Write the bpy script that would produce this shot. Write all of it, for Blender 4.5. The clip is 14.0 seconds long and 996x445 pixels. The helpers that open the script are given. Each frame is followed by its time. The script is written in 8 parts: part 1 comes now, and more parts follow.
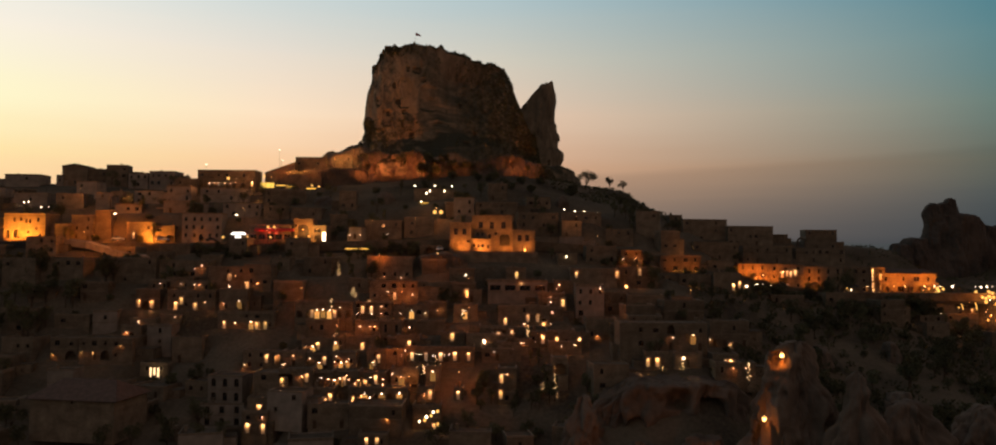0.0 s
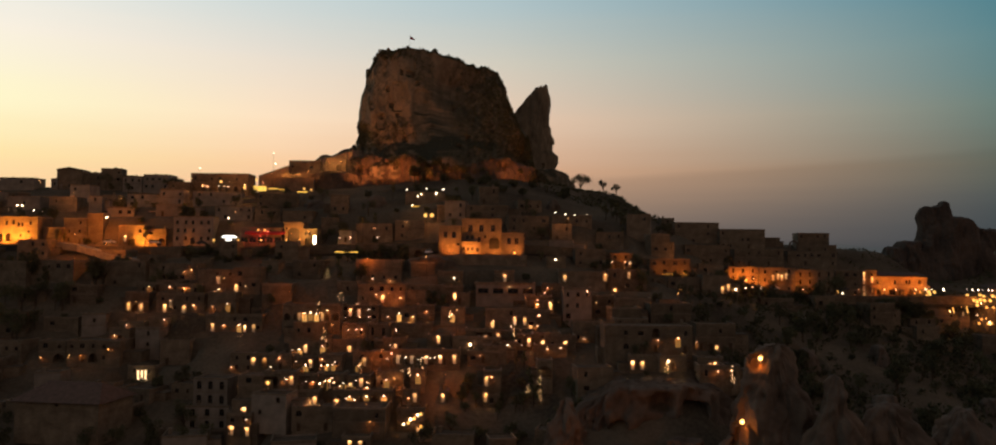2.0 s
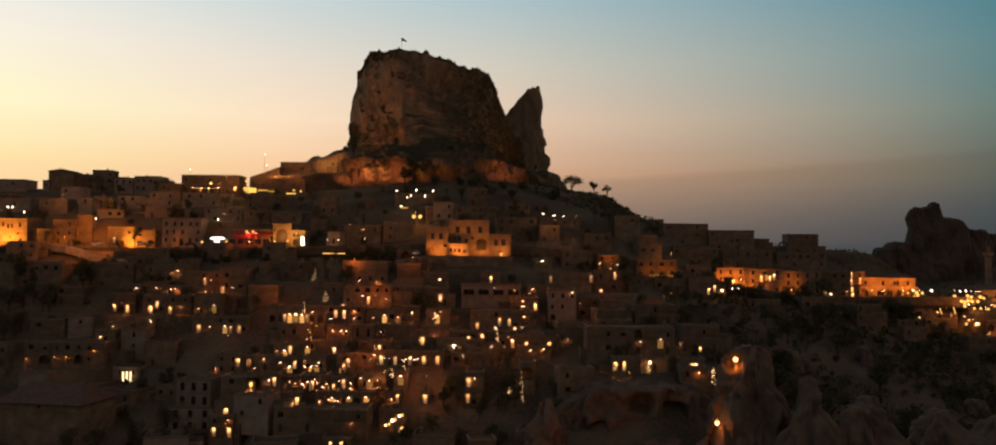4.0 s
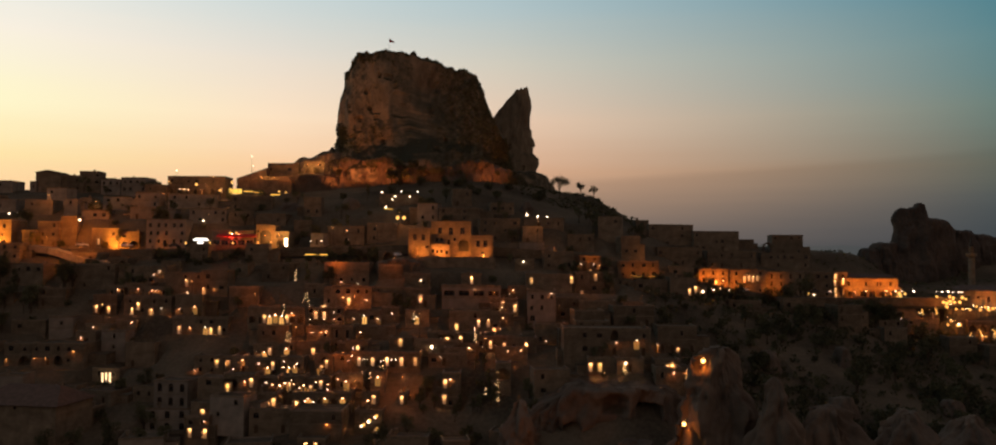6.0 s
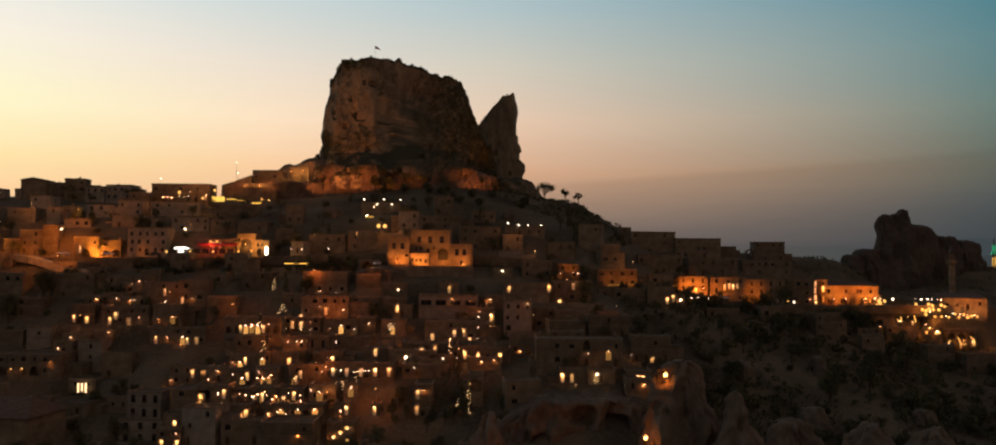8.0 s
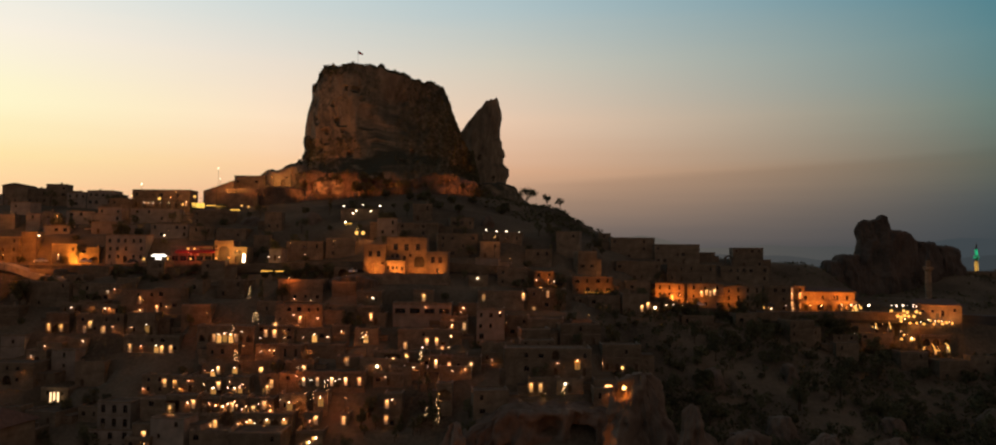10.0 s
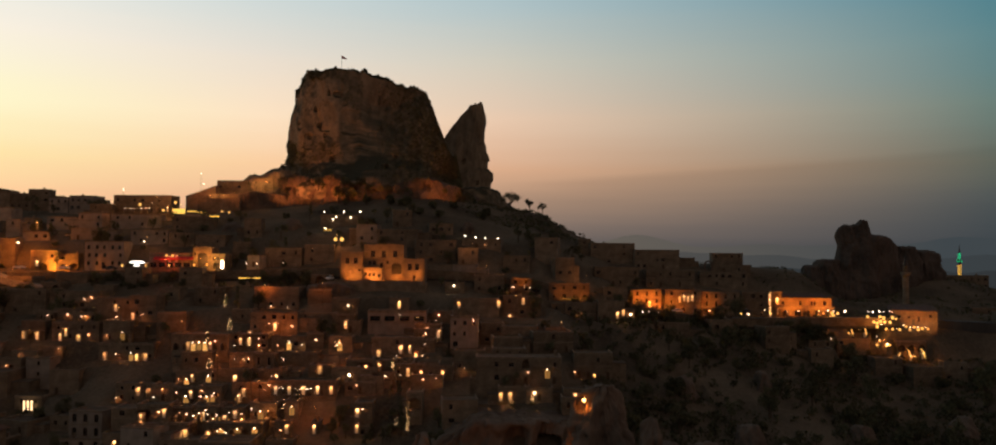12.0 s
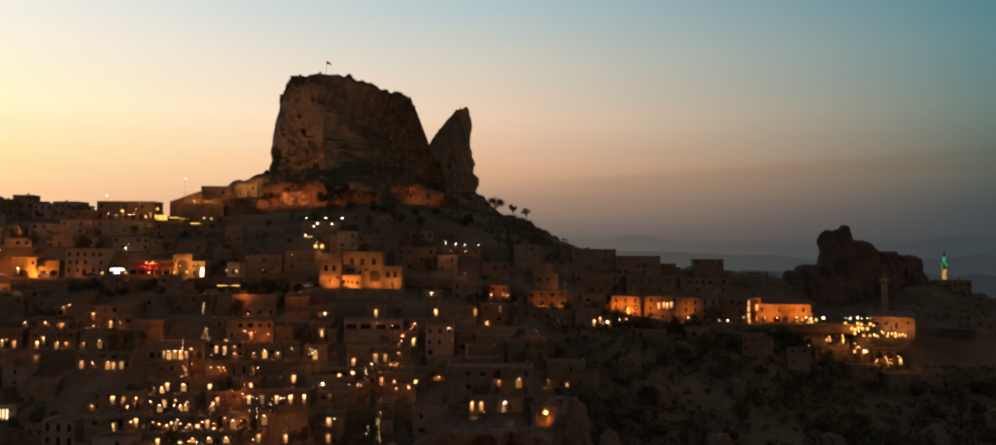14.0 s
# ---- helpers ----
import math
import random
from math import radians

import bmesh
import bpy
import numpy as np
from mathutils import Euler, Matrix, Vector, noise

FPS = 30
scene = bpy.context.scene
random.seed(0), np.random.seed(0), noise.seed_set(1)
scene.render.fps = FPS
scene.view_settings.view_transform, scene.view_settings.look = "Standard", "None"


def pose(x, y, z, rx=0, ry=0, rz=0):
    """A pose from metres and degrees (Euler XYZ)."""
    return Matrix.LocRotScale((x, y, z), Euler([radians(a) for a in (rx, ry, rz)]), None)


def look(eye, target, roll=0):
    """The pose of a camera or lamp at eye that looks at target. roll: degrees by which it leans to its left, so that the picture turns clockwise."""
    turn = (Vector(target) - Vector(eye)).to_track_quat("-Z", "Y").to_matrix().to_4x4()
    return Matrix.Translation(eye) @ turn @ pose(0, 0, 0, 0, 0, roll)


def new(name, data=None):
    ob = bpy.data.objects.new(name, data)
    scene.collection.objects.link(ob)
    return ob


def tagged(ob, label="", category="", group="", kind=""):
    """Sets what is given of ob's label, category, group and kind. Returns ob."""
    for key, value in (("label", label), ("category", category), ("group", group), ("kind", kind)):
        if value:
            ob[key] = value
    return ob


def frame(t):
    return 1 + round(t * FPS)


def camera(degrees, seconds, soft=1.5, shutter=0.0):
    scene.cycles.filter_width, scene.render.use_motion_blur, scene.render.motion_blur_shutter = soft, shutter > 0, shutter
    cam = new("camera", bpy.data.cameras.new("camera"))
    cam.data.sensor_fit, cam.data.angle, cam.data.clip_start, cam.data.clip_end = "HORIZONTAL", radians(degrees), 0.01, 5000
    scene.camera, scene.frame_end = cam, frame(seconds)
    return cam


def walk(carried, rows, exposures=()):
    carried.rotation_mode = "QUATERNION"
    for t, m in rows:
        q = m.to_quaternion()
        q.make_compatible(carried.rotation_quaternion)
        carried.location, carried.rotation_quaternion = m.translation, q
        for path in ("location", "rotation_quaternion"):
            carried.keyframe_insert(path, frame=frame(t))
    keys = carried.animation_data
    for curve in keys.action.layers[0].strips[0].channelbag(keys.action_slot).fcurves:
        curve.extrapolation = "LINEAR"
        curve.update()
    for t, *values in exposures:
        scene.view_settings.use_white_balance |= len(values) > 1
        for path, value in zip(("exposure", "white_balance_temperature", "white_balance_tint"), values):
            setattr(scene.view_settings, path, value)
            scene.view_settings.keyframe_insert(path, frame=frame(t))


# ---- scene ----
cam = camera(64.2, 14.0, 1.95)
METRES, EYE, TILT, LEAN, TURN = 50.0, 60.0, -24.0, 0.0, 0.0
ROWS = [
    (0.0, 0.0, 0.0, 0.0, -0.25, 25.83, -0.51),
    (0.5, 0.0255, -0.001, -0.0012, -0.18, 25.9, -0.54),
    (1.0, 0.0507, -0.0029, -0.0019, -0.12, 25.97, -0.56),
    (1.5, 0.0762, -0.0053, -0.0035, -0.06, 26.03, -0.59),
    (2.0, 0.101, -0.0082, -0.0044, -0.02, 26.07, -0.61),
    (4.5, 0.232, -0.0248, -0.0058, 0.08, 26.13, -0.61),
    (5.0, 0.263, -0.0284, -0.0069, 0.07, 26.12, -0.6),
    (5.5, 0.2961, -0.0323, -0.0087, 0.06, 26.12, -0.59),
    (6.0, 0.33, -0.0389, -0.0033, 0.06, 26.13, -0.58),
    (6.5, 0.366, -0.0498, 0.0091, 0.08, 26.14, -0.57),
    (7.0, 0.4034, -0.0603, 0.0209, 0.09, 26.14, -0.55),
    (7.5, 0.4409, -0.0709, 0.0326, 0.08, 26.16, -0.53),
    (8.0, 0.4798, -0.0814, 0.0425, 0.06, 26.18, -0.52),
    (10.5, 0.6734, -0.14, 0.1023, -0.15, 26.1, -0.41),
    (11.0, 0.7117, -0.1519, 0.1142, -0.18, 26.08, -0.39),
    (11.5, 0.7494, -0.1637, 0.1261, -0.22, 26.04, -0.37),
    (12.0, 0.7875, -0.1761, 0.1375, -0.26, 26.01, -0.35),
    (12.5, 0.8263, -0.189, 0.1504, -0.28, 25.98, -0.33),
    (13.0, 0.8652, -0.2009, 0.1611, -0.29, 25.98, -0.32),
    (13.5, 0.9029, -0.2139, 0.1719, -0.31, 25.97, -0.31),
    (14.0, 0.9418, -0.2265, 0.1835, -0.32, 25.95, -0.31),
]
walk(cam, [(t, pose(0, 0, EYE, TILT, LEAN, TURN) @ pose(METRES * x, METRES * y, METRES * z, 90 + pitch, roll, yaw)) for t, x, y, z, yaw, pitch, roll in ROWS])

# ---- world: clear sky after sunset, afterglow ahead on the left ----
SUNSET = radians(-44)


def sky_world():
    w = bpy.data.worlds.new("dusk_sky")
    w.use_nodes = True
    nt = w.node_tree
    nt.nodes.clear()
    out, bg = nt.nodes.new("ShaderNodeOutputWorld"), nt.nodes.new("ShaderNodeBackground")
    nt.links.new(bg.outputs[0], out.inputs[0])
    tc, sep = nt.nodes.new("ShaderNodeTexCoord"), nt.nodes.new("ShaderNodeSeparateXYZ")
    nt.links.new(tc.outputs["Generated"], sep.inputs[0])

    def calc(op, a, b=None):
        n = nt.nodes.new("ShaderNodeMath")
        n.operation = op
        for i, v in enumerate((a, b)):
            if v is None:
                continue
            if isinstance(v, (int, float)):
                n.inputs[i].default_value = v
            else:
                nt.links.new(v, n.inputs[i])
        return n.outputs[0]

    # azimuth from the sunset, 0 to pi
    az = calc("ARCTAN2", sep.outputs[0], sep.outputs[1])
    away = calc("ARCCOSINE", calc("COSINE", calc("SUBTRACT", az, SUNSET)))
    # long faint streaks of haze, which lift and lower the bands a little
    mp = nt.nodes.new("ShaderNodeMapping")
    mp.inputs["Rotation"].default_value = (0, radians(6), 0)
    mp.inputs["Scale"].default_value = (1.6, 1.6, 26)
    nz = nt.nodes.new("ShaderNodeTexNoise")
    nz.inputs["Scale"].default_value, nz.inputs["Detail"].default_value = 1.3, 3
    nt.links.new(tc.outputs["Generated"], mp.inputs[0])
    nt.links.new(mp.outputs[0], nz.inputs[0])
    lift = calc("MULTIPLY", calc("SUBTRACT", nz.outputs[0], 0.5), 0.022)
    height = calc("ADD", sep.outputs[2], lift)
    stops = (-0.2, 0.0, 0.03, 0.06, 0.1, 0.16, 0.23, 0.3, 0.5, 1.0)

    def ramp(colours):
        n = nt.nodes.new("ShaderNodeValToRGB")
        n.color_ramp.interpolation = "LINEAR"
        els = n.color_ramp.elements
        for i, (s, c) in enumerate(zip(stops, colours)):
            e = els[i] if i < 2 else els.new(1.0)
            e.position = (s + 0.2) / 1.2
            e.color = (*[((v / 255 + 0.055) / 1.055) ** 2.4 if v > 10 else v / 3300 for v in c], 1)
        nt.links.new(calc("DIVIDE", calc("ADD", height, 0.2), 1.2), n.inputs[0])
        return n.outputs[0]

    def blend(a, b, lo, hi):
        m = nt.nodes.new("ShaderNodeMapRange")
        m.inputs[1].default_value, m.inputs[2].default_value = radians(lo), radians(hi)
        nt.links.new(away, m.inputs[0])
        x = nt.nodes.new("ShaderNodeMix")
        x.data_type = "RGBA"
        nt.links.new(m.outputs[0], x.inputs[0])
        nt.links.new(a, x.inputs[6])
        nt.links.new(b, x.inputs[7])
        return x.outputs[2]

    glow = ramp(SKY_GLOW)
    mid = ramp(SKY_MID)
    side = ramp(SKY_SIDE)
    east = ramp(SKY_EAST)
    near = ramp(SKY_NEAR)
    sky = blend(blend(blend(blend(glow, near, 12, 28), mid, 28, 44), side, 44, 76), east, 80, 125)
    # the flat top of a thin haze layer, rising to the right
    edge = calc("SUBTRACT", calc("SUBTRACT", sep.outputs[2], 0.0842), calc("MULTIPLY", az, 0.0535))
    edge = calc("ADD", edge, calc("MULTIPLY", lift, 0.25))
    side_w = nt.nodes.new("ShaderNodeMapRange")
    side_w.inputs[1].default_value, side_w.inputs[2].default_value = 0.0, 0.12
    nt.links.new(az, side_w.inputs[0])
    fade = nt.nodes.new("ShaderNodeMapRange")
    fade.inputs[1].default_value, fade.inputs[2].default_value = -0.004, 0.004
    fade.inputs[3].default_value, fade.inputs[4].default_value = 0.1, 0.0
    nt.links.new(edge, fade.inputs[0])
    low = nt.nodes.new("ShaderNodeMapRange")
    low.inputs[1].default_value, low.inputs[2].default_value = -0.05, -0.002
    nt.links.new(edge, low.inputs[0])
    dim = calc("SUBTRACT", 1.0, calc("MULTIPLY", calc("MULTIPLY", fade.outputs[0], low.outputs[0]), side_w.outputs[0]))
    dimmed = nt.nodes.new("ShaderNodeVectorMath")
    dimmed.operation = "SCALE"
    nt.links.new(sky, dimmed.inputs[0])
    nt.links.new(dim, dimmed.inputs["Scale"])
    nt.links.new(dimmed.outputs[0], bg.inputs[0])
    bg.inputs[1].default_value = 1.0
    scene.world = w


# colours of the sky by height: below the horizon, horizon ... zenith
SKY_GLOW = ((60, 45, 32), (248, 188, 142), (254, 198, 150), (255, 207, 157), (255, 228, 170), (255, 246, 204), (249, 240, 224), (226, 233, 230), (118, 134, 142), (96, 92, 93))
SKY_NEAR = ((52, 42, 33), (196, 150, 122), (216, 165, 133), (232, 179, 143), (250, 205, 160), (253, 226, 194), (232, 222, 208), (203, 215, 215), (102, 122, 132), (96, 92, 93))
SKY_MID = ((45, 38, 34), (100, 94, 92), (135, 116, 105), (170, 139, 117), (219, 172, 138), (233, 201, 174), (209, 203, 188), (176, 195, 199), (84, 108, 122), (96, 92, 93))
SKY_SIDE = ((26, 26, 28), (58, 64, 70), (69, 75, 78), (81, 86, 85), (103, 106, 95), (108, 128, 121), (97, 134, 139), (70, 128, 144), (58, 76, 90), (96, 92, 93))
SKY_EAST = ((38, 31, 26), (132, 102, 86), (138, 107, 90), (144, 112, 94), (147, 116, 98), (148, 118, 101), (146, 118, 103), (141, 117, 105), (128, 113, 106), (96, 92, 93))
sky_world()


# ---- materials ----
def nodes(name):
    m = bpy.data.materials.new(name)
    m.use_nodes = True
    return m, m.node_tree, m.node_tree.nodes["Principled BSDF"]


def surface(name, dark, light, scale=0.5, fine=6.0, rough=0.9, bump=0.4, metal=0.0, vary=0.0, stretch=(1, 1, 1), space="Object", courses=0.0, dist=0.1, scrub=None, gloss=0.25):
    """A worn matt surface: two scales of noise between two colours, bump, a random tone for each object, stone courses if asked for."""
    m, nt, p = nodes(name)
    tc, mp = nt.nodes.new("ShaderNodeTexCoord"), nt.nodes.new("ShaderNodeMapping")
    mp.inputs["Scale"].default_value = stretch
    nt.links.new(tc.outputs[space], mp.inputs[0])
    n1, n2 = nt.nodes.new("ShaderNodeTexNoise"), nt.nodes.new("ShaderNodeTexNoise")
    for n, s, d in ((n1, scale, 5), (n2, fine, 4)):
        n.inputs["Scale"].default_value, n.inputs["Detail"].default_value = s, d
        nt.links.new(mp.outputs[0], n.inputs[0])
    add = nt.nodes.new("ShaderNodeMath")
    add.operation = "MULTIPLY_ADD"
    add.inputs[1].default_value = 0.45
    nt.links.new(n2.outputs[0], add.inputs[0])
    nt.links.new(n1.outputs[0], add.inputs[2])
    rp = nt.nodes.new("ShaderNodeValToRGB")
    rp.color_ramp.elements[0].position, rp.color_ramp.elements[0].color = 0.48, (*dark, 1)
    rp.color_ramp.elements[1].position, rp.color_ramp.elements[1].color = 0.95, (*light, 1)
    nt.links.new(add.outputs[0], rp.inputs[0])
    col, relief = rp.outputs[0], add.outputs[0]
    if courses:
        br = nt.nodes.new("ShaderNodeTexBrick")
        br.inputs["Scale"].default_value = 1.0
        br.inputs["Brick Width"].default_value, br.inputs["Row Height"].default_value = courses * 2.1, courses
        br.inputs["Mortar Size"].default_value, br.inputs["Bias"].default_value = 0.02, 0.0
        br.inputs["Color1"].default_value, br.inputs["Color2"].default_value = (0.8, 0.8, 0.8, 1), (1, 1, 1, 1)
        br.inputs["Mortar"].default_value = (0.6, 0.58, 0.55, 1)
        turn = nt.nodes.new("ShaderNodeMapping")
        turn.inputs["Rotation"].default_value = (radians(-90), 0, 0)
        nt.links.new(tc.outputs[space], turn.inputs[0])
        nt.links.new(turn.outputs[0], br.inputs[0])
        mul = nt.nodes.new("ShaderNodeMix")
        mul.data_type, mul.blend_type = "RGBA", "MULTIPLY"
        mul.inputs[0].default_value = 1.0
        nt.links.new(col, mul.inputs[6])
        nt.links.new(br.outputs[0], mul.inputs[7])
        col = mul.outputs[2]
    if vary:
        oi, mr, hsv = nt.nodes.new("ShaderNodeObjectInfo"), nt.nodes.new("ShaderNodeMapRange"), nt.nodes.new("ShaderNodeHueSaturation")
        mr.inputs[3].default_value, mr.inputs[4].default_value = 1 - vary, 1 + vary
        nt.links.new(oi.outputs["Random"], mr.inputs[0])
        nt.links.new(mr.outputs[0], hsv.inputs["Value"])
        nt.links.new(col, hsv.inputs["Color"])
        col = hsv.outputs[0]
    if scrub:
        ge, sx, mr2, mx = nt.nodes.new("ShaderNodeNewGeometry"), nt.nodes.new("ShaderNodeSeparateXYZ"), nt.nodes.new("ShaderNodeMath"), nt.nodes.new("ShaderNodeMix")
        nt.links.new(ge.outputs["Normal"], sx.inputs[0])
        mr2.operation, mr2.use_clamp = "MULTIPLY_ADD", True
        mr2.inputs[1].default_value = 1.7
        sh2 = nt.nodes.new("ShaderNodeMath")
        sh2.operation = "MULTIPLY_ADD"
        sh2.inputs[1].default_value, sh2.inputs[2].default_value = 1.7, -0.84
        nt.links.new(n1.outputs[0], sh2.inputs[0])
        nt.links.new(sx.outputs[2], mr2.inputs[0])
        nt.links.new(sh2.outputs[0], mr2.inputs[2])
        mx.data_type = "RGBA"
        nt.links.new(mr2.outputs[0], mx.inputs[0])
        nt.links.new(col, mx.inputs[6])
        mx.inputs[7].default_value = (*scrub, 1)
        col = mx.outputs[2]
    nt.links.new(col, p.inputs["Base Color"])
    p.inputs["Roughness"].default_value, p.inputs["Metallic"].default_value = rough, metal
    p.inputs["Specular IOR Level"].default_value = gloss
    if bump:
        b = nt.nodes.new("ShaderNodeBump")
        b.inputs["Strength"].default_value, b.inputs["Distance"].default_value = bump, dist
        nt.links.new(relief, b.inputs["Height"])
        nt.links.new(b.outputs[0], p.inputs["Normal"])
    return m


def glowing(name, colour, strength, vary=0.0):
    """A glowing surface, for lamps and the haze strips; vary: by how much its strength differs from one lamp to the
    next.
    """
    m = bpy.data.materials.new(name)
    m.use_nodes = True
    nt = m.node_tree
    nt.nodes.clear()
    e, o = nt.nodes.new("ShaderNodeEmission"), nt.nodes.new("ShaderNodeOutputMaterial")
    e.inputs[0].default_value, e.inputs[1].default_value = (*colour, 1), strength
    nt.links.new(e.outputs[0], o.inputs[0])
    if vary:
        oi, mr = nt.nodes.new("ShaderNodeObjectInfo"), nt.nodes.new("ShaderNodeMapRange")
        mr.inputs[3].default_value, mr.inputs[4].default_value = strength * (1 - vary), strength * (1 + vary)
        nt.links.new(oi.outputs["Random"], mr.inputs[0])
        nt.links.new(mr.outputs[0], e.inputs[1])
    return m


STONE = surface("tuff_masonry", (0.105, 0.081, 0.056), (0.228, 0.177, 0.122), 0.35, 5, vary=0.22, courses=0.32)
PALE = surface("pale_render", (0.155, 0.13, 0.104), (0.275, 0.232, 0.188), 0.4, 6, vary=0.12)
TRIM = surface("cut_stone", (0.11, 0.085, 0.06), (0.215, 0.168, 0.12), 0.8, 8, vary=0.15)
ROOF = surface("earth_roof", (0.07, 0.056, 0.042), (0.14, 0.112, 0.084), 0.5, 5, vary=0.2, gloss=0.05)
TILE = surface("clay_tile", (0.07, 0.045, 0.035), (0.13, 0.08, 0.06), 0.9, 9, vary=0.15)
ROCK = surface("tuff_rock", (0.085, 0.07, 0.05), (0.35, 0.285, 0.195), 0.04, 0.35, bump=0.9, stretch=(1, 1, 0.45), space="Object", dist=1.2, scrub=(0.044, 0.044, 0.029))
WEATHERED = surface("weathered_tuff", (0.06, 0.046, 0.036), (0.15, 0.112, 0.084), 0.08, 0.6, bump=0.9, dist=0.8)
# darker copy of the tuff; backlit shade is put into its colour
SHADED = surface("shade_darkened_tuff", (0.035, 0.03, 0.026), (0.10, 0.08, 0.065), 0.1, 0.7, bump=0.9, dist=0.8)
CAVE = surface("cave_rock", (0.10, 0.08, 0.06), (0.26, 0.2, 0.15), 0.15, 1.2, bump=0.7, dist=0.5)
SOIL = surface("dry_grass_soil", (0.05, 0.042, 0.031), (0.145, 0.115, 0.081), 0.045, 0.9, bump=0.8, dist=0.5, gloss=0.02)
ASPHALT = surface("asphalt", (0.035, 0.034, 0.033), (0.07, 0.066, 0.06), 0.2, 12, bump=0.2)
PAVING = surface("stone_paving", (0.16, 0.13, 0.10), (0.3, 0.25, 0.19), 0.4, 5)
WOOD = surface("dark_wood", (0.04, 0.025, 0.015), (0.11, 0.07, 0.04), 1.5, 14, rough=0.6)
IRON = surface("dark_iron", (0.02, 0.02, 0.02), (0.05, 0.045, 0.04), 3, 20, rough=0.5, metal=0.6)
BARK = surface("bark", (0.04, 0.03, 0.02), (0.1, 0.075, 0.05), 2, 15)
LEAF = surface("leaf", (0.042, 0.045, 0.025), (0.12, 0.115, 0.06), 0.8, 7, bump=0, vary=0.3)
RED = surface("red_fabric", (0.28, 0.02, 0.02), (0.5, 0.05, 0.04), 1, 10, rough=0.7)
CLOTH = surface("cream_canvas", (0.5, 0.45, 0.36), (0.68, 0.62, 0.52), 1, 10, rough=0.8)
PAINT = surface("white_car_paint", (0.55, 0.55, 0.55), (0.7, 0.7, 0.68), 1, 10, rough=0.3, bump=0)
DARKPAINT = surface("dark_car_paint", (0.03, 0.03, 0.035), (0.06, 0.06, 0.07), 1, 10, rough=0.3, bump=0)
RUBBER = surface("tyre_rubber", (0.015, 0.015, 0.015), (0.03, 0.03, 0.03), 3, 20)
GLASS, _nt, _p = nodes("window_glass")
_p.inputs["Base Color"].default_value = (0.012, 0.013, 0.015, 1)
_p.inputs["Roughness"].default_value, _p.inputs["Specular IOR Level"].default_value = 0.12, 0.5
WARM = glowing("warm_lamp", (1.0, 0.77, 0.53), 8, 0.6)
DOWN = [glowing("down_light", (1.0, 0.29, 0.06), s, 0.5) for s in (300, 400, 700)]
PORCH = glowing("porch_light", (1.0, 0.48, 0.195), 150, 0.55)
DOWNWHITE = glowing("down_light_white", (1.0, 0.68, 0.36), 200)
SODIUM = glowing("sodium_lamp", (1.0, 0.55, 0.16), 6)
WHITE = glowing("white_lamp", (1.0, 0.80, 0.52), 9)
BEAD = glowing("fairy_bead", (1.0, 0.58, 0.25), 8)
CURTAIN = glowing("bright_curtain", (1.0, 0.66, 0.32), 2.6)
LITPANE = glowing("lit_curtain", (1.0, 0.48, 0.12), 0.75, 0.6)
GLOBE = glowing("yellow_globe", (1.0, 0.52, 0.12), 1.5)
YELLOW = glowing("yellow_sign", (1.0, 0.58, 0.1), 1.3)
COOL = glowing("cool_sign", (1.0, 0.93, 0.84), 2.2)
GREEN = glowing("green_lamp", (0.02, 0.8, 0.32), 1.1)
AMBER = glowing("amber_lamp", (1.0, 0.52, 0.08), 1.6)


# ---- mesh helpers ----
def mesh_of(name, verts, faces, material, smooth=False):
    me = bpy.data.meshes.new(name)
    me.from_pydata([tuple(v) for v in verts], [], faces)
    me.materials.append(material)
    if smooth:
        me.polygons.foreach_set("use_smooth", [True] * len(me.polygons))
    me.update()
    return me


def put(name, me, parent=None, label=""):
    ob = new(name, me)
    if parent is not None:
        ob.parent = parent
    if label:
        ob["label"] = label
    return ob


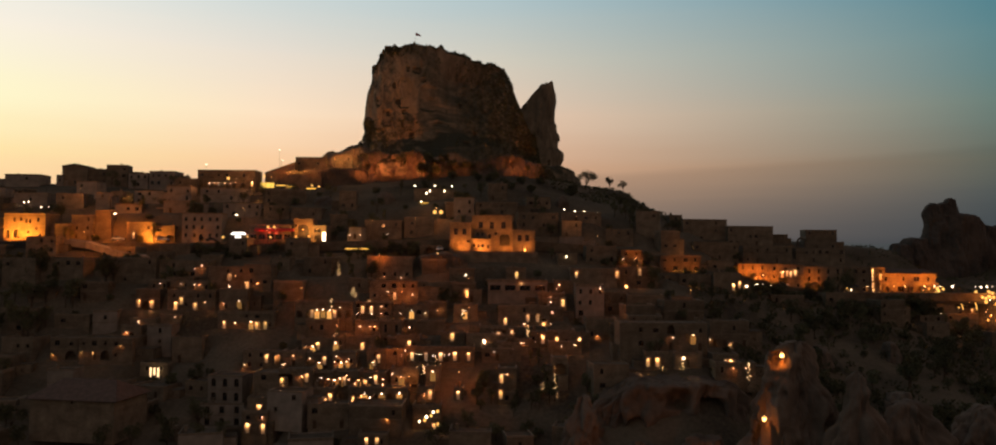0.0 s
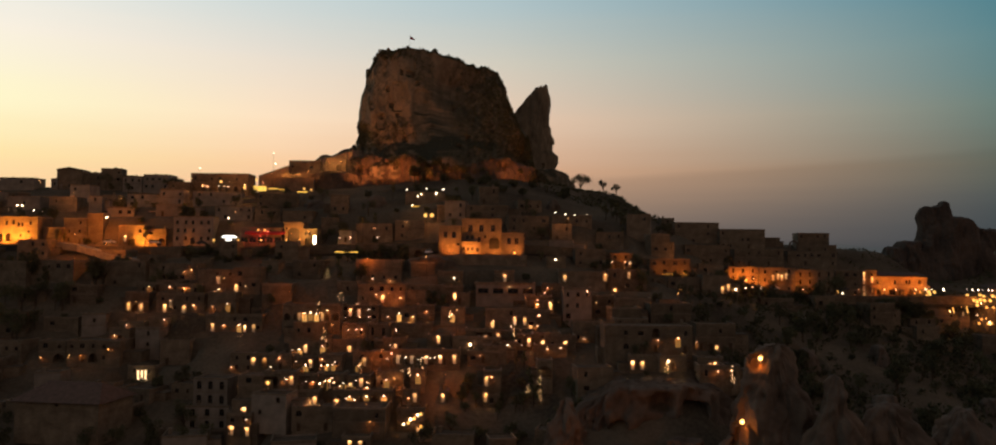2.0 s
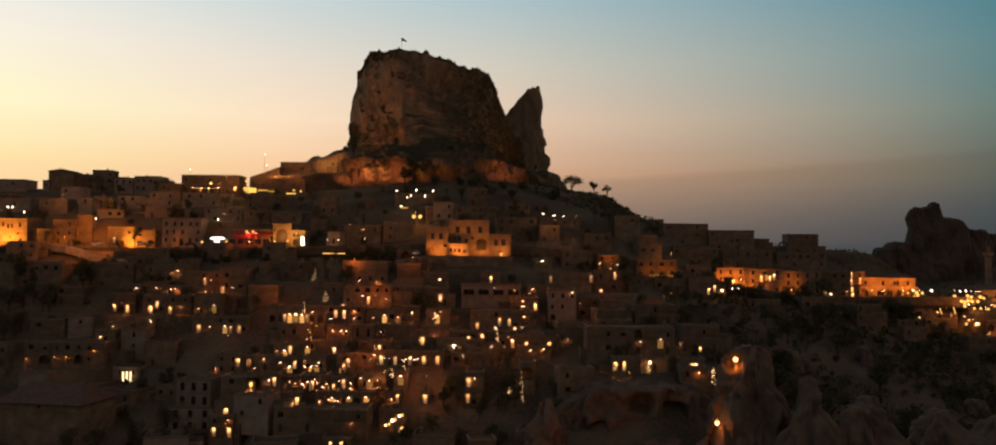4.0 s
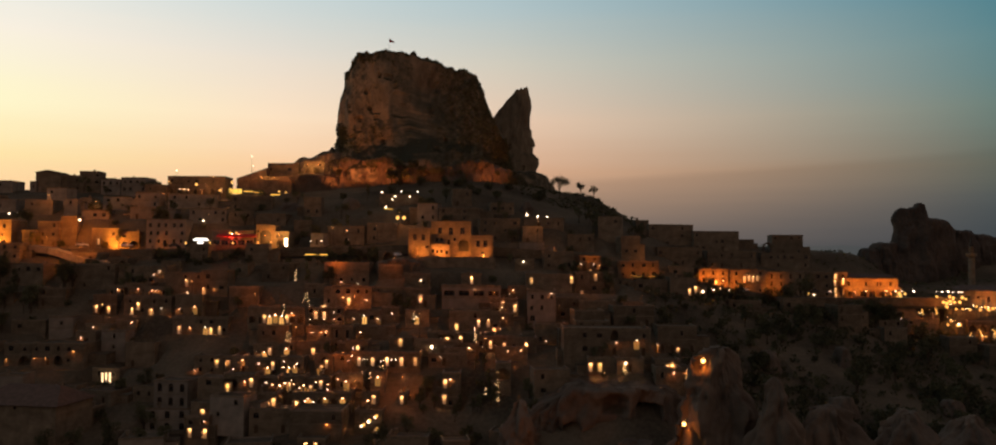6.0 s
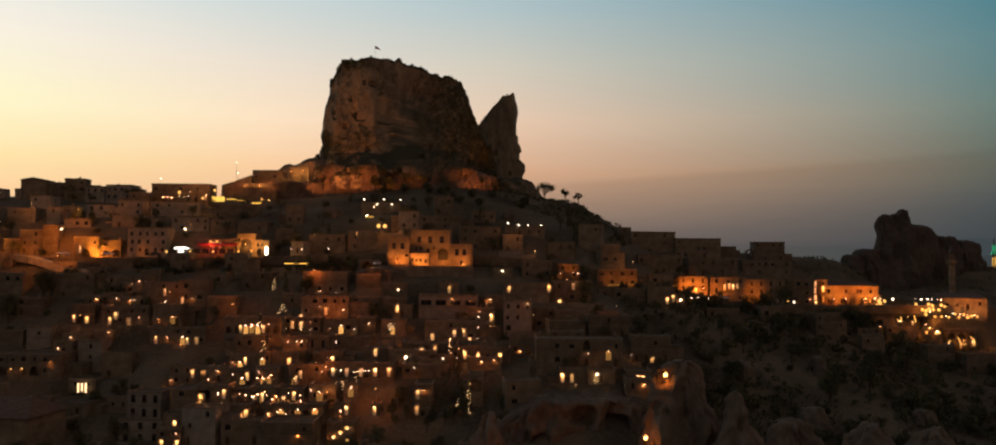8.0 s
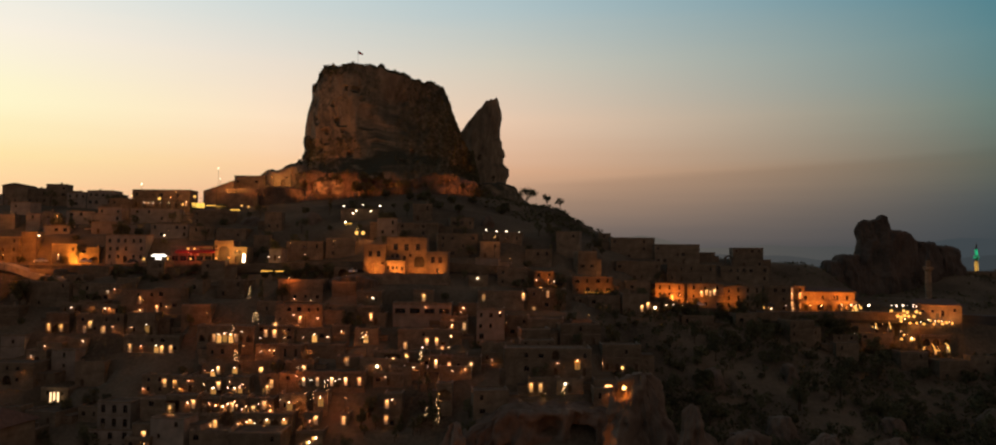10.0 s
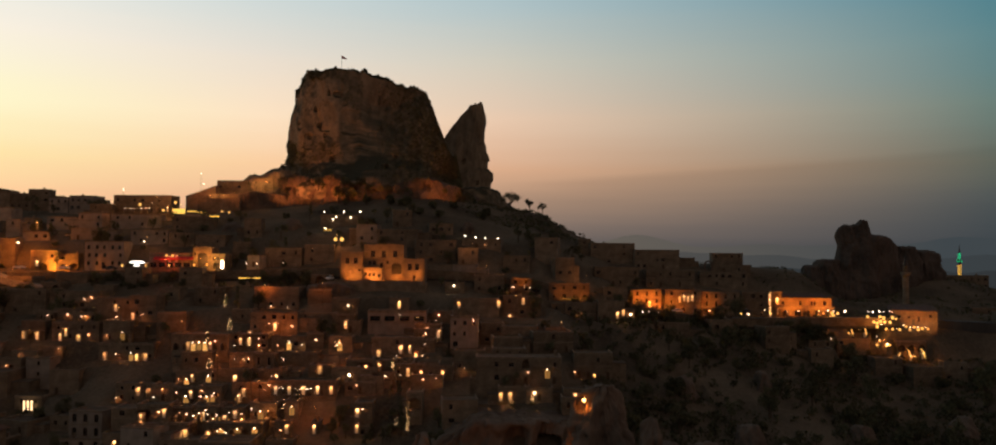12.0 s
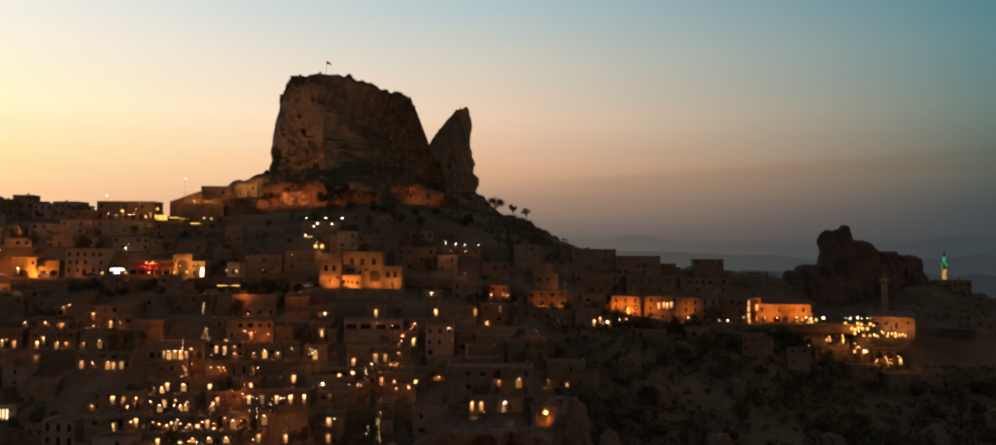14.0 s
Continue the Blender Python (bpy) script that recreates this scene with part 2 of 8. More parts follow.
class Shape:
    """Collects boxes and tubes into one mesh."""

    def __init__(self):
        self.v, self.f = [], []

    def poly(self, pts):
        n = len(self.v)
        self.v += [tuple(p) for p in pts]
        self.f.append(tuple(range(n, n + len(pts))))

    def box(self, x0, x1, y0, y1, z0, z1):
        n = len(self.v)
        self.v += [(x, y, z) for z in (z0, z1) for x, y in ((x0, y0), (x1, y0), (x1, y1), (x0, y1))]
        self.f += [tuple(n + i for i in q) for q in ((3, 2, 1, 0), (4, 5, 6, 7), (0, 1, 5, 4), (1, 2, 6, 5), (2, 3, 7, 6), (3, 0, 4, 7))]

    def tube(self, a, b, r0, r1, n=7):
        a, b = Vector(a), Vector(b)
        q = (b - a).to_track_quat("Z", "Y")
        k = len(self.v)
        for p, r in ((a, r0), (b, r1)):
            self.v += [tuple(p + q @ Vector((r * math.cos(t * math.tau / n), r * math.sin(t * math.tau / n), 0))) for t in range(n)]
        self.f += [(k + i, k + (i + 1) % n, k + n + (i + 1) % n, k + n + i) for i in range(n)]
        self.f += [tuple(k + i for i in reversed(range(n))), tuple(k + n + i for i in range(n))]

    def pipe(self, pts, r, n=4):
        """One unbroken pipe through all points."""
        k = len(self.v)
        pts = [Vector(p) for p in pts]
        for i, p in enumerate(pts):
            q = (pts[min(i + 1, len(pts) - 1)] - pts[max(i - 1, 0)]).to_track_quat("Z", "Y")
            self.v += [tuple(p + q @ Vector((r * math.cos(t * math.tau / n), r * math.sin(t * math.tau / n), 0))) for t in range(n)]
        for i in range(len(pts) - 1):
            self.f += [(k + i * n + j, k + i * n + (j + 1) % n, k + (i + 1) * n + (j + 1) % n, k + (i + 1) * n + j) for j in range(n)]

    def ball(self, c, r, sq=1.0):
        bm = bmesh.new()
        bmesh.ops.create_icosphere(bm, subdivisions=1, radius=r)
        k = len(self.v)
        self.v += [(c[0] + p.co.x, c[1] + p.co.y, c[2] + p.co.z * sq) for p in bm.verts]
        self.f += [tuple(k + p.index for p in f.verts) for f in bm.faces]
        bm.free()

    def mesh(self, name, material, smooth=False):
        seen, ids, v = {}, [], []
        for co in self.v:
            k = tuple(round(a, 4) for a in co)
            if k not in seen:
                seen[k] = len(v)
                v.append(co)
            ids.append(seen[k])
        faces = [tuple(dict.fromkeys(ids[i] for i in f)) for f in self.f]
        self.v, self.f = v, [f for f in faces if len(f) > 2]
        return mesh_of(name, self.v, self.f, material, smooth)


def lattice(ix, iy, iz, seed):
    with np.errstate(over="ignore"):
        h = ix.astype(np.uint32) * np.uint32(374761393) + iy.astype(np.uint32) * np.uint32(668265263) + iz.astype(np.uint32) * np.uint32(2147483647) + np.uint32(seed * 9781 + 7)
        h = (h ^ (h >> np.uint32(13))) * np.uint32(1274126177)
        h = h ^ (h >> np.uint32(16))
    return (h & np.uint32(0xFFFF)).astype(float) / 65535.0


def grain(x, y, z, seed=0):
    """Smooth value noise, -1 to 1."""
    fx, fy, fz = np.floor(x), np.floor(y), np.floor(z)
    u, v, w = (t * t * (3 - 2 * t) for t in (x - fx, y - fy, z - fz))
    ix, iy, iz = (t.astype(np.int64) + 4096 for t in (fx, fy, fz))
    tot = 0
    for dx in (0, 1):
        for dy in (0, 1):
            for dz in (0, 1):
                k = (u if dx else 1 - u) * (v if dy else 1 - v) * (w if dz else 1 - w)
                tot = tot + k * lattice(ix + dx, iy + dy, iz + dz, seed)
    return tot * 2 - 1


def fbm(x, y, z, seed=0, octaves=4):
    s, a = 0, 1.0
    for o in range(octaves):
        s = s + a * grain(x * 2**o, y * 2**o, z * 2**o, seed + o)
        a *= 0.5
    return s


# ---- the ground: cross-sections of the hill at places from left to right ----
HILL = {}
HILL[-300] = ((0, -8), (150, 0), (200, 6), (240, 20), (270, 44), (295, 60), (312, 62), (335, 74), (370, 88), (420, 92), (520, 80), (700, 35), (1000, 5))
HILL[-110] = ((0, -8), (150, 2), (200, 11), (230, 22), (250, 34), (262, 45), (275, 51), (290, 58), (306, 60), (318, 73), (350, 83), (380, 87), (430, 91), (520, 80), (700, 35), (1000, 5))
HILL[0] = ((0, -8), (150, 3), (196, 11), (210, 17), (226, 29), (240, 36), (250, 39), (262, 48), (280, 57), (298, 60), (314, 74), (345, 87), (375, 95), (400, 101), (430, 106), (480, 103), (560, 75), (700, 35), (1000, 5))
HILL[55] = ((0, -8), (150, 6), (185, 14), (203, 26), (222, 31), (250, 40), (265, 48), (285, 55), (302, 60), (318, 71), (350, 79), (378, 85.5), (390, 89.7), (402, 89.7), (430, 89), (455, 90.4), (500, 74), (700, 25), (1000, 5))
HILL[62] = ((0, -8), (150, 5.8), (190, 14.5), (222, 29), (262, 45.5), (288, 54.5), (304, 58.8), (318, 68.5), (350, 77), (378, 83), (390, 88.1), (401, 88.1), (430, 87), (455, 87.5), (500, 70), (700, 24), (1000, 5))
HILL[70] = ((0, -8), (150, 5.5), (192, 13.5), (226, 27.5), (262, 43.5), (288, 52), (305, 56.5), (318, 64.5), (350, 74), (378, 79.5), (389, 83), (400, 83), (430, 81), (455, 80), (500, 64), (700, 23), (1000, 5))
HILL[80] = ((0, -8), (150, 5), (195, 12), (230, 26), (262, 42), (288, 50), (305, 54), (318, 60), (350, 71), (378, 76), (388, 78.4), (400, 78.4), (430, 77), (455, 76), (500, 60), (700, 22), (1000, 4))
HILL[92] = ((0, -8), (150, 4.7), (197, 11.2), (234, 24.5), (268, 40), (290, 47.5), (310, 51), (324, 57), (350, 68), (372, 72.6), (386, 74.4), (398, 74), (430, 70), (460, 58), (600, 18), (1000, 3))
HILL[110] = ((0, -8), (150, 4), (200, 10), (240, 22), (275, 36), (290, 43), (318, 45), (330, 51), (350, 65), (370, 67), (400, 62), (460, 40), (600, 15), (1000, 2))
HILL[178] = ((0, -8), (150, 1), (200, 7), (260, 15), (300, 29), (309, 42), (322, 44), (345, 51), (362, 61), (380, 62.6), (420, 61), (600, 28), (1000, 2))
HILL[200] = ((0, -8), (150, 0), (200, 6), (260, 14), (300, 27), (309, 42), (322, 44), (350, 48), (400, 46), (460, 41), (600, 28), (1000, 2))
HILL[262] = ((0, -8), (150, -1), (200, 5), (260, 14), (300, 33), (330, 43), (360, 48), (390, 57.5), (430, 57), (600, 28), (1000, 2))
HILL[330] = ((0, -8), (150, -2), (200, 4), (260, 14), (300, 36), (340, 42), (400, 44), (480, 44), (600, 28), (1000, 2))


def section(pts, y):
    ys, zs = [p[0] for p in pts], [p[1] for p in pts]
    return sum(np.interp(y + o, ys, zs) for o in (-5, 0, 5)) / 3


def hill(x, y):
    """Height of the bare hill; arrays or numbers."""
    x, y = np.broadcast_arrays(np.asarray(x, float), np.asarray(y, float))
    xs = sorted(HILL)
    rows = np.array([section(HILL[k], y) for k in xs])
    xc = np.clip(x, xs[0], xs[-1])
    i = np.clip(np.searchsorted(xs, xc, side="right") - 1, 0, len(xs) - 2)
    a, b = np.array(xs)[i], np.array(xs)[i + 1]
    f = (xc - a) / (b - a)
    f = f * f * (3 - 2 * f)
    lo, hi = np.take_along_axis(rows, i[None], 0)[0], np.take_along_axis(rows, (i + 1)[None], 0)[0]
    return lo * (1 - f) + hi * f


def height(x, y):
    return float(level(np.asarray(float(x)), np.asarray(float(y)), hill(x, y)))


PLOTS = []


def level(X, Y, Z):
    """Cuts the level yard before each house into the slope."""
    for x, y, z, w in PLOTS:
        m = (np.abs(X - x) < w / 2 + 1.6) & (Y > y - 6.5) & (Y < y + 1.2)
        Z = np.where(m, np.minimum(Z, z - 0.15), Z)
    return Z


def road_line(x):
    return float(np.interp(x, (-330, -110, 30, 75, 110, 160, 240), (297, 297, 296, 293, 300, 312, 316)))


ROAD = {}


def build_road():
    """The street along the hillside, with a stone kerb on the valley side."""
    bed, kerb = Shape(), Shape()
    xs = list(range(-330, 241, 6))
    edge = []
    for x in xs:
        y = road_line(x)
        z = max(height(x, y - 3), height(x, y), height(x, y + 3)) + 0.9
        edge.append((x, y, z))
    zs = [p[2] for p in edge]
    zs = [sum(zs[max(0, i - 3):i + 4]) / len(zs[max(0, i - 3):i + 4]) for i in range(len(zs))]
    ROAD.update(zip(xs, zs))
    for i in range(len(xs) - 1):
        (x0, y0, _), (x1, y1, _) = edge[i], edge[i + 1]
        z0, z1 = zs[i], zs[i + 1]
        bed.poly([(x0, y0 - 3.6, z0), (x1, y1 - 3.6, z1), (x1, y1 + 4, z1), (x0, y0 + 4, z0)])
        for s in (-3.6, 4):
            bed.poly([(x0, y0 + s, z0), (x1, y1 + s, z1), (x1, y1 + s, z1 - 4), (x0, y0 + s, z0 - 4)])
        if -150 < x0 < 200:
            k = len(kerb.v)
            for x, y, z in ((x0, y0, z0), (x1, y1, z1)):
                kerb.v += [(x, y - 4.05, z - 3), (x, y - 4.05, z + 0.3), (x, y - 3.62, z + 0.3), (x, y - 3.62, z - 3)]
            kerb.f += [(k, k + 4, k + 5, k + 1), (k + 1, k + 5, k + 6, k + 2), (k + 2, k + 6, k + 7, k + 3), (k, k + 1, k + 2, k + 3), (k + 4, k + 7, k + 6, k + 5)]
    tagged(put("road", bed.mesh("road", ASPHALT)), "narrow asphalt street along the hillside", "road", kind="structure")
    tagged(put("retaining_wall", kerb.mesh("retaining_wall", STONE)), "low stone wall along the valley side of the street", "wall", kind="structure")


build_road()


def far_ridge(name, dist, base, top, lo, hi, seed, material, peaks=()):
    """A chain of far hills, drawn as a self-lit hazy strip; peaks: bearing, height and width of single mountains."""
    sh = Shape()
    n = 120
    pts = []
    for i in range(n + 1):
        b = lo + (hi - lo) * i / n
        a = radians(b)
        k = np.array([i * 0.1]), np.array([seed * 3.1]), np.array([0.5])
        h = base + (top - base) * (0.5 + 0.5 * float(fbm(*k, seed, 4)[0])) * min(1, 6 * min(i, n - i) / n)
        h += sum(p * math.exp(-((b - c) / w) ** 2) for c, p, w in peaks)
        pts.append((dist * math.sin(a), dist * math.cos(a), h))
    for (x0, y0, z0), (x1, y1, z1) in zip(pts, pts[1:]):
        sh.poly([(x0, y0, -40), (x1, y1, -40), (x1, y1, z1), (x0, y0, z0)])
        sh.poly([(x0, y0, z0), (x1, y1, z1), (x1 * 1.06, y1 * 1.06, -40), (x0 * 1.06, y0 * 1.06, -40)])
    tagged(put(name, sh.mesh(name, material)), "hazy blue hills far beyond the village", "hills", kind="structure")


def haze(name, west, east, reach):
    """Emission that paints lit air over far hills: warm towards the afterglow, bluish away from it."""
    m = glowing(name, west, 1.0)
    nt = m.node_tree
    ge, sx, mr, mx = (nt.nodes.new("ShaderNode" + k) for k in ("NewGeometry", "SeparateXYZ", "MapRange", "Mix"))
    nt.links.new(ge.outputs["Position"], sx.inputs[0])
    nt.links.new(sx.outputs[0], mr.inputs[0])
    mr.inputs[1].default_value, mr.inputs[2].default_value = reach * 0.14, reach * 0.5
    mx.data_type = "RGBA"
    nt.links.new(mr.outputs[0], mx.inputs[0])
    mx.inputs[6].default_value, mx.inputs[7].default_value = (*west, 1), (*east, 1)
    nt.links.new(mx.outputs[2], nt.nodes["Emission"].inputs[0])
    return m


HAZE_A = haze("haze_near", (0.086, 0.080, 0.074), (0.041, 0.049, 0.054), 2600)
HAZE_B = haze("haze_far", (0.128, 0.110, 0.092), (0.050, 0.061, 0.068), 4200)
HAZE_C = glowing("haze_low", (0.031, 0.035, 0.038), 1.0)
# the nearest strip is added, to spread valley haze over the far plain
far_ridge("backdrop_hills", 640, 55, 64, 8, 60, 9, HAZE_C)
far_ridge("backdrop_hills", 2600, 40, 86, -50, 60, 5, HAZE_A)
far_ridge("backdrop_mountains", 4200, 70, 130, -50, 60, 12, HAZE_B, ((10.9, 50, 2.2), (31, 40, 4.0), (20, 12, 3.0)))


# ---- the rocks ----
def rock(name, label, cx, cy, zb, a, b, crest, taper=(1, 1), power=2.6, rough=1.0, caves=(), nu=200, nv=60, seed=1, lean=(0, 0), category="rock", kind="", skew=None, mat=None, pillars=0.0, shape=None, edges=None, sway=1.0, keep=None, beds=1.0):
    """A worn tuff rock: an oval plan drawn in towards its crest (a height, or a function of x), with flutes, ledges and cave mouths (x, z, width, height). edges: heights, with the left and the right end of the plan at each."""
    u = np.linspace(0, math.tau, nu, endpoint=False)
    ca, sa = np.cos(u), np.sin(u)
    ex = np.sign(ca) * np.abs(ca) ** (2 / power)
    ey = np.sign(sa) * np.abs(sa) ** (2 / power)
    rings = []
    top = crest if callable(crest) else (lambda x: np.full_like(x, crest))
    side = nv
    for j in range(side + 14):
        v = min(j / side, 1.0)
        s = 1.0 if j < side else 1 - (j - side + 1) / 14.5
        k = float(np.interp(v, np.linspace(0, 1, len(taper)), taper)) * s
        off = skew(v) if skew else 0.0
        x = cx + lean[0] * v + off + a * k * ex
        y = cy + lean[1] * v + b * k * ey
        z = zb + v * (top(x) - zb)
        if edges:
            for _ in range(6):
                lo, hi = np.interp(z, edges[0], edges[1]), np.interp(z, edges[0], edges[2])
                x = 0.5 * x + 0.5 * ((lo + hi) / 2 + (hi - lo) / 2 * s * ex)
                z = zb + v * (top(x) - zb)
        if j >= side:
            z = z + (1 - s) * 0.6
        rings.append(np.stack([x, y, z], -1))
    P = np.array(rings)
    X, Y, Z = P[..., 0], P[..., 1], P[..., 2]
    out = np.stack([(X - cx - lean[0] * 0.5) / a, (Y - cy) / b], -1)
    out /= np.maximum(np.linalg.norm(out, axis=-1, keepdims=True), 0.25)
    size = min(a, b)
    d = rough * (size * 0.10 * fbm(X * 2.2 / size, Y * 2.2 / size, Z * 0.8 / size, seed, 5) + 0.22 * size**0.5 * fbm(X * 0.5, Y * 0.5, Z * 0.22, seed + 9, 3))
    d = d + beds * rough * 0.04 * size**0.5 * np.sin(Z * 0.8 + 2.5 * grain(X * 0.06, Y * 0.06, Z * 0.05, seed + 4))
    d = d - rough * size * 0.09 * np.abs(grain(X * 4.5 / size, Y * 4.5 / size, Z * 0.7 / size, seed + 6)) + rough * 0.25 * grain(X * 1.1, Y * 1.1, Z * 0.8, seed + 8)
    if pillars:
        col = grain(X * 0.085, Y * 0.085, Z * 0.012, seed + 15)
        d = d + pillars * (0.9 * np.abs(col) ** 0.6 - 0.5) + pillars * 0.35 * grain(X * 0.2, Y * 0.2, Z * 0.05, seed + 16)
    flat = np.linspace(0, 1, side + 14)[:, None]
    P[..., 0] += out[..., 0] * d * sway
    P[..., 1] += out[..., 1] * d
    P[..., 2] += np.where(flat > 0.7, rough * 0.10 * size**0.6 * fbm(X * 0.35, Y * 0.35, Z * 0, seed + 2, 3), 0)
    if shape:
        P[..., 1] += shape(P[..., 0], P[..., 1], P[..., 2])
    for x, z, w, h, *deep in caves:
        near = (np.abs(P[..., 0] - x) / (w / 2)) ** 4 + (np.abs(P[..., 2] - z) / (h / 2)) ** 4
        hole = np.clip(1.35 - near, 0, 0.35) / 0.35 * (P[..., 1] < cy)
        P[..., 1] += hole * (deep[0] if deep else min(3.5, w * 1.3))
    rows_n = side + 14
    f = [(j * nu + i, j * nu + (i + 1) % nu, (j + 1) * nu + (i + 1) % nu, (j + 1) * nu + i) for j in range(rows_n - 1) for i in range(nu)]
    f.append(tuple((rows_n - 1) * nu + i for i in range(nu)))
    if keep is not None:
        keep.append(P)
    me = mesh_of(name, P.reshape(-1, 3), f, mat or ROCK, False)
    me.polygons.foreach_set("use_smooth", [True] * len(me.polygons))
    return tagged(put(name, me), label, category, kind=kind)


def castle_crest(x):
    ragged = 0.7 * grain(x * 0.5, x * 0, x * 0 + 0.4, 3) + 0.8 * grain(x * 1.3, x * 0, x * 0 + 0.7, 4)
    return ragged + np.interp(x, (-65.5, -62, -61, -59.3, -57.6, -57, -53, -50.5, -43, -32, -30, -28.6, -17, -13, -10.3, -2.4, -1.2, 2.4, 4.1, 6.1, 7.4, 9.4, 11, 16), (151.8, 151.4, 153.3, 157.2, 158.2, 159.6, 160, 159.3, 160.9, 162, 163.8, 160.2, 157.8, 155, 153.6, 153.6, 152.4, 150.5, 148, 142.6, 138.2, 133.5, 129, 118))


def castle_face(x, y, z):
    """The front above the right-hand half leans back in a scrubby slope; at its foot lies a bank of talus."""
    front = np.clip((407 - y) / 6, 0, 1)
    s = np.clip((x + 42) / 14, 0, 1)
    s = s * s * (3 - 2 * s)
    lean = s * np.clip(z - 106 - 0.25 * np.abs(x + 22) + 6 * grain(x * 0.07, y * 0, z * 0.05, 3), 0, 48) * 0.37 * np.clip((10 - x) / 10, 0, 1)
    back = np.minimum(lean, np.maximum(405 - y, 0) * 0.85)
    talus = np.clip(116 + 5 * grain(x * 0.09, y * 0, z * 0, 8) - z, 0, 12) * 0.5 * np.clip((x + 66) / 8, 0, 1) * np.clip((6 - x) / 12, 0, 1)
    return front * (back - talus)


castle_caves = [(-52, 140, 1.5, 2.1), (-47, 127, 1.4, 1.9), (-55, 126, 1.2, 1.8), (-38, 143, 1.5, 1.9), (-60, 133, 1.1, 1.6), (-30, 122, 1.5, 2.1), (-20, 131, 1.5, 1.9), (-12, 116, 1.7, 2.1), (-7, 128, 1.4, 1.8), (-43, 115, 1.8, 2.4), (-16, 111, 1.7, 2.1), (-57, 117, 1.4, 1.8), (-34, 134, 1.2, 1.6), (-50, 132, 2.2, 1.8), (-25, 144, 1.9, 1.6), (-55, 123.5, 4.6, 7.5, 1.3), (-35.5, 134, 7.5, 12, 1.0), (-47, 136, 6, 14, 0.8), (-59.5, 138, 3.5, 16, 0.8), (-41, 147.5, 3.2, 2.4, 2.2), (-45, 148, 1.4, 2.0, 2.0)]
CASTLE, LEDGE = [], []
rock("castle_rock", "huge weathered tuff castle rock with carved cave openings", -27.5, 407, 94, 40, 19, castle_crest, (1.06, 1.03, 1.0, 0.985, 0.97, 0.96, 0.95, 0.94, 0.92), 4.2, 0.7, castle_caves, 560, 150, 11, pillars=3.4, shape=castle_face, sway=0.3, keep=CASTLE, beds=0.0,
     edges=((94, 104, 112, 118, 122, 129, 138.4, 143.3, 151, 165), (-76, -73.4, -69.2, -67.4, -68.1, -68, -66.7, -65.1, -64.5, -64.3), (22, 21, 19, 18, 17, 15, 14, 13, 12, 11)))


def tower_crest(x):
    return 0.3 * grain(x * 1.7, x * 0, x * 0 + 0.2, 6) + np.interp(x, (4, 7.8, 12.1, 13.9, 15.7, 17.5, 18.9, 21.1, 24, 25.8, 26.5, 27.6, 29.1, 30.5, 31.5, 40), (127, 132, 138.3, 141, 142.4, 145, 147.2, 149, 152.8, 152.4, 154, 153.2, 154.6, 154.6, 152, 140))


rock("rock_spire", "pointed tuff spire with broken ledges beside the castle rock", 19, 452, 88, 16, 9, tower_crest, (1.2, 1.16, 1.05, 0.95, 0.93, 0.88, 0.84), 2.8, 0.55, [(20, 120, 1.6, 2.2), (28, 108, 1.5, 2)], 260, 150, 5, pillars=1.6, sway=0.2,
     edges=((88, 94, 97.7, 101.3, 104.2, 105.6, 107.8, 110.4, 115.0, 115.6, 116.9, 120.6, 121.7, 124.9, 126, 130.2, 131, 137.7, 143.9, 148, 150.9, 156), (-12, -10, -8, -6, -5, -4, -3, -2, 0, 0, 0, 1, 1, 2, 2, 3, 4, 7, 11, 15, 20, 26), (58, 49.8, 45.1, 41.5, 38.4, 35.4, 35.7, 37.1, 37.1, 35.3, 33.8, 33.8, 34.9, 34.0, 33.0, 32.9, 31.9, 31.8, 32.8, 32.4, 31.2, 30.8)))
rock("rock_ledge", "rounded tuff ledge with cave rooms under the castle", -24, 412, 84, 56, 36, lambda x: np.interp(x, (-95, -80, -68, -60, -50, -40, -33, -24, -10, -2, 8, 16, 25, 45), (97, 102, 104.5, 106.5, 104.5, 106.5, 102, 100.5, 101, 104.5, 105, 101, 100, 92)), (1.05, 1.03, 1.0, 0.98, 0.95), 2.8, 0.9,
     [(-58.6, 97.6, 2.2, 5), (-55.6, 97.4, 2.0, 4.6), (-45.3, 96.8, 2.6, 3.8), (-63, 99, 2.4, 3), (-30, 98, 3.2, 4), (-22, 98, 3.4, 3.6), (-12, 99, 3, 4), (3.6, 100.4, 1.6, 4), (6.2, 99.8, 1.6, 3.4), (-50.5, 101.5, 1.6, 1.8)], 520, 60, 21, pillars=1.6, keep=LEDGE, mat=WEATHERED)
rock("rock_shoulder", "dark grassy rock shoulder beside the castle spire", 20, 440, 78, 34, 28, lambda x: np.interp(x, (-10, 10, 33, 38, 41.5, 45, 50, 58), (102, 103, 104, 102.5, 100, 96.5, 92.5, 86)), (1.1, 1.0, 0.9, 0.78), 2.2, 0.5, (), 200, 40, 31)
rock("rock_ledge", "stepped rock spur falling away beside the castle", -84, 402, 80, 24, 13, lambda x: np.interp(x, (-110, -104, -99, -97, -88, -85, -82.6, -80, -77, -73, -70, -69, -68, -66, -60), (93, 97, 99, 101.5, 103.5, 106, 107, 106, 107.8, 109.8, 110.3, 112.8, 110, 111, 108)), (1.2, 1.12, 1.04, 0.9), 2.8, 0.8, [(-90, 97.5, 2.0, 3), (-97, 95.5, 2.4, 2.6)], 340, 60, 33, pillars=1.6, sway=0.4)

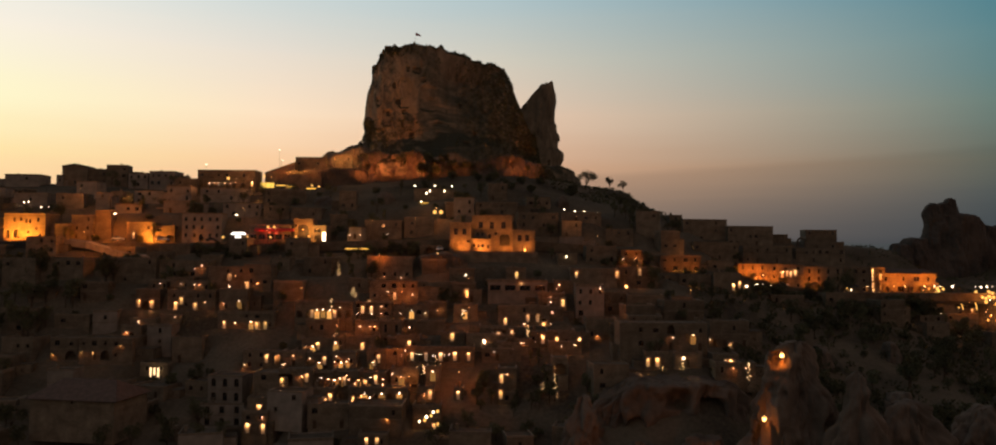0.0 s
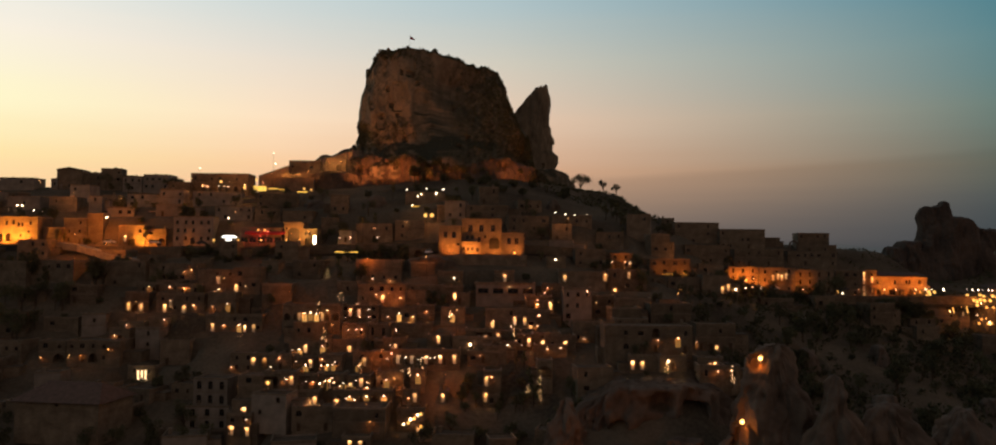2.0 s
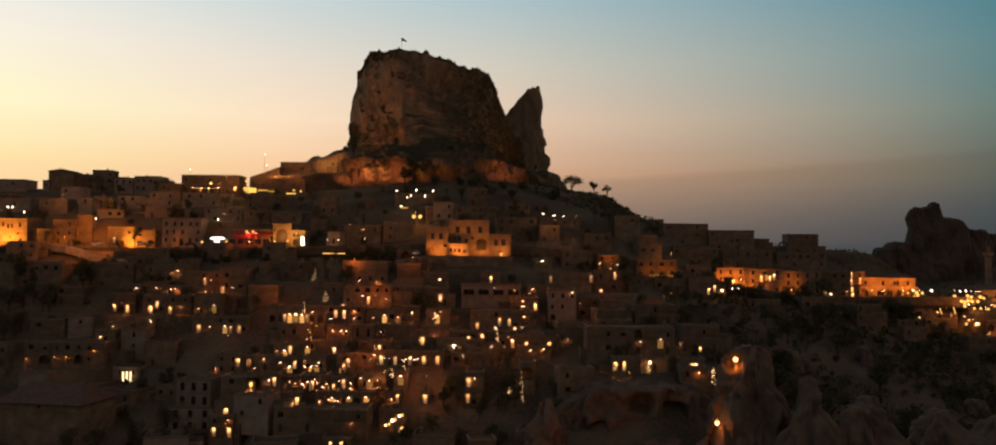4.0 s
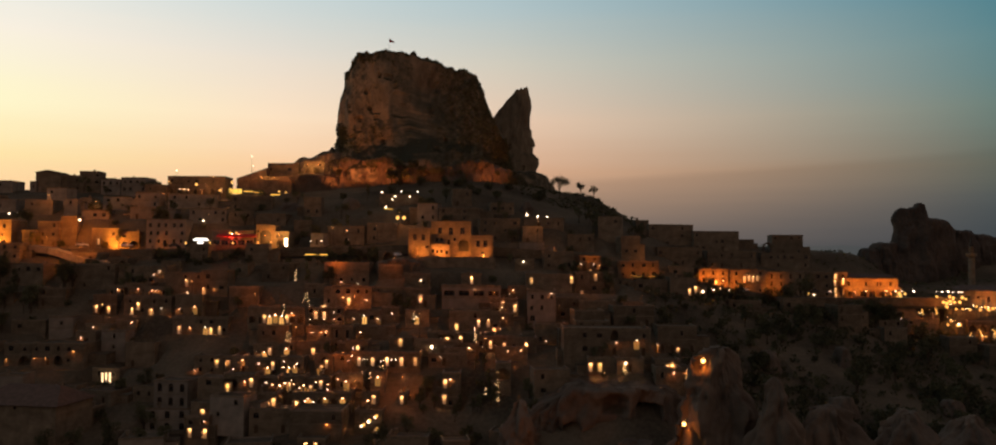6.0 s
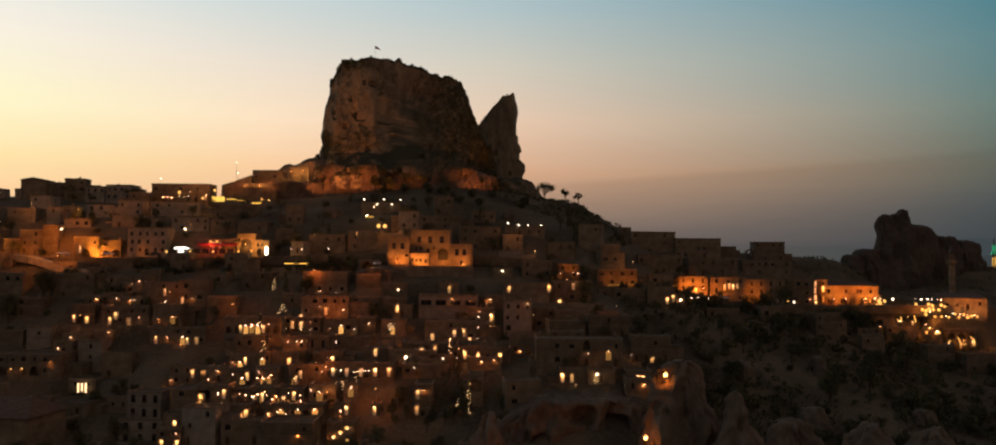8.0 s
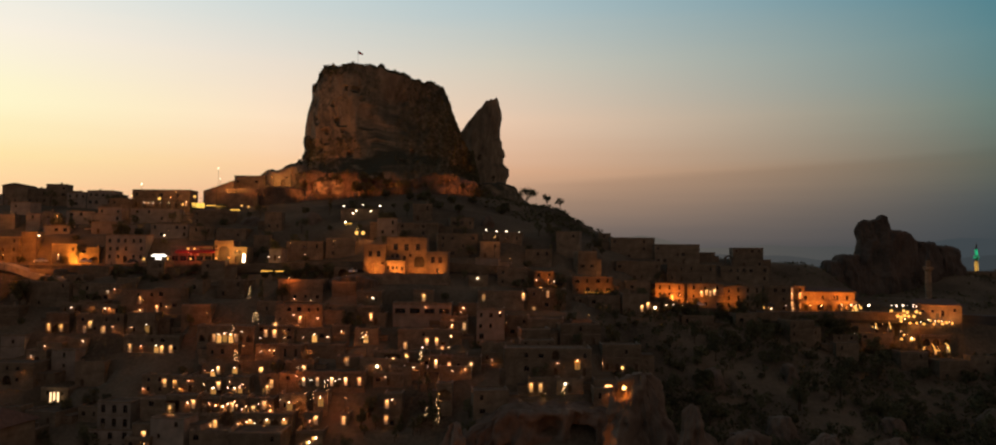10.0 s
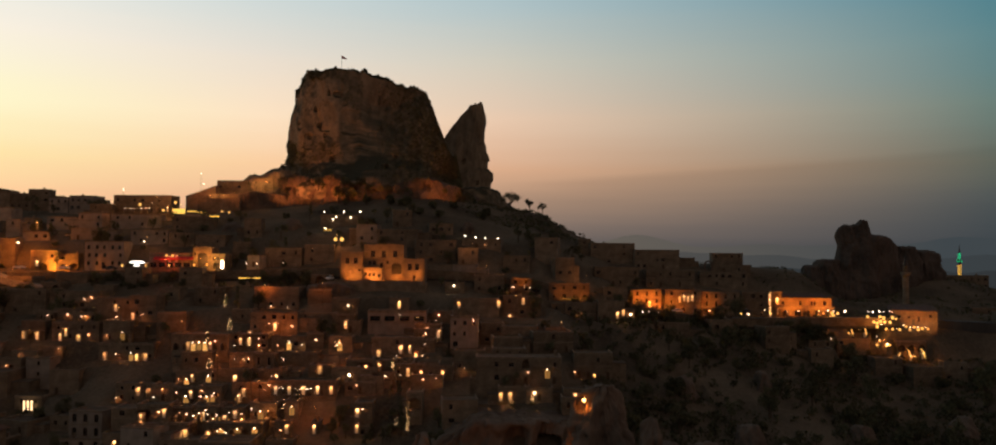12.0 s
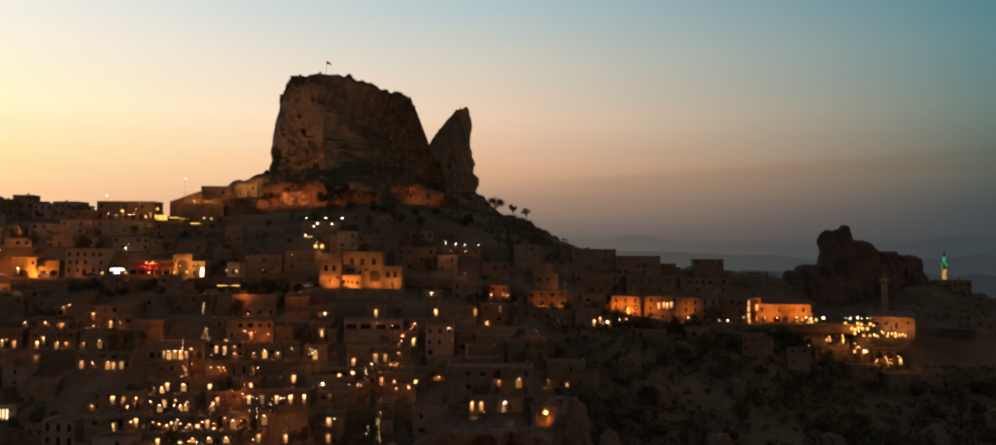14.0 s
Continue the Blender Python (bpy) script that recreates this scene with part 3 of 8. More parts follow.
# rocks on the skyline past the street
rock("tuff_outcrop", "weathered dark tuff outcrop with an overhanging head", 213.5, 384, 40, 10, 9, lambda x: 0.4 * grain(x * 0.7, x * 0, x * 0 + 0.3, 2) + np.interp(x, (204.5, 207, 210.4, 216, 217.6, 220.6, 221.9, 223, 226), (80.5, 82.2, 83.4, 83.5, 85.6, 85.6, 84, 80, 78)), (1.15, 1.0, 0.9, 0.75, 0.6, 0.45, 0.35), 2.6, 1.1, (), 240, 110, 41, mat=SHADED, sway=0.25, pillars=1.6,
     edges=((40, 62, 67.5, 73.7, 76.6, 78.2, 79.9, 82.4, 84, 90), (198, 203, 206, 206.6, 205.3, 204.6, 204.8, 206.3, 208.5, 213), (228, 227, 226, 225, 224.5, 224, 223, 222.3, 221.6, 221)))
rock("tuff_outcrop", "broad dark tuff shelf against the outcrop's head", 227.5, 386, 40, 9.5, 7, lambda x: 0.4 * grain(x * 0.5, x * 0, x * 0 + 0.3, 4) + np.interp(x, (216, 224, 228.9, 231.5, 233.5, 236.5, 240), (78.6, 78.6, 78.0, 76.4, 74.6, 73.2, 70)), (1.15, 1.08, 1.0, 0.98, 0.95, 0.9), 3.0, 0.9, (), 200, 70, 42, mat=SHADED, pillars=1.2, sway=0.5)
rock("tuff_outcrop", "rounded dark tuff outcrop behind the street", 242, 396, 40, 11.5, 12, 73, (1.15, 1.05, 0.95, 0.7), 2.4, 1.2, (), 160, 46, 43, mat=SHADED)
rock("tuff_outcrop", "rounded dark tuff outcrop behind the street", 255, 400, 38, 10.5, 12, 70.8, (1.15, 1.05, 0.95, 0.72), 2.6, 1.2, (), 160, 46, 44, mat=SHADED)
rock("tuff_outcrop", "low dark tuff boulders behind the street", 199, 380, 40, 8, 9, 66.5, (1.1, 1, 0.9, 0.6), 2.2, 1.0, (), 140, 40, 45, mat=SHADED)
rock("tuff_outcrop", "low dark tuff boulders behind the street", 190, 376, 40, 6.5, 8, 63.5, (1.1, 1, 0.9, 0.55), 2.2, 1.0, (), 130, 40, 46, mat=SHADED)

# rocks in the foreground
rock("cave_cliff", "tuff cliff with round cave mouths under the terraces", 43, 203, 0, 21, 9, lambda x: np.interp(x, (20, 26, 34, 50, 60, 68), (17, 22, 26.5, 27, 26, 20)), (1.08, 1.04, 1.0, 0.97), 3.4, 1.8, [(45, 23.2, 4.6, 4.6), (53, 21.5, 6, 4), (34, 17, 4, 3.5), (38, 13, 4, 4)], 360, 70, 51, mat=WEATHERED, pillars=2.0)
rock("fairy_chimney", "tall tuff cone with a lamp-lit cave mouth", 62, 166, -4, 13, 10.5, 40.5, (1.05, 0.95, 0.82, 0.7, 0.55, 0.3), 2.1, 1.7, [(53.8, 22.5, 2.4, 4.4), (57.5, 37.5, 2.0, 3.0)], 240, 90, 52, mat=WEATHERED, pillars=1.4)
rock("fairy_chimney", "smooth pointed tuff cone in the valley", 71, 157, -6, 9, 8, 35.5, (1.1, 0.95, 0.75, 0.5, 0.2), 2.1, 1.7, (), 170, 60, 53, mat=WEATHERED, pillars=1.4)
rock("fairy_chimney", "broad tuff cone in the dark valley", 84, 163, -6, 13, 11, 29, (1.1, 0.95, 0.78, 0.6, 0.25), 2.1, 1.7, [(82, 14, 2.5, 3)], 180, 60, 54, mat=WEATHERED, pillars=1.4)
rock("fairy_chimney", "broad tuff cone in the dark valley", 103, 170, -6, 14, 12, 27, (1.1, 0.95, 0.8, 0.55, 0.22), 2.1, 1.7, (), 180, 60, 55, mat=WEATHERED, pillars=1.4)
rock("fairy_chimney", "low tuff cone in the dark valley", 124, 182, -6, 13, 12, 24, (1.1, 0.95, 0.8, 0.55, 0.22), 2.1, 1.7, (), 160, 50, 56, mat=WEATHERED, pillars=1.4)
rock("boulder", "pinkish weathered tuff hump below the terraces", 21, 193, 0, 8.5, 7, 24, (1.15, 1, 0.72, 0.42, 0.2), 2.2, 2.0, (), 160, 46, 57, mat=WEATHERED, pillars=1.5)
rock("boulder", "pinkish weathered tuff hump below the terraces", 33, 183, 0, 9, 8, 15, (1.1, 1, 0.85, 0.5), 2.2, 2.0, [(31, 11, 3, 3)], 160, 46, 58, mat=WEATHERED, pillars=1.5)
rock("boulder", "pinkish weathered tuff hump below the terraces", 48, 184, 0, 9, 7, 17, (1.1, 1, 0.8, 0.4), 2.2, 2.0, (), 160, 46, 60, mat=WEATHERED, pillars=1.5)
rock("garden_crag", "rough rock crag under the floodlit house", -19, 277, 40, 10, 5, lambda x: np.interp(x, (-32, -27, -18, -5), (50, 57, 58, 55)), (1.05, 1, 0.95, 0.85), 2.4, 1.0, (), 180, 40, 59, mat=WEATHERED)

rng = random.Random(23)
for k in range(9):
    rock("boulder", "weathered dark tuff pinnacle among valley shrubs", 80 + 17 * k + rng.uniform(-5, 5), 205 + (k * 37) % 60, 2, rng.uniform(5, 9), rng.uniform(5, 8), height(80 + 17 * k, 205 + (k * 37) % 60) + rng.uniform(3, 9), (1.1, 1, 0.75, 0.35), 2.1, 1.2, (), 110, 34, 70 + k, mat=WEATHERED)


# ---- houses ----
WINDOWS = {}


def window_meshes(w, h, arched):
    """Frame and pane of a window, shared between alike windows."""
    key = (round(w, 1), round(h, 1), arched)
    if key not in WINDOWS:
        fr, pn = Shape(), Shape()
        t = 0.09
        xs, zs = (-w / 2, -w / 2 + t, -t / 2, t / 2, w / 2 - t, w / 2), (0, t, h * 0.62, h * 0.62 + 0.06, h - t, h)
        for i in range(5):
            for k in range(5):
                a, b, c, d = xs[i], xs[i + 1], zs[k], zs[k + 1]
                if i in (1, 3) and k in (1, 3):
                    for u, v in (((a, c), (a, d)), ((b, d), (b, c)), ((b, c), (a, c)), ((a, d), (b, d))):
                        fr.poly([(u[0], 0.18, u[1]), (v[0], 0.18, v[1]), (v[0], 0.235, v[1]), (u[0], 0.235, u[1])])
                else:
                    fr.poly([(a, 0.18, c), (b, 0.18, c), (b, 0.18, d), (a, 0.18, d)])
        pn.poly([(-w / 2, 0.24, 0), (w / 2, 0.24, 0), (w / 2, 0.24, h), (-w / 2, 0.24, h)])
        sill = Shape()
        sill.box(-w / 2 - 0.15, w / 2 + 0.15, -0.12, 0.1, -0.14, -0.003)
        WINDOWS[key] = fr.mesh("window", WOOD), pn.mesh("pane", GLASS), sill.mesh("sill", TRIM)
    return WINDOWS[key]


def arch_fill(w, h, mat):
    """The stone over an arched opening: two spandrels, 0.3 m thick, with the opening's round head between them."""
    key = ("arch", round(w, 1), round(h, 1), mat.name)
    if key not in WINDOWS:
        sh, n = Shape(), 8
        r = w / 2
        for s in (-1, 1):
            arc = [(s * r * math.cos(i * math.pi / 2 / n), h - r + r * math.sin(i * math.pi / 2 / n)) for i in range(n + 1)]
            for y in (0.0, 0.3):
                for p, q in zip(arc, arc[1:]):
                    sh.poly([(s * r, y, p[1]), (p[0], y, p[1]), (q[0], y, q[1]), (s * r, y, q[1])])
            for p, q in zip(arc, arc[1:]):
                sh.poly([(p[0], 0, p[1]), (q[0], 0, q[1]), (q[0], 0.3, q[1]), (p[0], 0.3, p[1])])
        WINDOWS[key] = sh.mesh("arch", mat)
    return WINDOWS[key]


def facade(sh, x0, x1, z0, z1, holes):
    """A front wall in the plane y = 0 with real openings, each with reveals and a dark room wall behind."""
    xs = sorted({x0, x1, *[v for h in holes for v in (h[0], h[1])]})
    zs = sorted({z0, z1, *[v for h in holes for v in (h[2], h[3])]})
    for xa, xb in zip(xs, xs[1:]):
        for za, zb in zip(zs, zs[1:]):
            mx, mz = (xa + xb) / 2, (za + zb) / 2
            if any(h[0] < mx < h[1] and h[2] < mz < h[3] for h in holes):
                continue
            sh.poly([(xa, 0, za), (xb, 0, za), (xb, 0, zb), (xa, 0, zb)])
    for a, b, c, d in holes:
        deep = 0.45 if b - a < 1.3 else 2.4
        sh.poly([(a, 0, c), (a, 0, d), (a, deep, d), (a, deep, c)])
        sh.poly([(b, 0, c), (b, deep, c), (b, deep, d), (b, 0, d)])
        sh.poly([(a, 0, c), (a, deep, c), (b, deep, c), (b, 0, c)])
        sh.poly([(a, 0, d), (b, 0, d), (b, deep, d), (a, deep, d)])
        sh.poly([(a, deep, c), (b, deep, c), (b, deep, d), (a, deep, d)])


STOREYS = ("one-storey", "two-storey", "three-storey", "four-storey")
LOOKS = {"plain": "beige tuff house with a flat roof", "pale": "pale rendered house with dark windows", "lit": "floodlit golden stone house with small windows", "arch": "stone house with a wide arched doorway",
         "arcade": "terrace building with arched doors", "shop": "lamp-lit street shop with a wide front", "hotel": "pale hotel with broad dark windows",
         "gable": "dark skyline house with a tiled gable roof", "bigroof": "broad house with a low tiled hip roof", "tallwin": "stone house with tall paired windows", "archlit": "stone mansion with a lamp-lit arched niche",
         "tallpale": "pale rendered house with tall arched windows", "arch3": "vaulted house with lamp-lit arches"}
dice = random.Random(17)


def house(x, y, z, w, h, style="plain", yaw=0.0):
    """A house on the slope; x, y, z: the foot of its front, whose width is w and height h. It runs back into the hill."""
    root = new("house")
    root.matrix_basis = pose(x, y, z, 0, 0, yaw)
    PLOTS.append((x, y, z, w))
    n = max(1, min(4, round(h / 3.3)))
    tagged(root, STOREYS[n - 1] + " " + LOOKS[style] + " on the hillside", "house", "village houses")
    mat = PALE if style in ("pale", "hotel", "tallpale") else STONE
    d = {"lit": 10, "bigroof": 14}.get(style, min(10.0, max(6.0, w * 0.8)))
    if style == "bigroof":
        h *= 0.52
    sh, holes, wins, archs, doors = Shape(), [], [], [], []
    fh = h / n
    low = 2.2 if fh < 2.6 else min(2.4, fh * 0.72)
    cols = max(1, int(w / dice.uniform(2.6, 4.2)))
    for s in range(n):
        for c in range(cols):
            xc = -w / 2 + w * (c + 0.5) / cols
            zc = s * fh
            cell = w / cols
            if style == "bigroof" and (s < n - 1 or c % 3):
                continue
            if style in ("arcade",) and s == 0 or style == "arch3":
                ww = min(2.0, cell * 0.62) if style != "arch3" else cell * 0.7
                hh = min(fh * 0.82, max(ww * 0.6 + 1.1, 2.2))
                archs.append((xc, zc + 0.02, ww, hh))
            elif style == "arch" and s == 0 and c == cols // 2:
                ww = min(3.4, cell * 0.85)
                archs.append((xc, zc + 0.02, ww, min(fh * 0.86, ww * 0.5 + 1.6)))
            elif style == "archlit" and c == cols - 3 and s == n - 1:
                archs.append((xc, zc + 0.5, 2.0, min(fh * 0.8, 2.7)))
            elif style == "shop" and s == 0:
                ww = cell * 0.8
                wins.append((xc, zc + 0.35, ww, min(fh * 0.66, 2.3), False))
            elif style == "hotel":
                if s == n - 1:
                    wins.append((xc, zc + 0.6, cell * 0.72, min(1.7, fh * 0.5), False))
            elif style == "tallpale":
                wins.append((xc, zc + fh * 0.2, min(1.3, cell * 0.5), fh * 0.6, True))
            elif style == "tallwin":
                wins.append((xc, zc + 0.5, 0.9, fh * 0.62, False))
            else:
                if dice.random() < (0.12 if style == "lit" else 0.55):
                    continue
                if s == 0 and dice.random() < 0.25:
                    doors.append((xc, 0.02, 1.0, min(2.1, fh * 0.75)))
                    continue
                ww, hh = dice.choice((0.8, 0.9, 1.1, 1.5)), min(fh * 0.5, dice.choice((1.2, 1.4, 1.6)))
                wins.append((xc + dice.uniform(-0.2, 0.2), zc + fh * 0.3, ww, hh, dice.random() < 0.35))
    wins = [q for q in wins if q[2] < w - 0.4]
    for xc, zc, ww, hh, *_ in wins + archs + doors:
        holes.append((xc - ww / 2, xc + ww / 2, zc, zc + hh))
    facade(sh, -w / 2, w / 2, -4.0, h, holes)
    sh.poly([(-w / 2, 0, -4), (-w / 2, 0, h), (-w / 2, d, h), (-w / 2, d, -4)])
    sh.poly([(w / 2, 0, -4), (w / 2, d, -4), (w / 2, d, h), (w / 2, 0, h)])
    sh.poly([(-w / 2, d, -4), (-w / 2, d, h), (w / 2, d, h), (w / 2, d, -4)])
    put("wall", sh.mesh("wall", mat), root)
    # roof
    rf = Shape()
    if style == "gable":
        e, r = 0.5, w * 0.1
        rf.poly([(-w / 2 - e, -e, h), (0, -e, h + r), (0, d + e, h + r), (-w / 2 - e, d + e, h)])
        rf.poly([(w / 2 + e, -e, h), (w / 2 + e, d + e, h), (0, d + e, h + r), (0, -e, h + r)])
        rf.poly([(-w / 2 - e, -e, h - 0.15), (w / 2 + e, -e, h - 0.15), (w / 2 + e, d + e, h - 0.15), (-w / 2 - e, d + e, h - 0.15)])
        for yy in (0.0, d):
            gb = Shape()
            gb.poly([(-w / 2, yy, h), (w / 2, yy, h), (0, yy, h + r * 0.94)])
            put("gable", gb.mesh("gable", mat), root)
        put("roof", rf.mesh("roof", TILE), root, "dark clay tile roof")
    elif style == "bigroof":
        e, r = 0.9, h * 0.62
        lo, hi = [(-w / 2 - e, -e), (w / 2 + e, -e), (w / 2 + e, d + e), (-w / 2 - e, d + e)], [(-w / 2 + 4, d / 2), (w / 2 - 4, d / 2)]
        for q in ([(*lo[0], h), (*lo[1], h), (*hi[1], h + r), (*hi[0], h + r)], [(*lo[2], h), (*lo[3], h), (*hi[0], h + r), (*hi[1], h + r)], [(*lo[1], h), (*lo[2], h), (*hi[1], h + r)], [(*lo[3], h), (*lo[0], h), (*hi[0], h + r)], [(*p, h - 0.1) for p in lo]):
            rf.poly(q)
        put("roof", rf.mesh("roof", TILE), root, "dark clay tile hip roof")
    else:
        rf.box(-w / 2 + 0.3, w / 2 - 0.3, 0.3, d - 0.3, h - 0.55, h - 0.3)
        put("roof", rf.mesh("roof", ROOF), root)
        pp = Shape()
        up = dice.choice((0.12, 0.25, 0.5))
        pp.box(-w / 2 - 0.06, w / 2 + 0.06, -0.06, 0.3, h - 0.25, h + up)
        pp.box(-w / 2 - 0.06, -w / 2 + 0.3, 0.3, d, h - 0.25, h + up)
        pp.box(w / 2 - 0.3, w / 2 + 0.06, 0.3, d, h - 0.25, h + up)
        put("parapet", pp.mesh("parapet", TRIM), root)
        if n > 1 and dice.random() < 0.7:
            ban = Shape()
            ban.box(-w / 2 - 0.03, w / 2 + 0.03, -0.09, -0.004, fh - 0.02, fh + 0.16)
            put("string_course", ban.mesh("string_course", TRIM), root)
        if dice.random() < 0.35:
            ch = Shape()
            cx, cy = dice.uniform(-w / 2 + 1, w / 2 - 1), dice.uniform(2, d - 2)
            ch.box(cx - 0.35, cx + 0.35, cy - 0.3, cy + 0.3, h - 0.3, h + 1.1)
            ch.box(cx - 0.45, cx + 0.45, cy - 0.4, cy + 0.4, h + 1.1, h + 1.22)
            put("chimney", ch.mesh("chimney", TRIM), root)
    if style in ("plain", "pale", "arch") and dice.random() < 0.55:
        aw, ah, ay, sd = w * dice.uniform(0.3, 0.55), h * dice.uniform(0.45, 0.8), dice.uniform(0.8, 3.0), dice.choice((-1, 1))
        ax = sd * (w / 2 + aw * 0.42)
        an = Shape()
        facade(an, -aw / 2, aw / 2, -4.0, ah, [(-0.4, 0.4, ah * 0.35, ah * 0.35 + min(1.2, ah * 0.4))] if aw > 2.4 else [])
        for s in (-aw / 2, aw / 2):
            an.poly([(s, 0, -4), (s, 0, ah), (s, d * 0.6, ah), (s, d * 0.6, -4)])
        an.poly([(-aw / 2, d * 0.6, -4), (-aw / 2, d * 0.6, ah), (aw / 2, d * 0.6, ah), (aw / 2, d * 0.6, -4)])
        o = put("annex", an.mesh("annex", mat), root, "lower stone side building")
        o.location = (ax, ay, 0)
        at = Shape()
        at.box(-aw / 2 - 0.05, aw / 2 + 0.05, -0.05, d * 0.6 + 0.05, ah - 0.16, ah + 0.1)
        put("annex_roof", at.mesh("annex_roof", ROOF), o)
    for xc, zc, ww, hh, arched in wins:
        fr, pn, sl = window_meshes(ww, hh, arched)
        o = put("window", fr, root)
        o.location = (xc, 0, zc)
        put("pane", pn, o)
        put("sill", sl, o)
        if arched:
            put("arch", arch_fill(ww, hh, TRIM), o)
    for xc, zc, ww, hh in archs:
        o = put("archway", arch_fill(ww, hh, TRIM), root, "round-arched cut stone head")
        o.location = (xc, 0, zc)
    for xc, zc, ww, hh in doors:
        key = ("door", round(hh, 1))
        if key not in WINDOWS:
            ds = Shape()
            ds.box(-0.5, 0.5, 0.28, 0.36, 0, hh)
            for k in (-0.24, 0.24):
                ds.box(k - 0.17, k + 0.17, 0.25, 0.28, 0.2, hh * 0.45)
                ds.box(k - 0.17, k + 0.17, 0.25, 0.28, hh * 0.52, hh - 0.2)
            WINDOWS[key] = ds.mesh("door", WOOD)
        o = put("door", WINDOWS[key], root, "dark wooden panelled door")
        o.location = (xc, 0, zc)
    return root


house(-170.0, 308.0, 61.0, 7.8, 6.2, 'plain', -7)
house(-161.8, 309.0, 61.1, 9.3, 10.0, 'plain', -8)
house(-154.3, 310.0, 61.7, 6.0, 11.5, 'plain', 6)
house(-138.4, 307.0, 60.8, 10.2, 7.6, 'arch', 0)
house(-128.8, 307.0, 60.9, 7.3, 6.4, 'arch', 10)
house(-86.0, 300.0, 62.0, 15.9, 5.9, 'shop', 0)
house(-91.6, 387.0, 98.3, 15.2, 4.9, 'plain', 0)
house(-94.2, 380.5, 93.0, 15.4, 3.1, 'plain', 0)
house(-223.7, 372.0, 85.9, 16.0, 6.1, 'pale', 0)
house(-208.2, 376.0, 88.0, 3.1, 4.5, 'pale', -2)
house(-202.1, 378.0, 87.6, 11.6, 9.5, 'gable', 5)
house(-192.5, 380.0, 87.9, 9.4, 7.6, 'plain', 8)
house(-182.0, 378.0, 87.8, 9.4, 9.8, 'plain', 7)
house(-169.1, 372.0, 86.4, 9.6, 7.0, 'pale', -6)
house(-157.1, 370.0, 86.9, 12.0, 7.2, 'pale', -3)
house(-138.8, 352.0, 82.4, 9.6, 7.0, 'plain', 2)
house(-122.1, 356.0, 85.7, 26.1, 7.9, 'arcade', 0)
house(-148.9, 338.0, 77.3, 12.0, 5.6, 'pale', 5)
house(-115.7, 336.0, 78.5, 19.9, 5.6, 'pale', 11)
house(-178.2, 330.0, 74.8, 11.3, 5.7, 'plain', 4)
house(-197.0, 334.0, 76.3, 13.8, 4.9, 'pale', 0)
house(-163.6, 328.0, 75.4, 5.3, 5.8, 'pale', 9)
house(-161.7, 336.0, 78.1, 5.0, 4.2, 'plain', 1)
house(-130.3, 322.0, 72.8, 10.5, 4.8, 'pale', 11)
house(-121.4, 324.0, 73.0, 6.5, 3.8, 'pale', 2)
house(-104.7, 324.0, 71.4, 15.3, 5.8, 'pale', 0)
house(-88.7, 330.0, 77.2, 16.6, 5.9, 'plain', 11)
house(-88.9, 318.0, 70.4, 9.9, 5.6, 'plain', 6)
house(-76.4, 316.0, 70.9, 12.1, 4.2, 'plain', -2)
house(-13.7, 318.0, 72.7, 8.4, 7.4, 'pale', -7)
house(-0.7, 312.0, 72.5, 16.3, 5.4, 'plain', -7)
house(15.6, 306.0, 64.4, 15.8, 8.9, 'plain', 10)
house(27.2, 294.0, 58.2, 8.7, 6.2, 'pale', -8)
house(33.1, 316.0, 70.4, 15.9, 4.1, 'plain', -7)
house(48.5, 288.0, 54.2, 7.7, 5.3, 'lit', 0)
house(36.3, 292.0, 55.6, 9.2, 2.4, 'plain', 1)
house(47.2, 308.0, 61.0, 10.5, 6.7, 'plain', -6)
house(-54.0, 300.0, 62.7, 4.8, 4.5, 'pale', -9)
house(-44.2, 306.0, 62.9, 14.2, 7.1, 'plain', 1)
house(-30.6, 308.0, 64.0, 11.5, 7.2, 'plain', 4)
house(-62.5, 312.0, 65.7, 6.8, 6.8, 'plain', 11)
house(6.6, 258.0, 42.0, 19.3, 7.3, 'hotel', 0)
house(-19.5, 320.0, 70.2, 3.0, 8.0, 'plain', 11)
house(-26.9, 330.0, 81.3, 16.4, 3.1, 'plain', 0)
house(78.9, 352.0, 66.5, 5.7, 8.7, 'plain', 3)
house(91.3, 350.0, 63.9, 20.3, 9.4, 'plain', 8)
house(110.7, 348.0, 61.9, 19.8, 8.3, 'plain', 0)
house(125.3, 352.0, 63.2, 6.5, 3.8, 'plain', 0)
house(143.0, 351.0, 60.6, 13.2, 8.7, 'plain', -7)
house(151.9, 352.0, 60.7, 3.3, 3.0, 'plain', 3)
house(89.4, 325.0, 55.2, 18.1, 8.0, 'plain', -2)
house(113.8, 335.0, 54.7, 20.7, 7.2, 'plain', 1)
house(137.3, 338.0, 54.4, 19.8, 6.8, 'plain', -9)
house(52.0, 292.0, 52.2, 2.9, 4.5, 'lit', 0)
house(66.2, 288.0, 51.5, 14.9, 6.3, 'lit', 0)
house(85.8, 305.0, 48.0, 9.4, 7.5, 'plain', -6)
house(98.3, 306.0, 46.3, 11.3, 8.5, 'tallwin', 0)
house(115.1, 317.0, 44.6, 14.6, 9.8, 'lit', 0)
house(130.9, 319.0, 44.3, 15.2, 9.2, 'tallwin', 0)
house(148.4, 321.5, 42.9, 16.5, 10.7, 'plain', 0)
house(68.4, 282.0, 44.4, 18.3, 6.5, 'plain', 0)
house(-106.3, 269.0, 48.6, 16.2, 5.8, 'plain', 0)
house(-89.2, 263.0, 44.4, 12.9, 8.5, 'plain', 0)
house(-112.8, 257.0, 39.1, 7.8, 6.5, 'arch', 0)
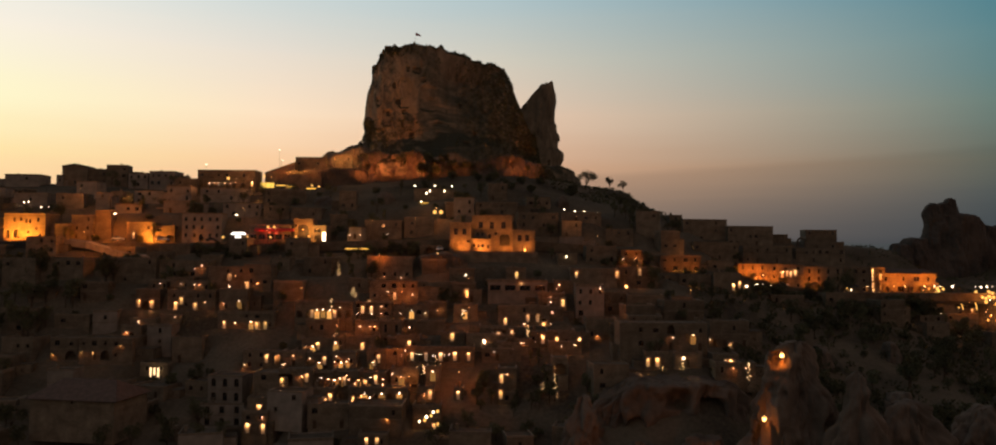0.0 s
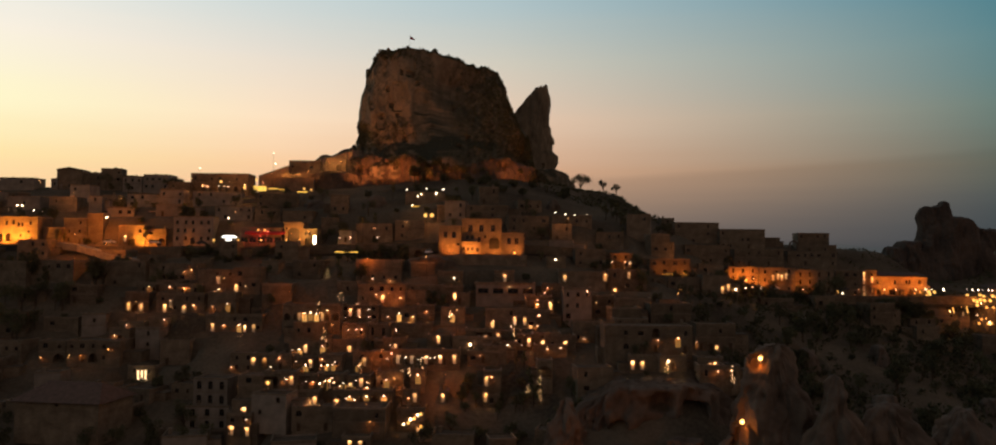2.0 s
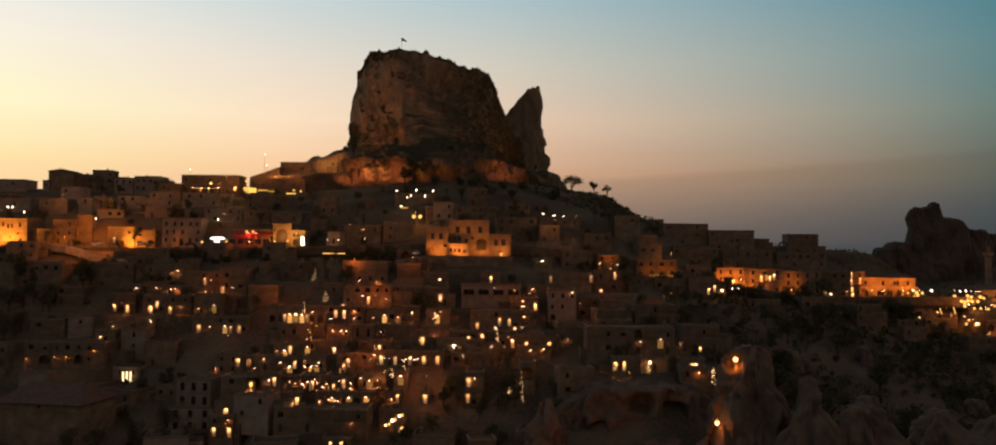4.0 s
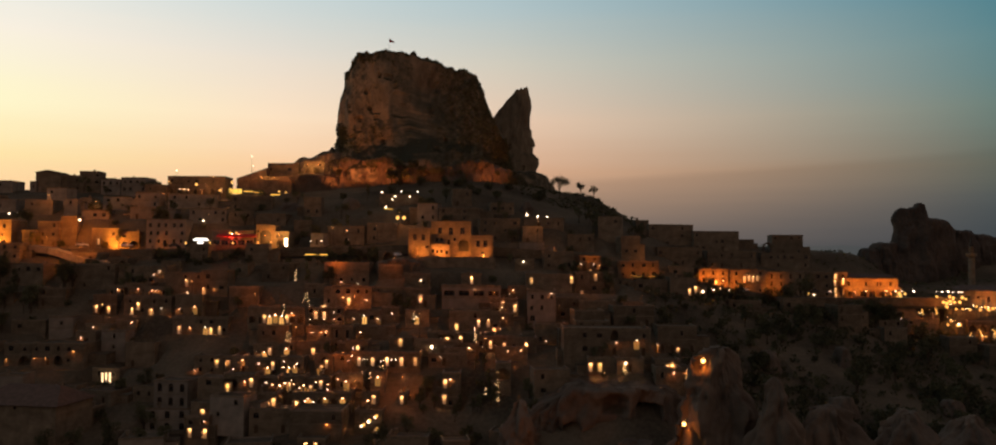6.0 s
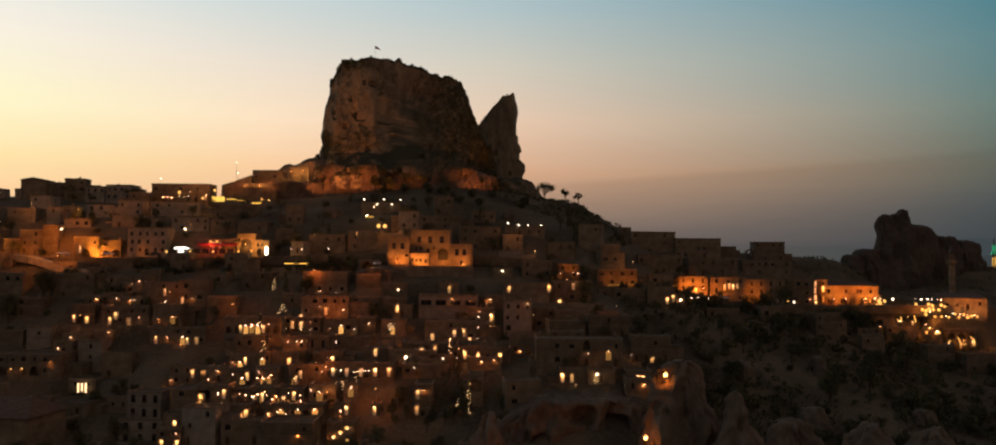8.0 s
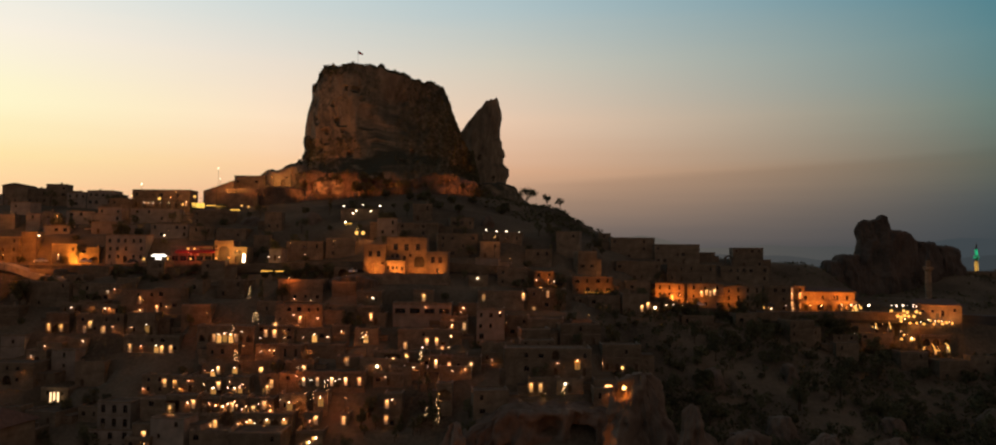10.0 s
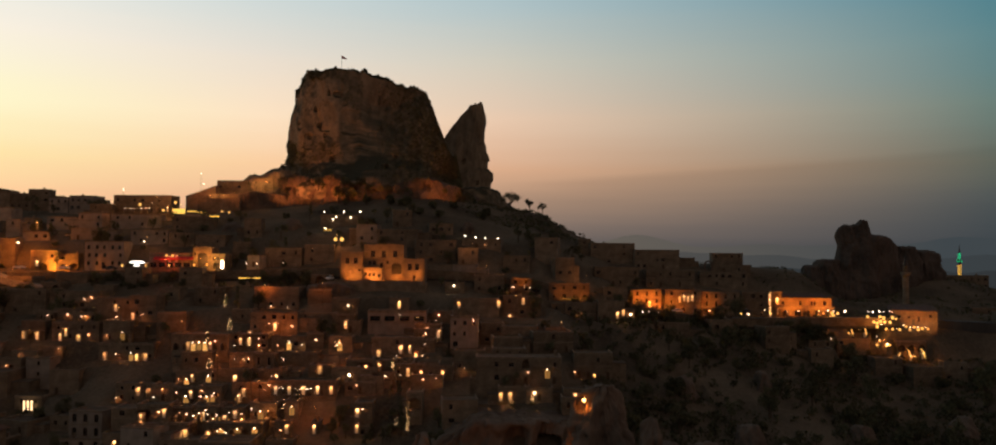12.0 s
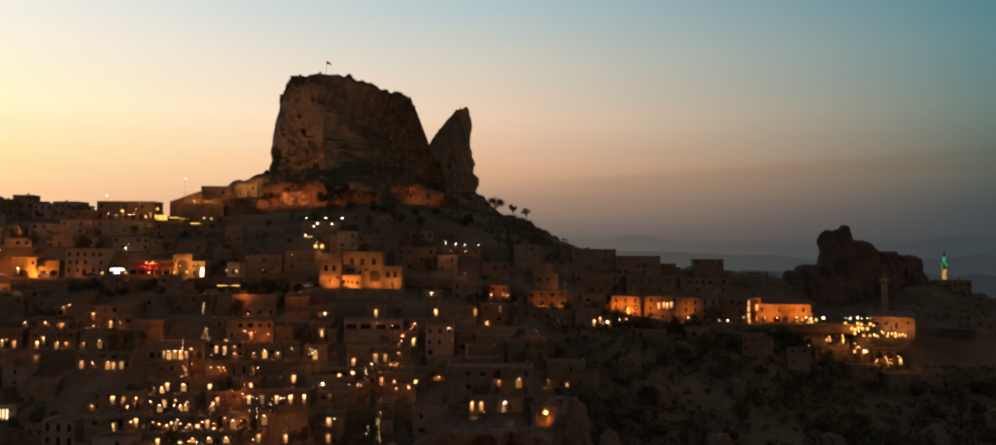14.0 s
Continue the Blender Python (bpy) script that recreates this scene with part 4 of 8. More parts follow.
house(-98.3, 256.0, 39.3, 15.4, 5.7, 'plain', 0)
house(-84.9, 256.0, 38.6, 9.0, 7.3, 'arch', 0)
house(-78.8, 250.0, 33.9, 17.7, 5.0, 'plain', 0)
house(-103.5, 252.0, 32.3, 6.6, 5.5, 'plain', 0)
house(-123.0, 250.0, 31.7, 7.1, 7.2, 'pale', 9)
house(-102.9, 243.0, 25.9, 7.4, 9.3, 'pale', -1)
house(-93.6, 241.0, 24.6, 9.0, 7.3, 'plain', 1)
house(-128.0, 236.0, 25.5, 8.1, 6.6, 'arch', 0)
house(-115.3, 235.0, 25.8, 15.8, 6.5, 'arch', 0)
house(-100.6, 234.5, 19.5, 8.4, 5.3, 'plain', -2)
house(-104.1, 196.0, 15.3, 22.6, 12.4, 'bigroof', -8)
house(-72.4, 213.0, 17.8, 9.5, 7.4, 'tallpale', -6)
house(-72.4, 211.0, 11.9, 11.6, 6.2, 'tallpale', 1)
house(-74.2, 206.0, 8.1, 17.0, 4.8, 'plain', 2)
house(-150.1, 250.0, 31.6, 11.4, 7.9, 'plain', -1)
house(-143.1, 238.0, 23.9, 10.0, 7.5, 'plain', -6)
house(-147.5, 270.0, 48.4, 14.2, 6.6, 'plain', -4)
house(-123.4, 268.0, 46.8, 16.9, 8.5, 'plain', -3)
house(-161.4, 268.0, 44.5, 12.2, 10.3, 'plain', -7)
house(-77.3, 260.0, 38.5, 9.6, 1.8, 'plain', 8)
house(-67.1, 234.0, 23.6, 14.5, 5.7, 'plain', 0)
house(-59.1, 211.0, 20.9, 10.5, 5.5, 'plain', 0)
house(-60.4, 206.0, 15.0, 7.5, 5.7, 'plain', 0)
house(-60.6, 203.0, 9.5, 8.5, 6.2, 'plain', -8)
house(-53.1, 244.0, 38.0, 17.8, 4.9, 'arcade', 0)
house(-39.0, 249.0, 37.7, 11.7, 5.0, 'plain', 0)
house(-27.1, 250.0, 37.6, 10.9, 4.3, 'plain', 0)
house(-18.6, 250.5, 37.3, 5.7, 5.5, 'plain', 0)
house(-53.0, 241.0, 33.3, 9.7, 4.5, 'plain', -0)
house(-39.4, 242.0, 33.0, 7.4, 4.2, 'plain', 0)
house(-31.9, 240.0, 29.6, 6.7, 8.0, 'tallwin', -7)
house(-22.3, 243.0, 33.4, 12.9, 4.1, 'plain', 0)
house(-54.0, 239.5, 28.3, 9.2, 4.0, 'plain', 0)
house(-42.1, 238.0, 29.5, 13.8, 3.3, 'plain', 0)
house(-29.5, 236.0, 29.0, 6.1, 4.1, 'plain', -5)
house(-16.1, 224.0, 27.8, 19.5, 4.0, 'arcade', 0)
house(-65.8, 234.0, 25.8, 5.5, 3.1, 'plain', -4)
house(-58.5, 230.0, 24.9, 6.8, 4.4, 'plain', 0)
house(-50.1, 226.0, 25.3, 7.2, 4.1, 'plain', 0)
house(-42.9, 225.0, 25.5, 6.6, 4.7, 'plain', 0)
house(-34.1, 226.0, 25.4, 5.3, 5.3, 'plain', 0)
house(-28.8, 226.0, 25.8, 5.0, 5.3, 'plain', -5)
house(-53.3, 211.0, 22.6, 8.6, 4.6, 'plain', 0)
house(-46.7, 214.0, 21.8, 5.4, 4.4, 'plain', 0)
house(-40.5, 215.0, 22.0, 7.0, 4.4, 'arcade', 0)
house(-33.5, 216.0, 21.9, 7.1, 4.1, 'arcade', 0)
house(-25.0, 217.0, 21.8, 7.4, 4.8, 'arch', 0)
house(-17.4, 217.5, 22.9, 3.8, 4.2, 'plain', 0)
house(-53.8, 203.0, 16.9, 9.5, 6.1, 'pale', -11)
house(-46.5, 209.0, 18.5, 7.9, 4.2, 'plain', 0)
house(-31.3, 211.0, 18.9, 15.8, 3.9, 'arcade', 0)
house(-18.9, 214.0, 19.2, 4.4, 3.3, 'plain', 0)
house(-10.0, 214.0, 19.3, 2.4, 3.1, 'plain', 0)
house(-61.0, 202.0, 12.4, 6.4, 5.5, 'plain', 0)
house(-42.4, 202.0, 13.9, 10.1, 5.9, 'plain', 6)
house(-30.2, 200.0, 13.3, 13.2, 6.9, 'plain', 0)
house(-30.1, 195.5, 10.8, 7.1, 3.4, 'plain', 0)
house(-18.1, 208.0, 12.8, 7.3, 5.7, 'plain', 0)
house(-79.0, 262.0, 46.4, 8.8, 7.0, 'plain', 0)
house(-62.3, 275.0, 49.6, 10.2, 6.5, 'plain', -10)
house(-67.8, 258.0, 42.3, 9.5, 6.0, 'plain', 5)
house(-33.2, 255.0, 42.9, 15.4, 6.0, 'plain', 0)
house(-36.6, 270.0, 49.1, 15.4, 7.2, 'plain', 0)
house(-19.8, 258.0, 42.8, 12.1, 6.0, 'plain', 3)
house(29.2, 250.0, 34.6, 8.9, 13.7, 'pale', 0)
house(38.3, 256.0, 39.1, 7.5, 6.8, 'plain', 4)
house(45.8, 219.0, 32.3, 24.1, 7.5, 'archlit', 0)
house(69.5, 280.0, 43.7, 11.1, 7.3, 'plain', 0)
house(80.4, 278.0, 45.0, 9.5, 7.2, 'plain', 0)
house(46.6, 250.0, 37.4, 11.3, 8.1, 'plain', -6)
house(57.3, 244.0, 37.9, 12.7, 6.5, 'plain', 7)
house(68.9, 236.0, 31.3, 11.7, 7.6, 'plain', 0)
house(8.3, 245.0, 36.3, 15.9, 5.9, 'plain', 0)
house(31.3, 238.0, 33.0, 9.3, 6.1, 'plain', 0)
house(3.0, 215.0, 18.0, 4.9, 9.7, 'plain', 0)
house(17.1, 214.0, 25.9, 4.2, 4.8, 'arch', 0)
house(0.7, 270.0, 46.4, 9.6, 2.6, 'plain', -1)
house(32.5, 268.0, 46.9, 15.7, 6.1, 'plain', 0)
house(48.4, 272.0, 46.8, 13.2, 7.1, 'plain', 0)
house(178.9, 306.0, 27.8, 13.2, 8.5, 'plain', 6)
house(200.7, 304.0, 27.7, 11.5, 7.9, 'arch3', 0)
house(184.4, 313.0, 34.6, 9.5, 3.4, 'plain', 0)
house(254.8, 345.0, 36.1, 12.4, 9.9, 'plain', 4)
house(291.8, 420.0, 43.1, 21.0, 15.0, 'plain', -6)
house(164.0, 300.0, 30.7, 9.7, 5.4, 'plain', 2)
house(104.0, 285.0, 36.5, 11.3, 7.6, 'plain', -9)
house(101.3, 250.0, 15.3, 4.6, 6.1, 'plain', -7)
house(60.5, 208.0, 26.8, 6.8, 3.8, 'plain', 0)
house(64.6, 210.5, 26.5, 7.7, 3.5, 'plain', 0)
house(51.3, 213.5, 28.5, 7.4, 3.5, 'plain', 0)
house(61.3, 213.5, 28.2, 6.8, 3.8, 'plain', 0)
house(44.4, 215.0, 28.2, 8.7, 3.8, 'plain', 0)
house(35.5, 221.0, 29.0, 6.8, 4.4, 'plain', 0)
house(0.2, 225.5, 28.1, 8.8, 3.5, 'plain', 0)
house(3.5, 226.0, 28.4, 6.6, 4.4, 'plain', 0)
house(19.4, 226.5, 29.8, 9.4, 3.8, 'plain', 0)
house(1.9, 229.0, 30.4, 6.3, 4.4, 'plain', 0)
house(6.3, 229.0, 30.4, 7.4, 3.5, 'plain', 0)
house(-4.9, 229.5, 30.5, 7.7, 4.4, 'plain', 0)
house(22.3, 229.5, 31.7, 8.9, 3.8, 'plain', 0)
house(18.5, 230.5, 31.6, 8.0, 4.4, 'plain', 0)
house(-25.7, 231.0, 30.2, 6.7, 3.8, 'plain', 0)
house(12.4, 231.5, 32.1, 7.5, 3.8, 'plain', 0)
house(-12.9, 232.5, 31.8, 6.9, 3.5, 'plain', 0)
house(1.0, 233.0, 32.6, 6.2, 3.8, 'plain', 0)
house(-1.3, 233.0, 32.4, 7.8, 4.4, 'plain', 0)
house(5.7, 234.5, 33.2, 7.2, 3.5, 'plain', 0)
house(-112.2, 244.5, 30.5, 6.2, 4.4, 'plain', 0)
house(16.2, 245.5, 37.8, 8.2, 3.8, 'plain', 0)
house(-9.7, 246.5, 37.9, 7.5, 4.4, 'plain', 0)
house(-110.4, 248.5, 33.4, 8.0, 3.5, 'plain', 0)
house(17.4, 251.5, 40.6, 8.9, 3.8, 'plain', 0)
house(17.2, 254.0, 42.2, 8.7, 3.5, 'plain', 0)
house(-8.2, 255.0, 42.6, 6.4, 3.8, 'plain', 0)
house(-10.9, 257.0, 43.9, 7.6, 4.4, 'plain', 0)
house(21.6, 259.5, 45.7, 6.3, 3.8, 'plain', 0)
house(-98.1, 262.0, 44.3, 8.6, 3.5, 'plain', 0)
house(-111.9, 263.0, 44.6, 7.1, 3.5, 'plain', 0)
house(-104.9, 263.0, 44.7, 8.7, 4.4, 'plain', 0)
house(-11.8, 263.5, 48.4, 8.4, 4.4, 'plain', 0)
house(6.2, 265.5, 49.6, 6.7, 3.5, 'plain', 0)
house(24.5, 279.0, 54.7, 6.9, 3.5, 'plain', 0)

house(-227.0, 189.7, 6.2, 8.3, 4.0, 'plain', 8)
house(-215.8, 194.4, 7.3, 8.1, 4.0, 'plain', -8)
house(-206.2, 192.9, 7.4, 6.8, 4.0, 'pale', -13)
house(-193.1, 190.1, 7.4, 7.9, 4.0, 'plain', 8)
house(-170.4, 190.7, 8.3, 6.7, 4.0, 'plain', 9)
house(-161.3, 190.7, 8.5, 6.7, 4.0, 'plain', -8)
house(-151.0, 194.1, 9.4, 7.3, 4.0, 'plain', 14)
house(-138.7, 193.5, 9.5, 11.5, 4.0, 'plain', -0)
house(-125.0, 194.0, 9.8, 7.7, 4.0, 'plain', -5)
house(-71.6, 194.0, 10.2, 10.2, 4.0, 'pale', 13)
house(-44.1, 190.6, 9.8, 10.6, 4.0, 'pale', 12)
house(-6.3, 194.0, 10.9, 10.2, 4.0, 'plain', -1)
house(5.9, 192.5, 10.8, 6.6, 4.0, 'plain', 10)
house(17.2, 193.3, 12.8, 7.3, 4.0, 'plain', -14)
house(-202.0, 202.0, 9.5, 11.7, 3.6, 'pale', 2)
house(-186.8, 201.8, 10.1, 9.7, 3.6, 'plain', -1)
house(-173.2, 201.3, 10.4, 7.7, 7.0, 'plain', -7)
house(-164.2, 201.7, 10.9, 7.7, 7.0, 'plain', -3)
house(-223.7, 209.0, 11.0, 11.9, 3.6, 'pale', -8)
house(-209.5, 211.4, 12.4, 11.7, 3.6, 'plain', -10)
house(-170.9, 210.8, 13.7, 11.9, 6.6, 'plain', -6)
house(-143.1, 208.2, 13.6, 8.9, 7.0, 'plain', 12)
house(-121.0, 209.9, 14.6, 8.7, 4.2, 'plain', -5)
house(-107.5, 210.0, 14.7, 10.8, 6.6, 'plain', 11)
house(-94.8, 208.8, 14.4, 7.1, 4.2, 'plain', -7)
house(30.0, 208.3, 22.8, 9.5, 7.0, 'plain', 7)
house(-195.3, 218.9, 15.7, 6.9, 4.2, 'plain', -7)
house(-139.5, 219.6, 17.8, 6.9, 6.6, 'plain', 5)
house(-120.1, 219.8, 18.2, 7.0, 7.0, 'pale', 1)
house(-105.1, 219.8, 18.3, 6.8, 3.6, 'plain', 0)
house(-95.2, 217.9, 17.8, 10.2, 3.6, 'plain', -14)
house(-223.3, 225.7, 17.0, 9.3, 3.6, 'plain', 12)
house(-211.9, 227.9, 18.3, 8.9, 6.6, 'plain', -5)
house(-199.0, 228.1, 19.0, 9.5, 7.0, 'plain', 8)
house(-185.5, 225.2, 18.4, 11.6, 3.6, 'plain', 5)
house(-174.1, 226.7, 19.5, 9.9, 4.2, 'plain', -1)
house(-160.6, 223.5, 18.7, 9.6, 4.2, 'plain', -10)
house(-223.5, 235.4, 20.9, 8.6, 7.0, 'plain', -5)
house(-165.7, 235.9, 24.1, 7.9, 4.2, 'plain', 6)
house(-210.3, 244.5, 26.9, 8.3, 6.6, 'plain', 8)
house(-186.0, 242.5, 27.0, 11.6, 3.6, 'plain', 12)
house(-223.9, 251.6, 31.6, 9.1, 3.6, 'plain', -5)
house(-199.5, 251.4, 32.6, 7.4, 6.6, 'pale', 8)
house(-171.6, 253.0, 35.3, 9.7, 6.6, 'plain', -8)
house(-133.3, 249.9, 34.2, 10.7, 3.6, 'plain', 2)
house(-225.8, 261.5, 39.5, 8.0, 7.0, 'plain', 7)
house(-202.5, 260.4, 39.8, 7.6, 6.6, 'pale', -1)
house(-45.4, 260.5, 45.3, 6.7, 4.2, 'plain', -3)
house(-211.4, 267.4, 44.4, 7.3, 4.2, 'plain', -10)
house(-190.3, 267.1, 45.1, 11.8, 7.0, 'plain', -7)
house(-21.5, 269.5, 51.4, 8.2, 4.2, 'plain', 12)
house(-184.0, 276.5, 50.5, 10.7, 7.0, 'plain', -6)
house(122.4, 287.1, 40.4, 8.4, 4.2, 'plain', 9)
house(142.7, 287.1, 35.8, 9.9, 6.6, 'plain', 13)
house(159.0, 286.9, 30.8, 8.3, 3.6, 'plain', 2)
house(183.8, 287.7, 24.6, 9.6, 6.6, 'plain', -4)
house(196.0, 283.7, 21.8, 11.2, 7.0, 'plain', 5)
house(208.1, 287.3, 23.0, 8.0, 6.6, 'plain', -12)
house(221.5, 284.6, 22.4, 7.5, 3.6, 'plain', -5)
house(232.2, 286.7, 23.6, 6.8, 3.6, 'plain', 14)
house(245.9, 287.4, 24.7, 8.4, 3.6, 'plain', -8)
house(28.3, 304.4, 64.0, 7.8, 6.6, 'plain', 8)
house(65.9, 303.1, 59.8, 7.8, 7.0, 'plain', 14)
house(-226.2, 312.5, 64.2, 9.8, 3.6, 'plain', 1)
house(-214.4, 309.3, 62.9, 7.6, 6.6, 'plain', 3)
house(-200.3, 313.4, 65.7, 10.5, 4.2, 'plain', 11)
house(59.1, 312.7, 68.3, 9.3, 6.6, 'plain', -13)
house(-223.8, 321.6, 69.4, 11.0, 3.6, 'pale', -4)
house(-149.6, 320.9, 72.6, 10.4, 3.6, 'pale', 8)
house(-60.9, 321.0, 74.9, 6.9, 7.0, 'plain', 2)
house(16.5, 321.8, 76.5, 9.8, 4.2, 'plain', 10)
house(248.2, 319.5, 42.2, 7.0, 3.6, 'plain', -11)
house(-211.0, 326.5, 72.3, 11.0, 7.0, 'plain', 9)
house(-0.2, 326.8, 79.4, 8.0, 7.0, 'plain', 9)
house(-224.1, 335.4, 75.6, 7.1, 6.6, 'pale', 1)
house(-214.9, 337.1, 76.5, 10.0, 7.0, 'pale', 6)
house(-134.5, 334.2, 77.9, 9.7, 6.6, 'pale', 4)
house(-211.0, 346.5, 80.1, 8.7, 3.6, 'plain', -14)
house(-179.5, 345.4, 80.5, 9.1, 6.6, 'pale', -6)
house(-93.1, 343.8, 81.4, 10.2, 3.6, 'pale', -8)


# ---- houses with a face of their own ----
def volume(root, x, y, z, w, d, h, holes, mat=None, roof="flat", archs=()):
    """One block of a house under root: wall with the given openings (x from its left end, z, width, height), window frames and roof."""
    mat = mat or STONE
    sh = Shape()
    facade(sh, -w / 2, w / 2, -4.0, h, [(a - w / 2 - ww / 2, a - w / 2 + ww / 2, zz, zz + hh) for a, zz, ww, hh in list(holes) + list(archs)])
    for s in (-w / 2, w / 2):
        sh.poly([(s, 0, -4), (s, 0, h), (s, d, h), (s, d, -4)])
    sh.poly([(-w / 2, d, -4), (-w / 2, d, h), (w / 2, d, h), (w / 2, d, -4)])
    wall = put("wall", sh.mesh("wall", mat), root)
    wall.location = (x, y, z)
    for a, zz, ww, hh in holes:
        fr, pn, sl = window_meshes(ww, hh, False)
        o = put("window", fr, root)
        o.location = (x + a - w / 2, y, z + zz)
        put("pane", pn, o)
        put("sill", sl, o)
    for a, zz, ww, hh in archs:
        o = put("archway", arch_fill(ww, hh, TRIM), root, "round-arched cut stone head")
        o.location = (x + a - w / 2, y, z + zz)
    rf = Shape()
    if roof == "flat":
        rf.box(-w / 2 + 0.3, w / 2 - 0.3, 0.3, d, h - 0.5, h - 0.3)
        pp = Shape()
        pp.box(-w / 2 - 0.1, w / 2 + 0.1, -0.1, 0.3, h - 0.2, h + 0.25)
        for s in (-1, 1):
            pp.box(*sorted((s * (w / 2 + 0.1), s * (w / 2 - 0.3))), 0.3, d, h - 0.2, h + 0.25)
        o = put("parapet", pp.mesh("parapet", TRIM), root)
        o.location = (x, y, z)
        mt = ROOF
    elif roof == "rock":
        rf.box(-w / 2, w / 2, 0.004, d, h, h + 0.5)
        mt = CAVE
    else:
        e, r = 0.5, roof
        rf.poly([(-w / 2 - e, -e, h), (w / 2 + e, -e, h), (w / 2 - 2, d / 2, h + r), (-w / 2 + 2, d / 2, h + r)])
        rf.poly([(-w / 2 - e, d + e, h), (-w / 2 + 2, d / 2, h + r), (w / 2 - 2, d / 2, h + r), (w / 2 + e, d + e, h)])
        rf.poly([(-w / 2 - e, -e, h), (-w / 2 + 2, d / 2, h + r), (-w / 2 - e, d + e, h)])
        rf.poly([(w / 2 + e, -e, h), (w / 2 + e, d + e, h), (w / 2 - 2, d / 2, h + r)])
        rf.box(-w / 2 - e, w / 2 + e, -e, d + e, h - 0.15, h - 0.004)
        mt = TILE
    o = put("roof", rf.mesh("roof", mt), root)
    o.location = (x, y, z)


def root_of(x, y, z, label, yaw=0):
    o = new("house")
    o.matrix_basis = pose(x, y, z, 0, 0, yaw)
    return tagged(o, label, "house", "village houses")


# the floodlit mansion above the garden crag
mansion = root_of(-1.5, 284.5, 58.6, "floodlit golden stone mansion with two wings and an arch")
volume(mansion, -11.9, 0, 0, 7.8, 11, 10.2, [(2.3, 6.0, 1.4, 2.2), (5.3, 6.0, 1.4, 2.2), (6.8, 3.2, 1.3, 1.0)], archs=[(2.0, 0.8, 1.7, 2.6), (4.2, 0.8, 1.7, 2.8)])
volume(mansion, -0.6, 3, 0, 14.6, 10, 12.9, [(3.2, 8.4, 1.6, 2.4), (7.2, 8.2, 1.6, 2.6), (11.4, 8.4, 1.6, 2.4), (2.1, 5.6, 1.1, 1.4), (3.8, 5.6, 1.1, 1.4), (6.4, 4.6, 1.1, 1.8), (8.6, 6.0, 0.9, 1.1)], archs=[(11.9, 2.2, 3.8, 4.4)])
volume(mansion, -4.4, 0.4, 0, 7.0, 2.8, 4.4, [(1.0, 1.5, 1.0, 1.4), (2.5, 1.4, 1.0, 1.3), (4.0, 1.4, 1.0, 1.3), (5.9, 1.1, 1.0, 1.3)])
volume(mansion, 10.8, -1, 0, 8.0, 11, 7.8, [(2.5, 3.8, 1.5, 2.4), (5.2, 3.8, 1.5, 2.4), (4.2, 0.2, 1.2, 1.9)])
# dark panel that stands in for the shade inside the open arch
shade_panel = Shape()
shade_panel.box(-1.85, 1.85, 0.5, 0.62, 0, 3.9)
o = put("door", shade_panel.mesh("door", IRON), mansion, "dark panel standing for the shade inside the arch")
o.location = (-0.6 + 11.9 - 7.3, 3, 2.2)
apron = Shape()
apron.box(-17, 15.5, -6.5, -6.0, -5, 0.2)
apron.box(-17, 15.5, -6.0, 3, -5, -0.6)
o = tagged(put("terrace", apron.mesh("terrace", STONE)), "stone terrace wall before the floodlit mansion", "terrace")
o.location = (-1.5, 284.5, 58.6)

# pale cave front hewn into the spur
cave_front = root_of(-75.8, 385.2, 97.6, "pale golden cave house front hewn into the spur")
volume(cave_front, 0, 0, 0, 9.6, 8, 6.3, [(7.6, 4.4, 0.8, 0.9), (1.2, 4.2, 0.7, 1.0)], mat=CAVE, roof="rock", archs=[(2.0, 0.1, 1.8, 3.4), (6.0, 0.1, 2.4, 3.8)])
PLOTS.append((-75.8, 385.2, 97.6, 9.6))
rock("crag", "low dark rock bank before the hewn cave front", -75, 381.6, 86, 13, 3.0, lambda x: np.interp(x, (-88, -80, -72, -62), (95.6, 97.2, 97.3, 96.2)), (1.1, 1.0, 0.9), 2.8, 0.9, (), 160, 36, 84, mat=SHADED)
terrace = Shape()
terrace.box(-103, -84.5, 376.6, 377.2, 86, 94.2)
terrace.box(-103, -84.5, 377.2, 380.4, 86, 93.2)
tagged(put("terrace", terrace.mesh("terrace", STONE)), "dim stone terrace wall under the spur house", "terrace")
rock("crag", "pale rock brow over the hewn cave front", -74.5, 392.6, 96, 11.5, 5.8, lambda x: np.interp(x, (-86, -82.5, -79, -74, -70, -64), (102.6, 105.3, 105.9, 106.9, 108.2, 109.5)), (1.04, 1.0, 1.0, 0.97), 3.2, 0.9, (), 200, 50, 83, mat=CAVE)

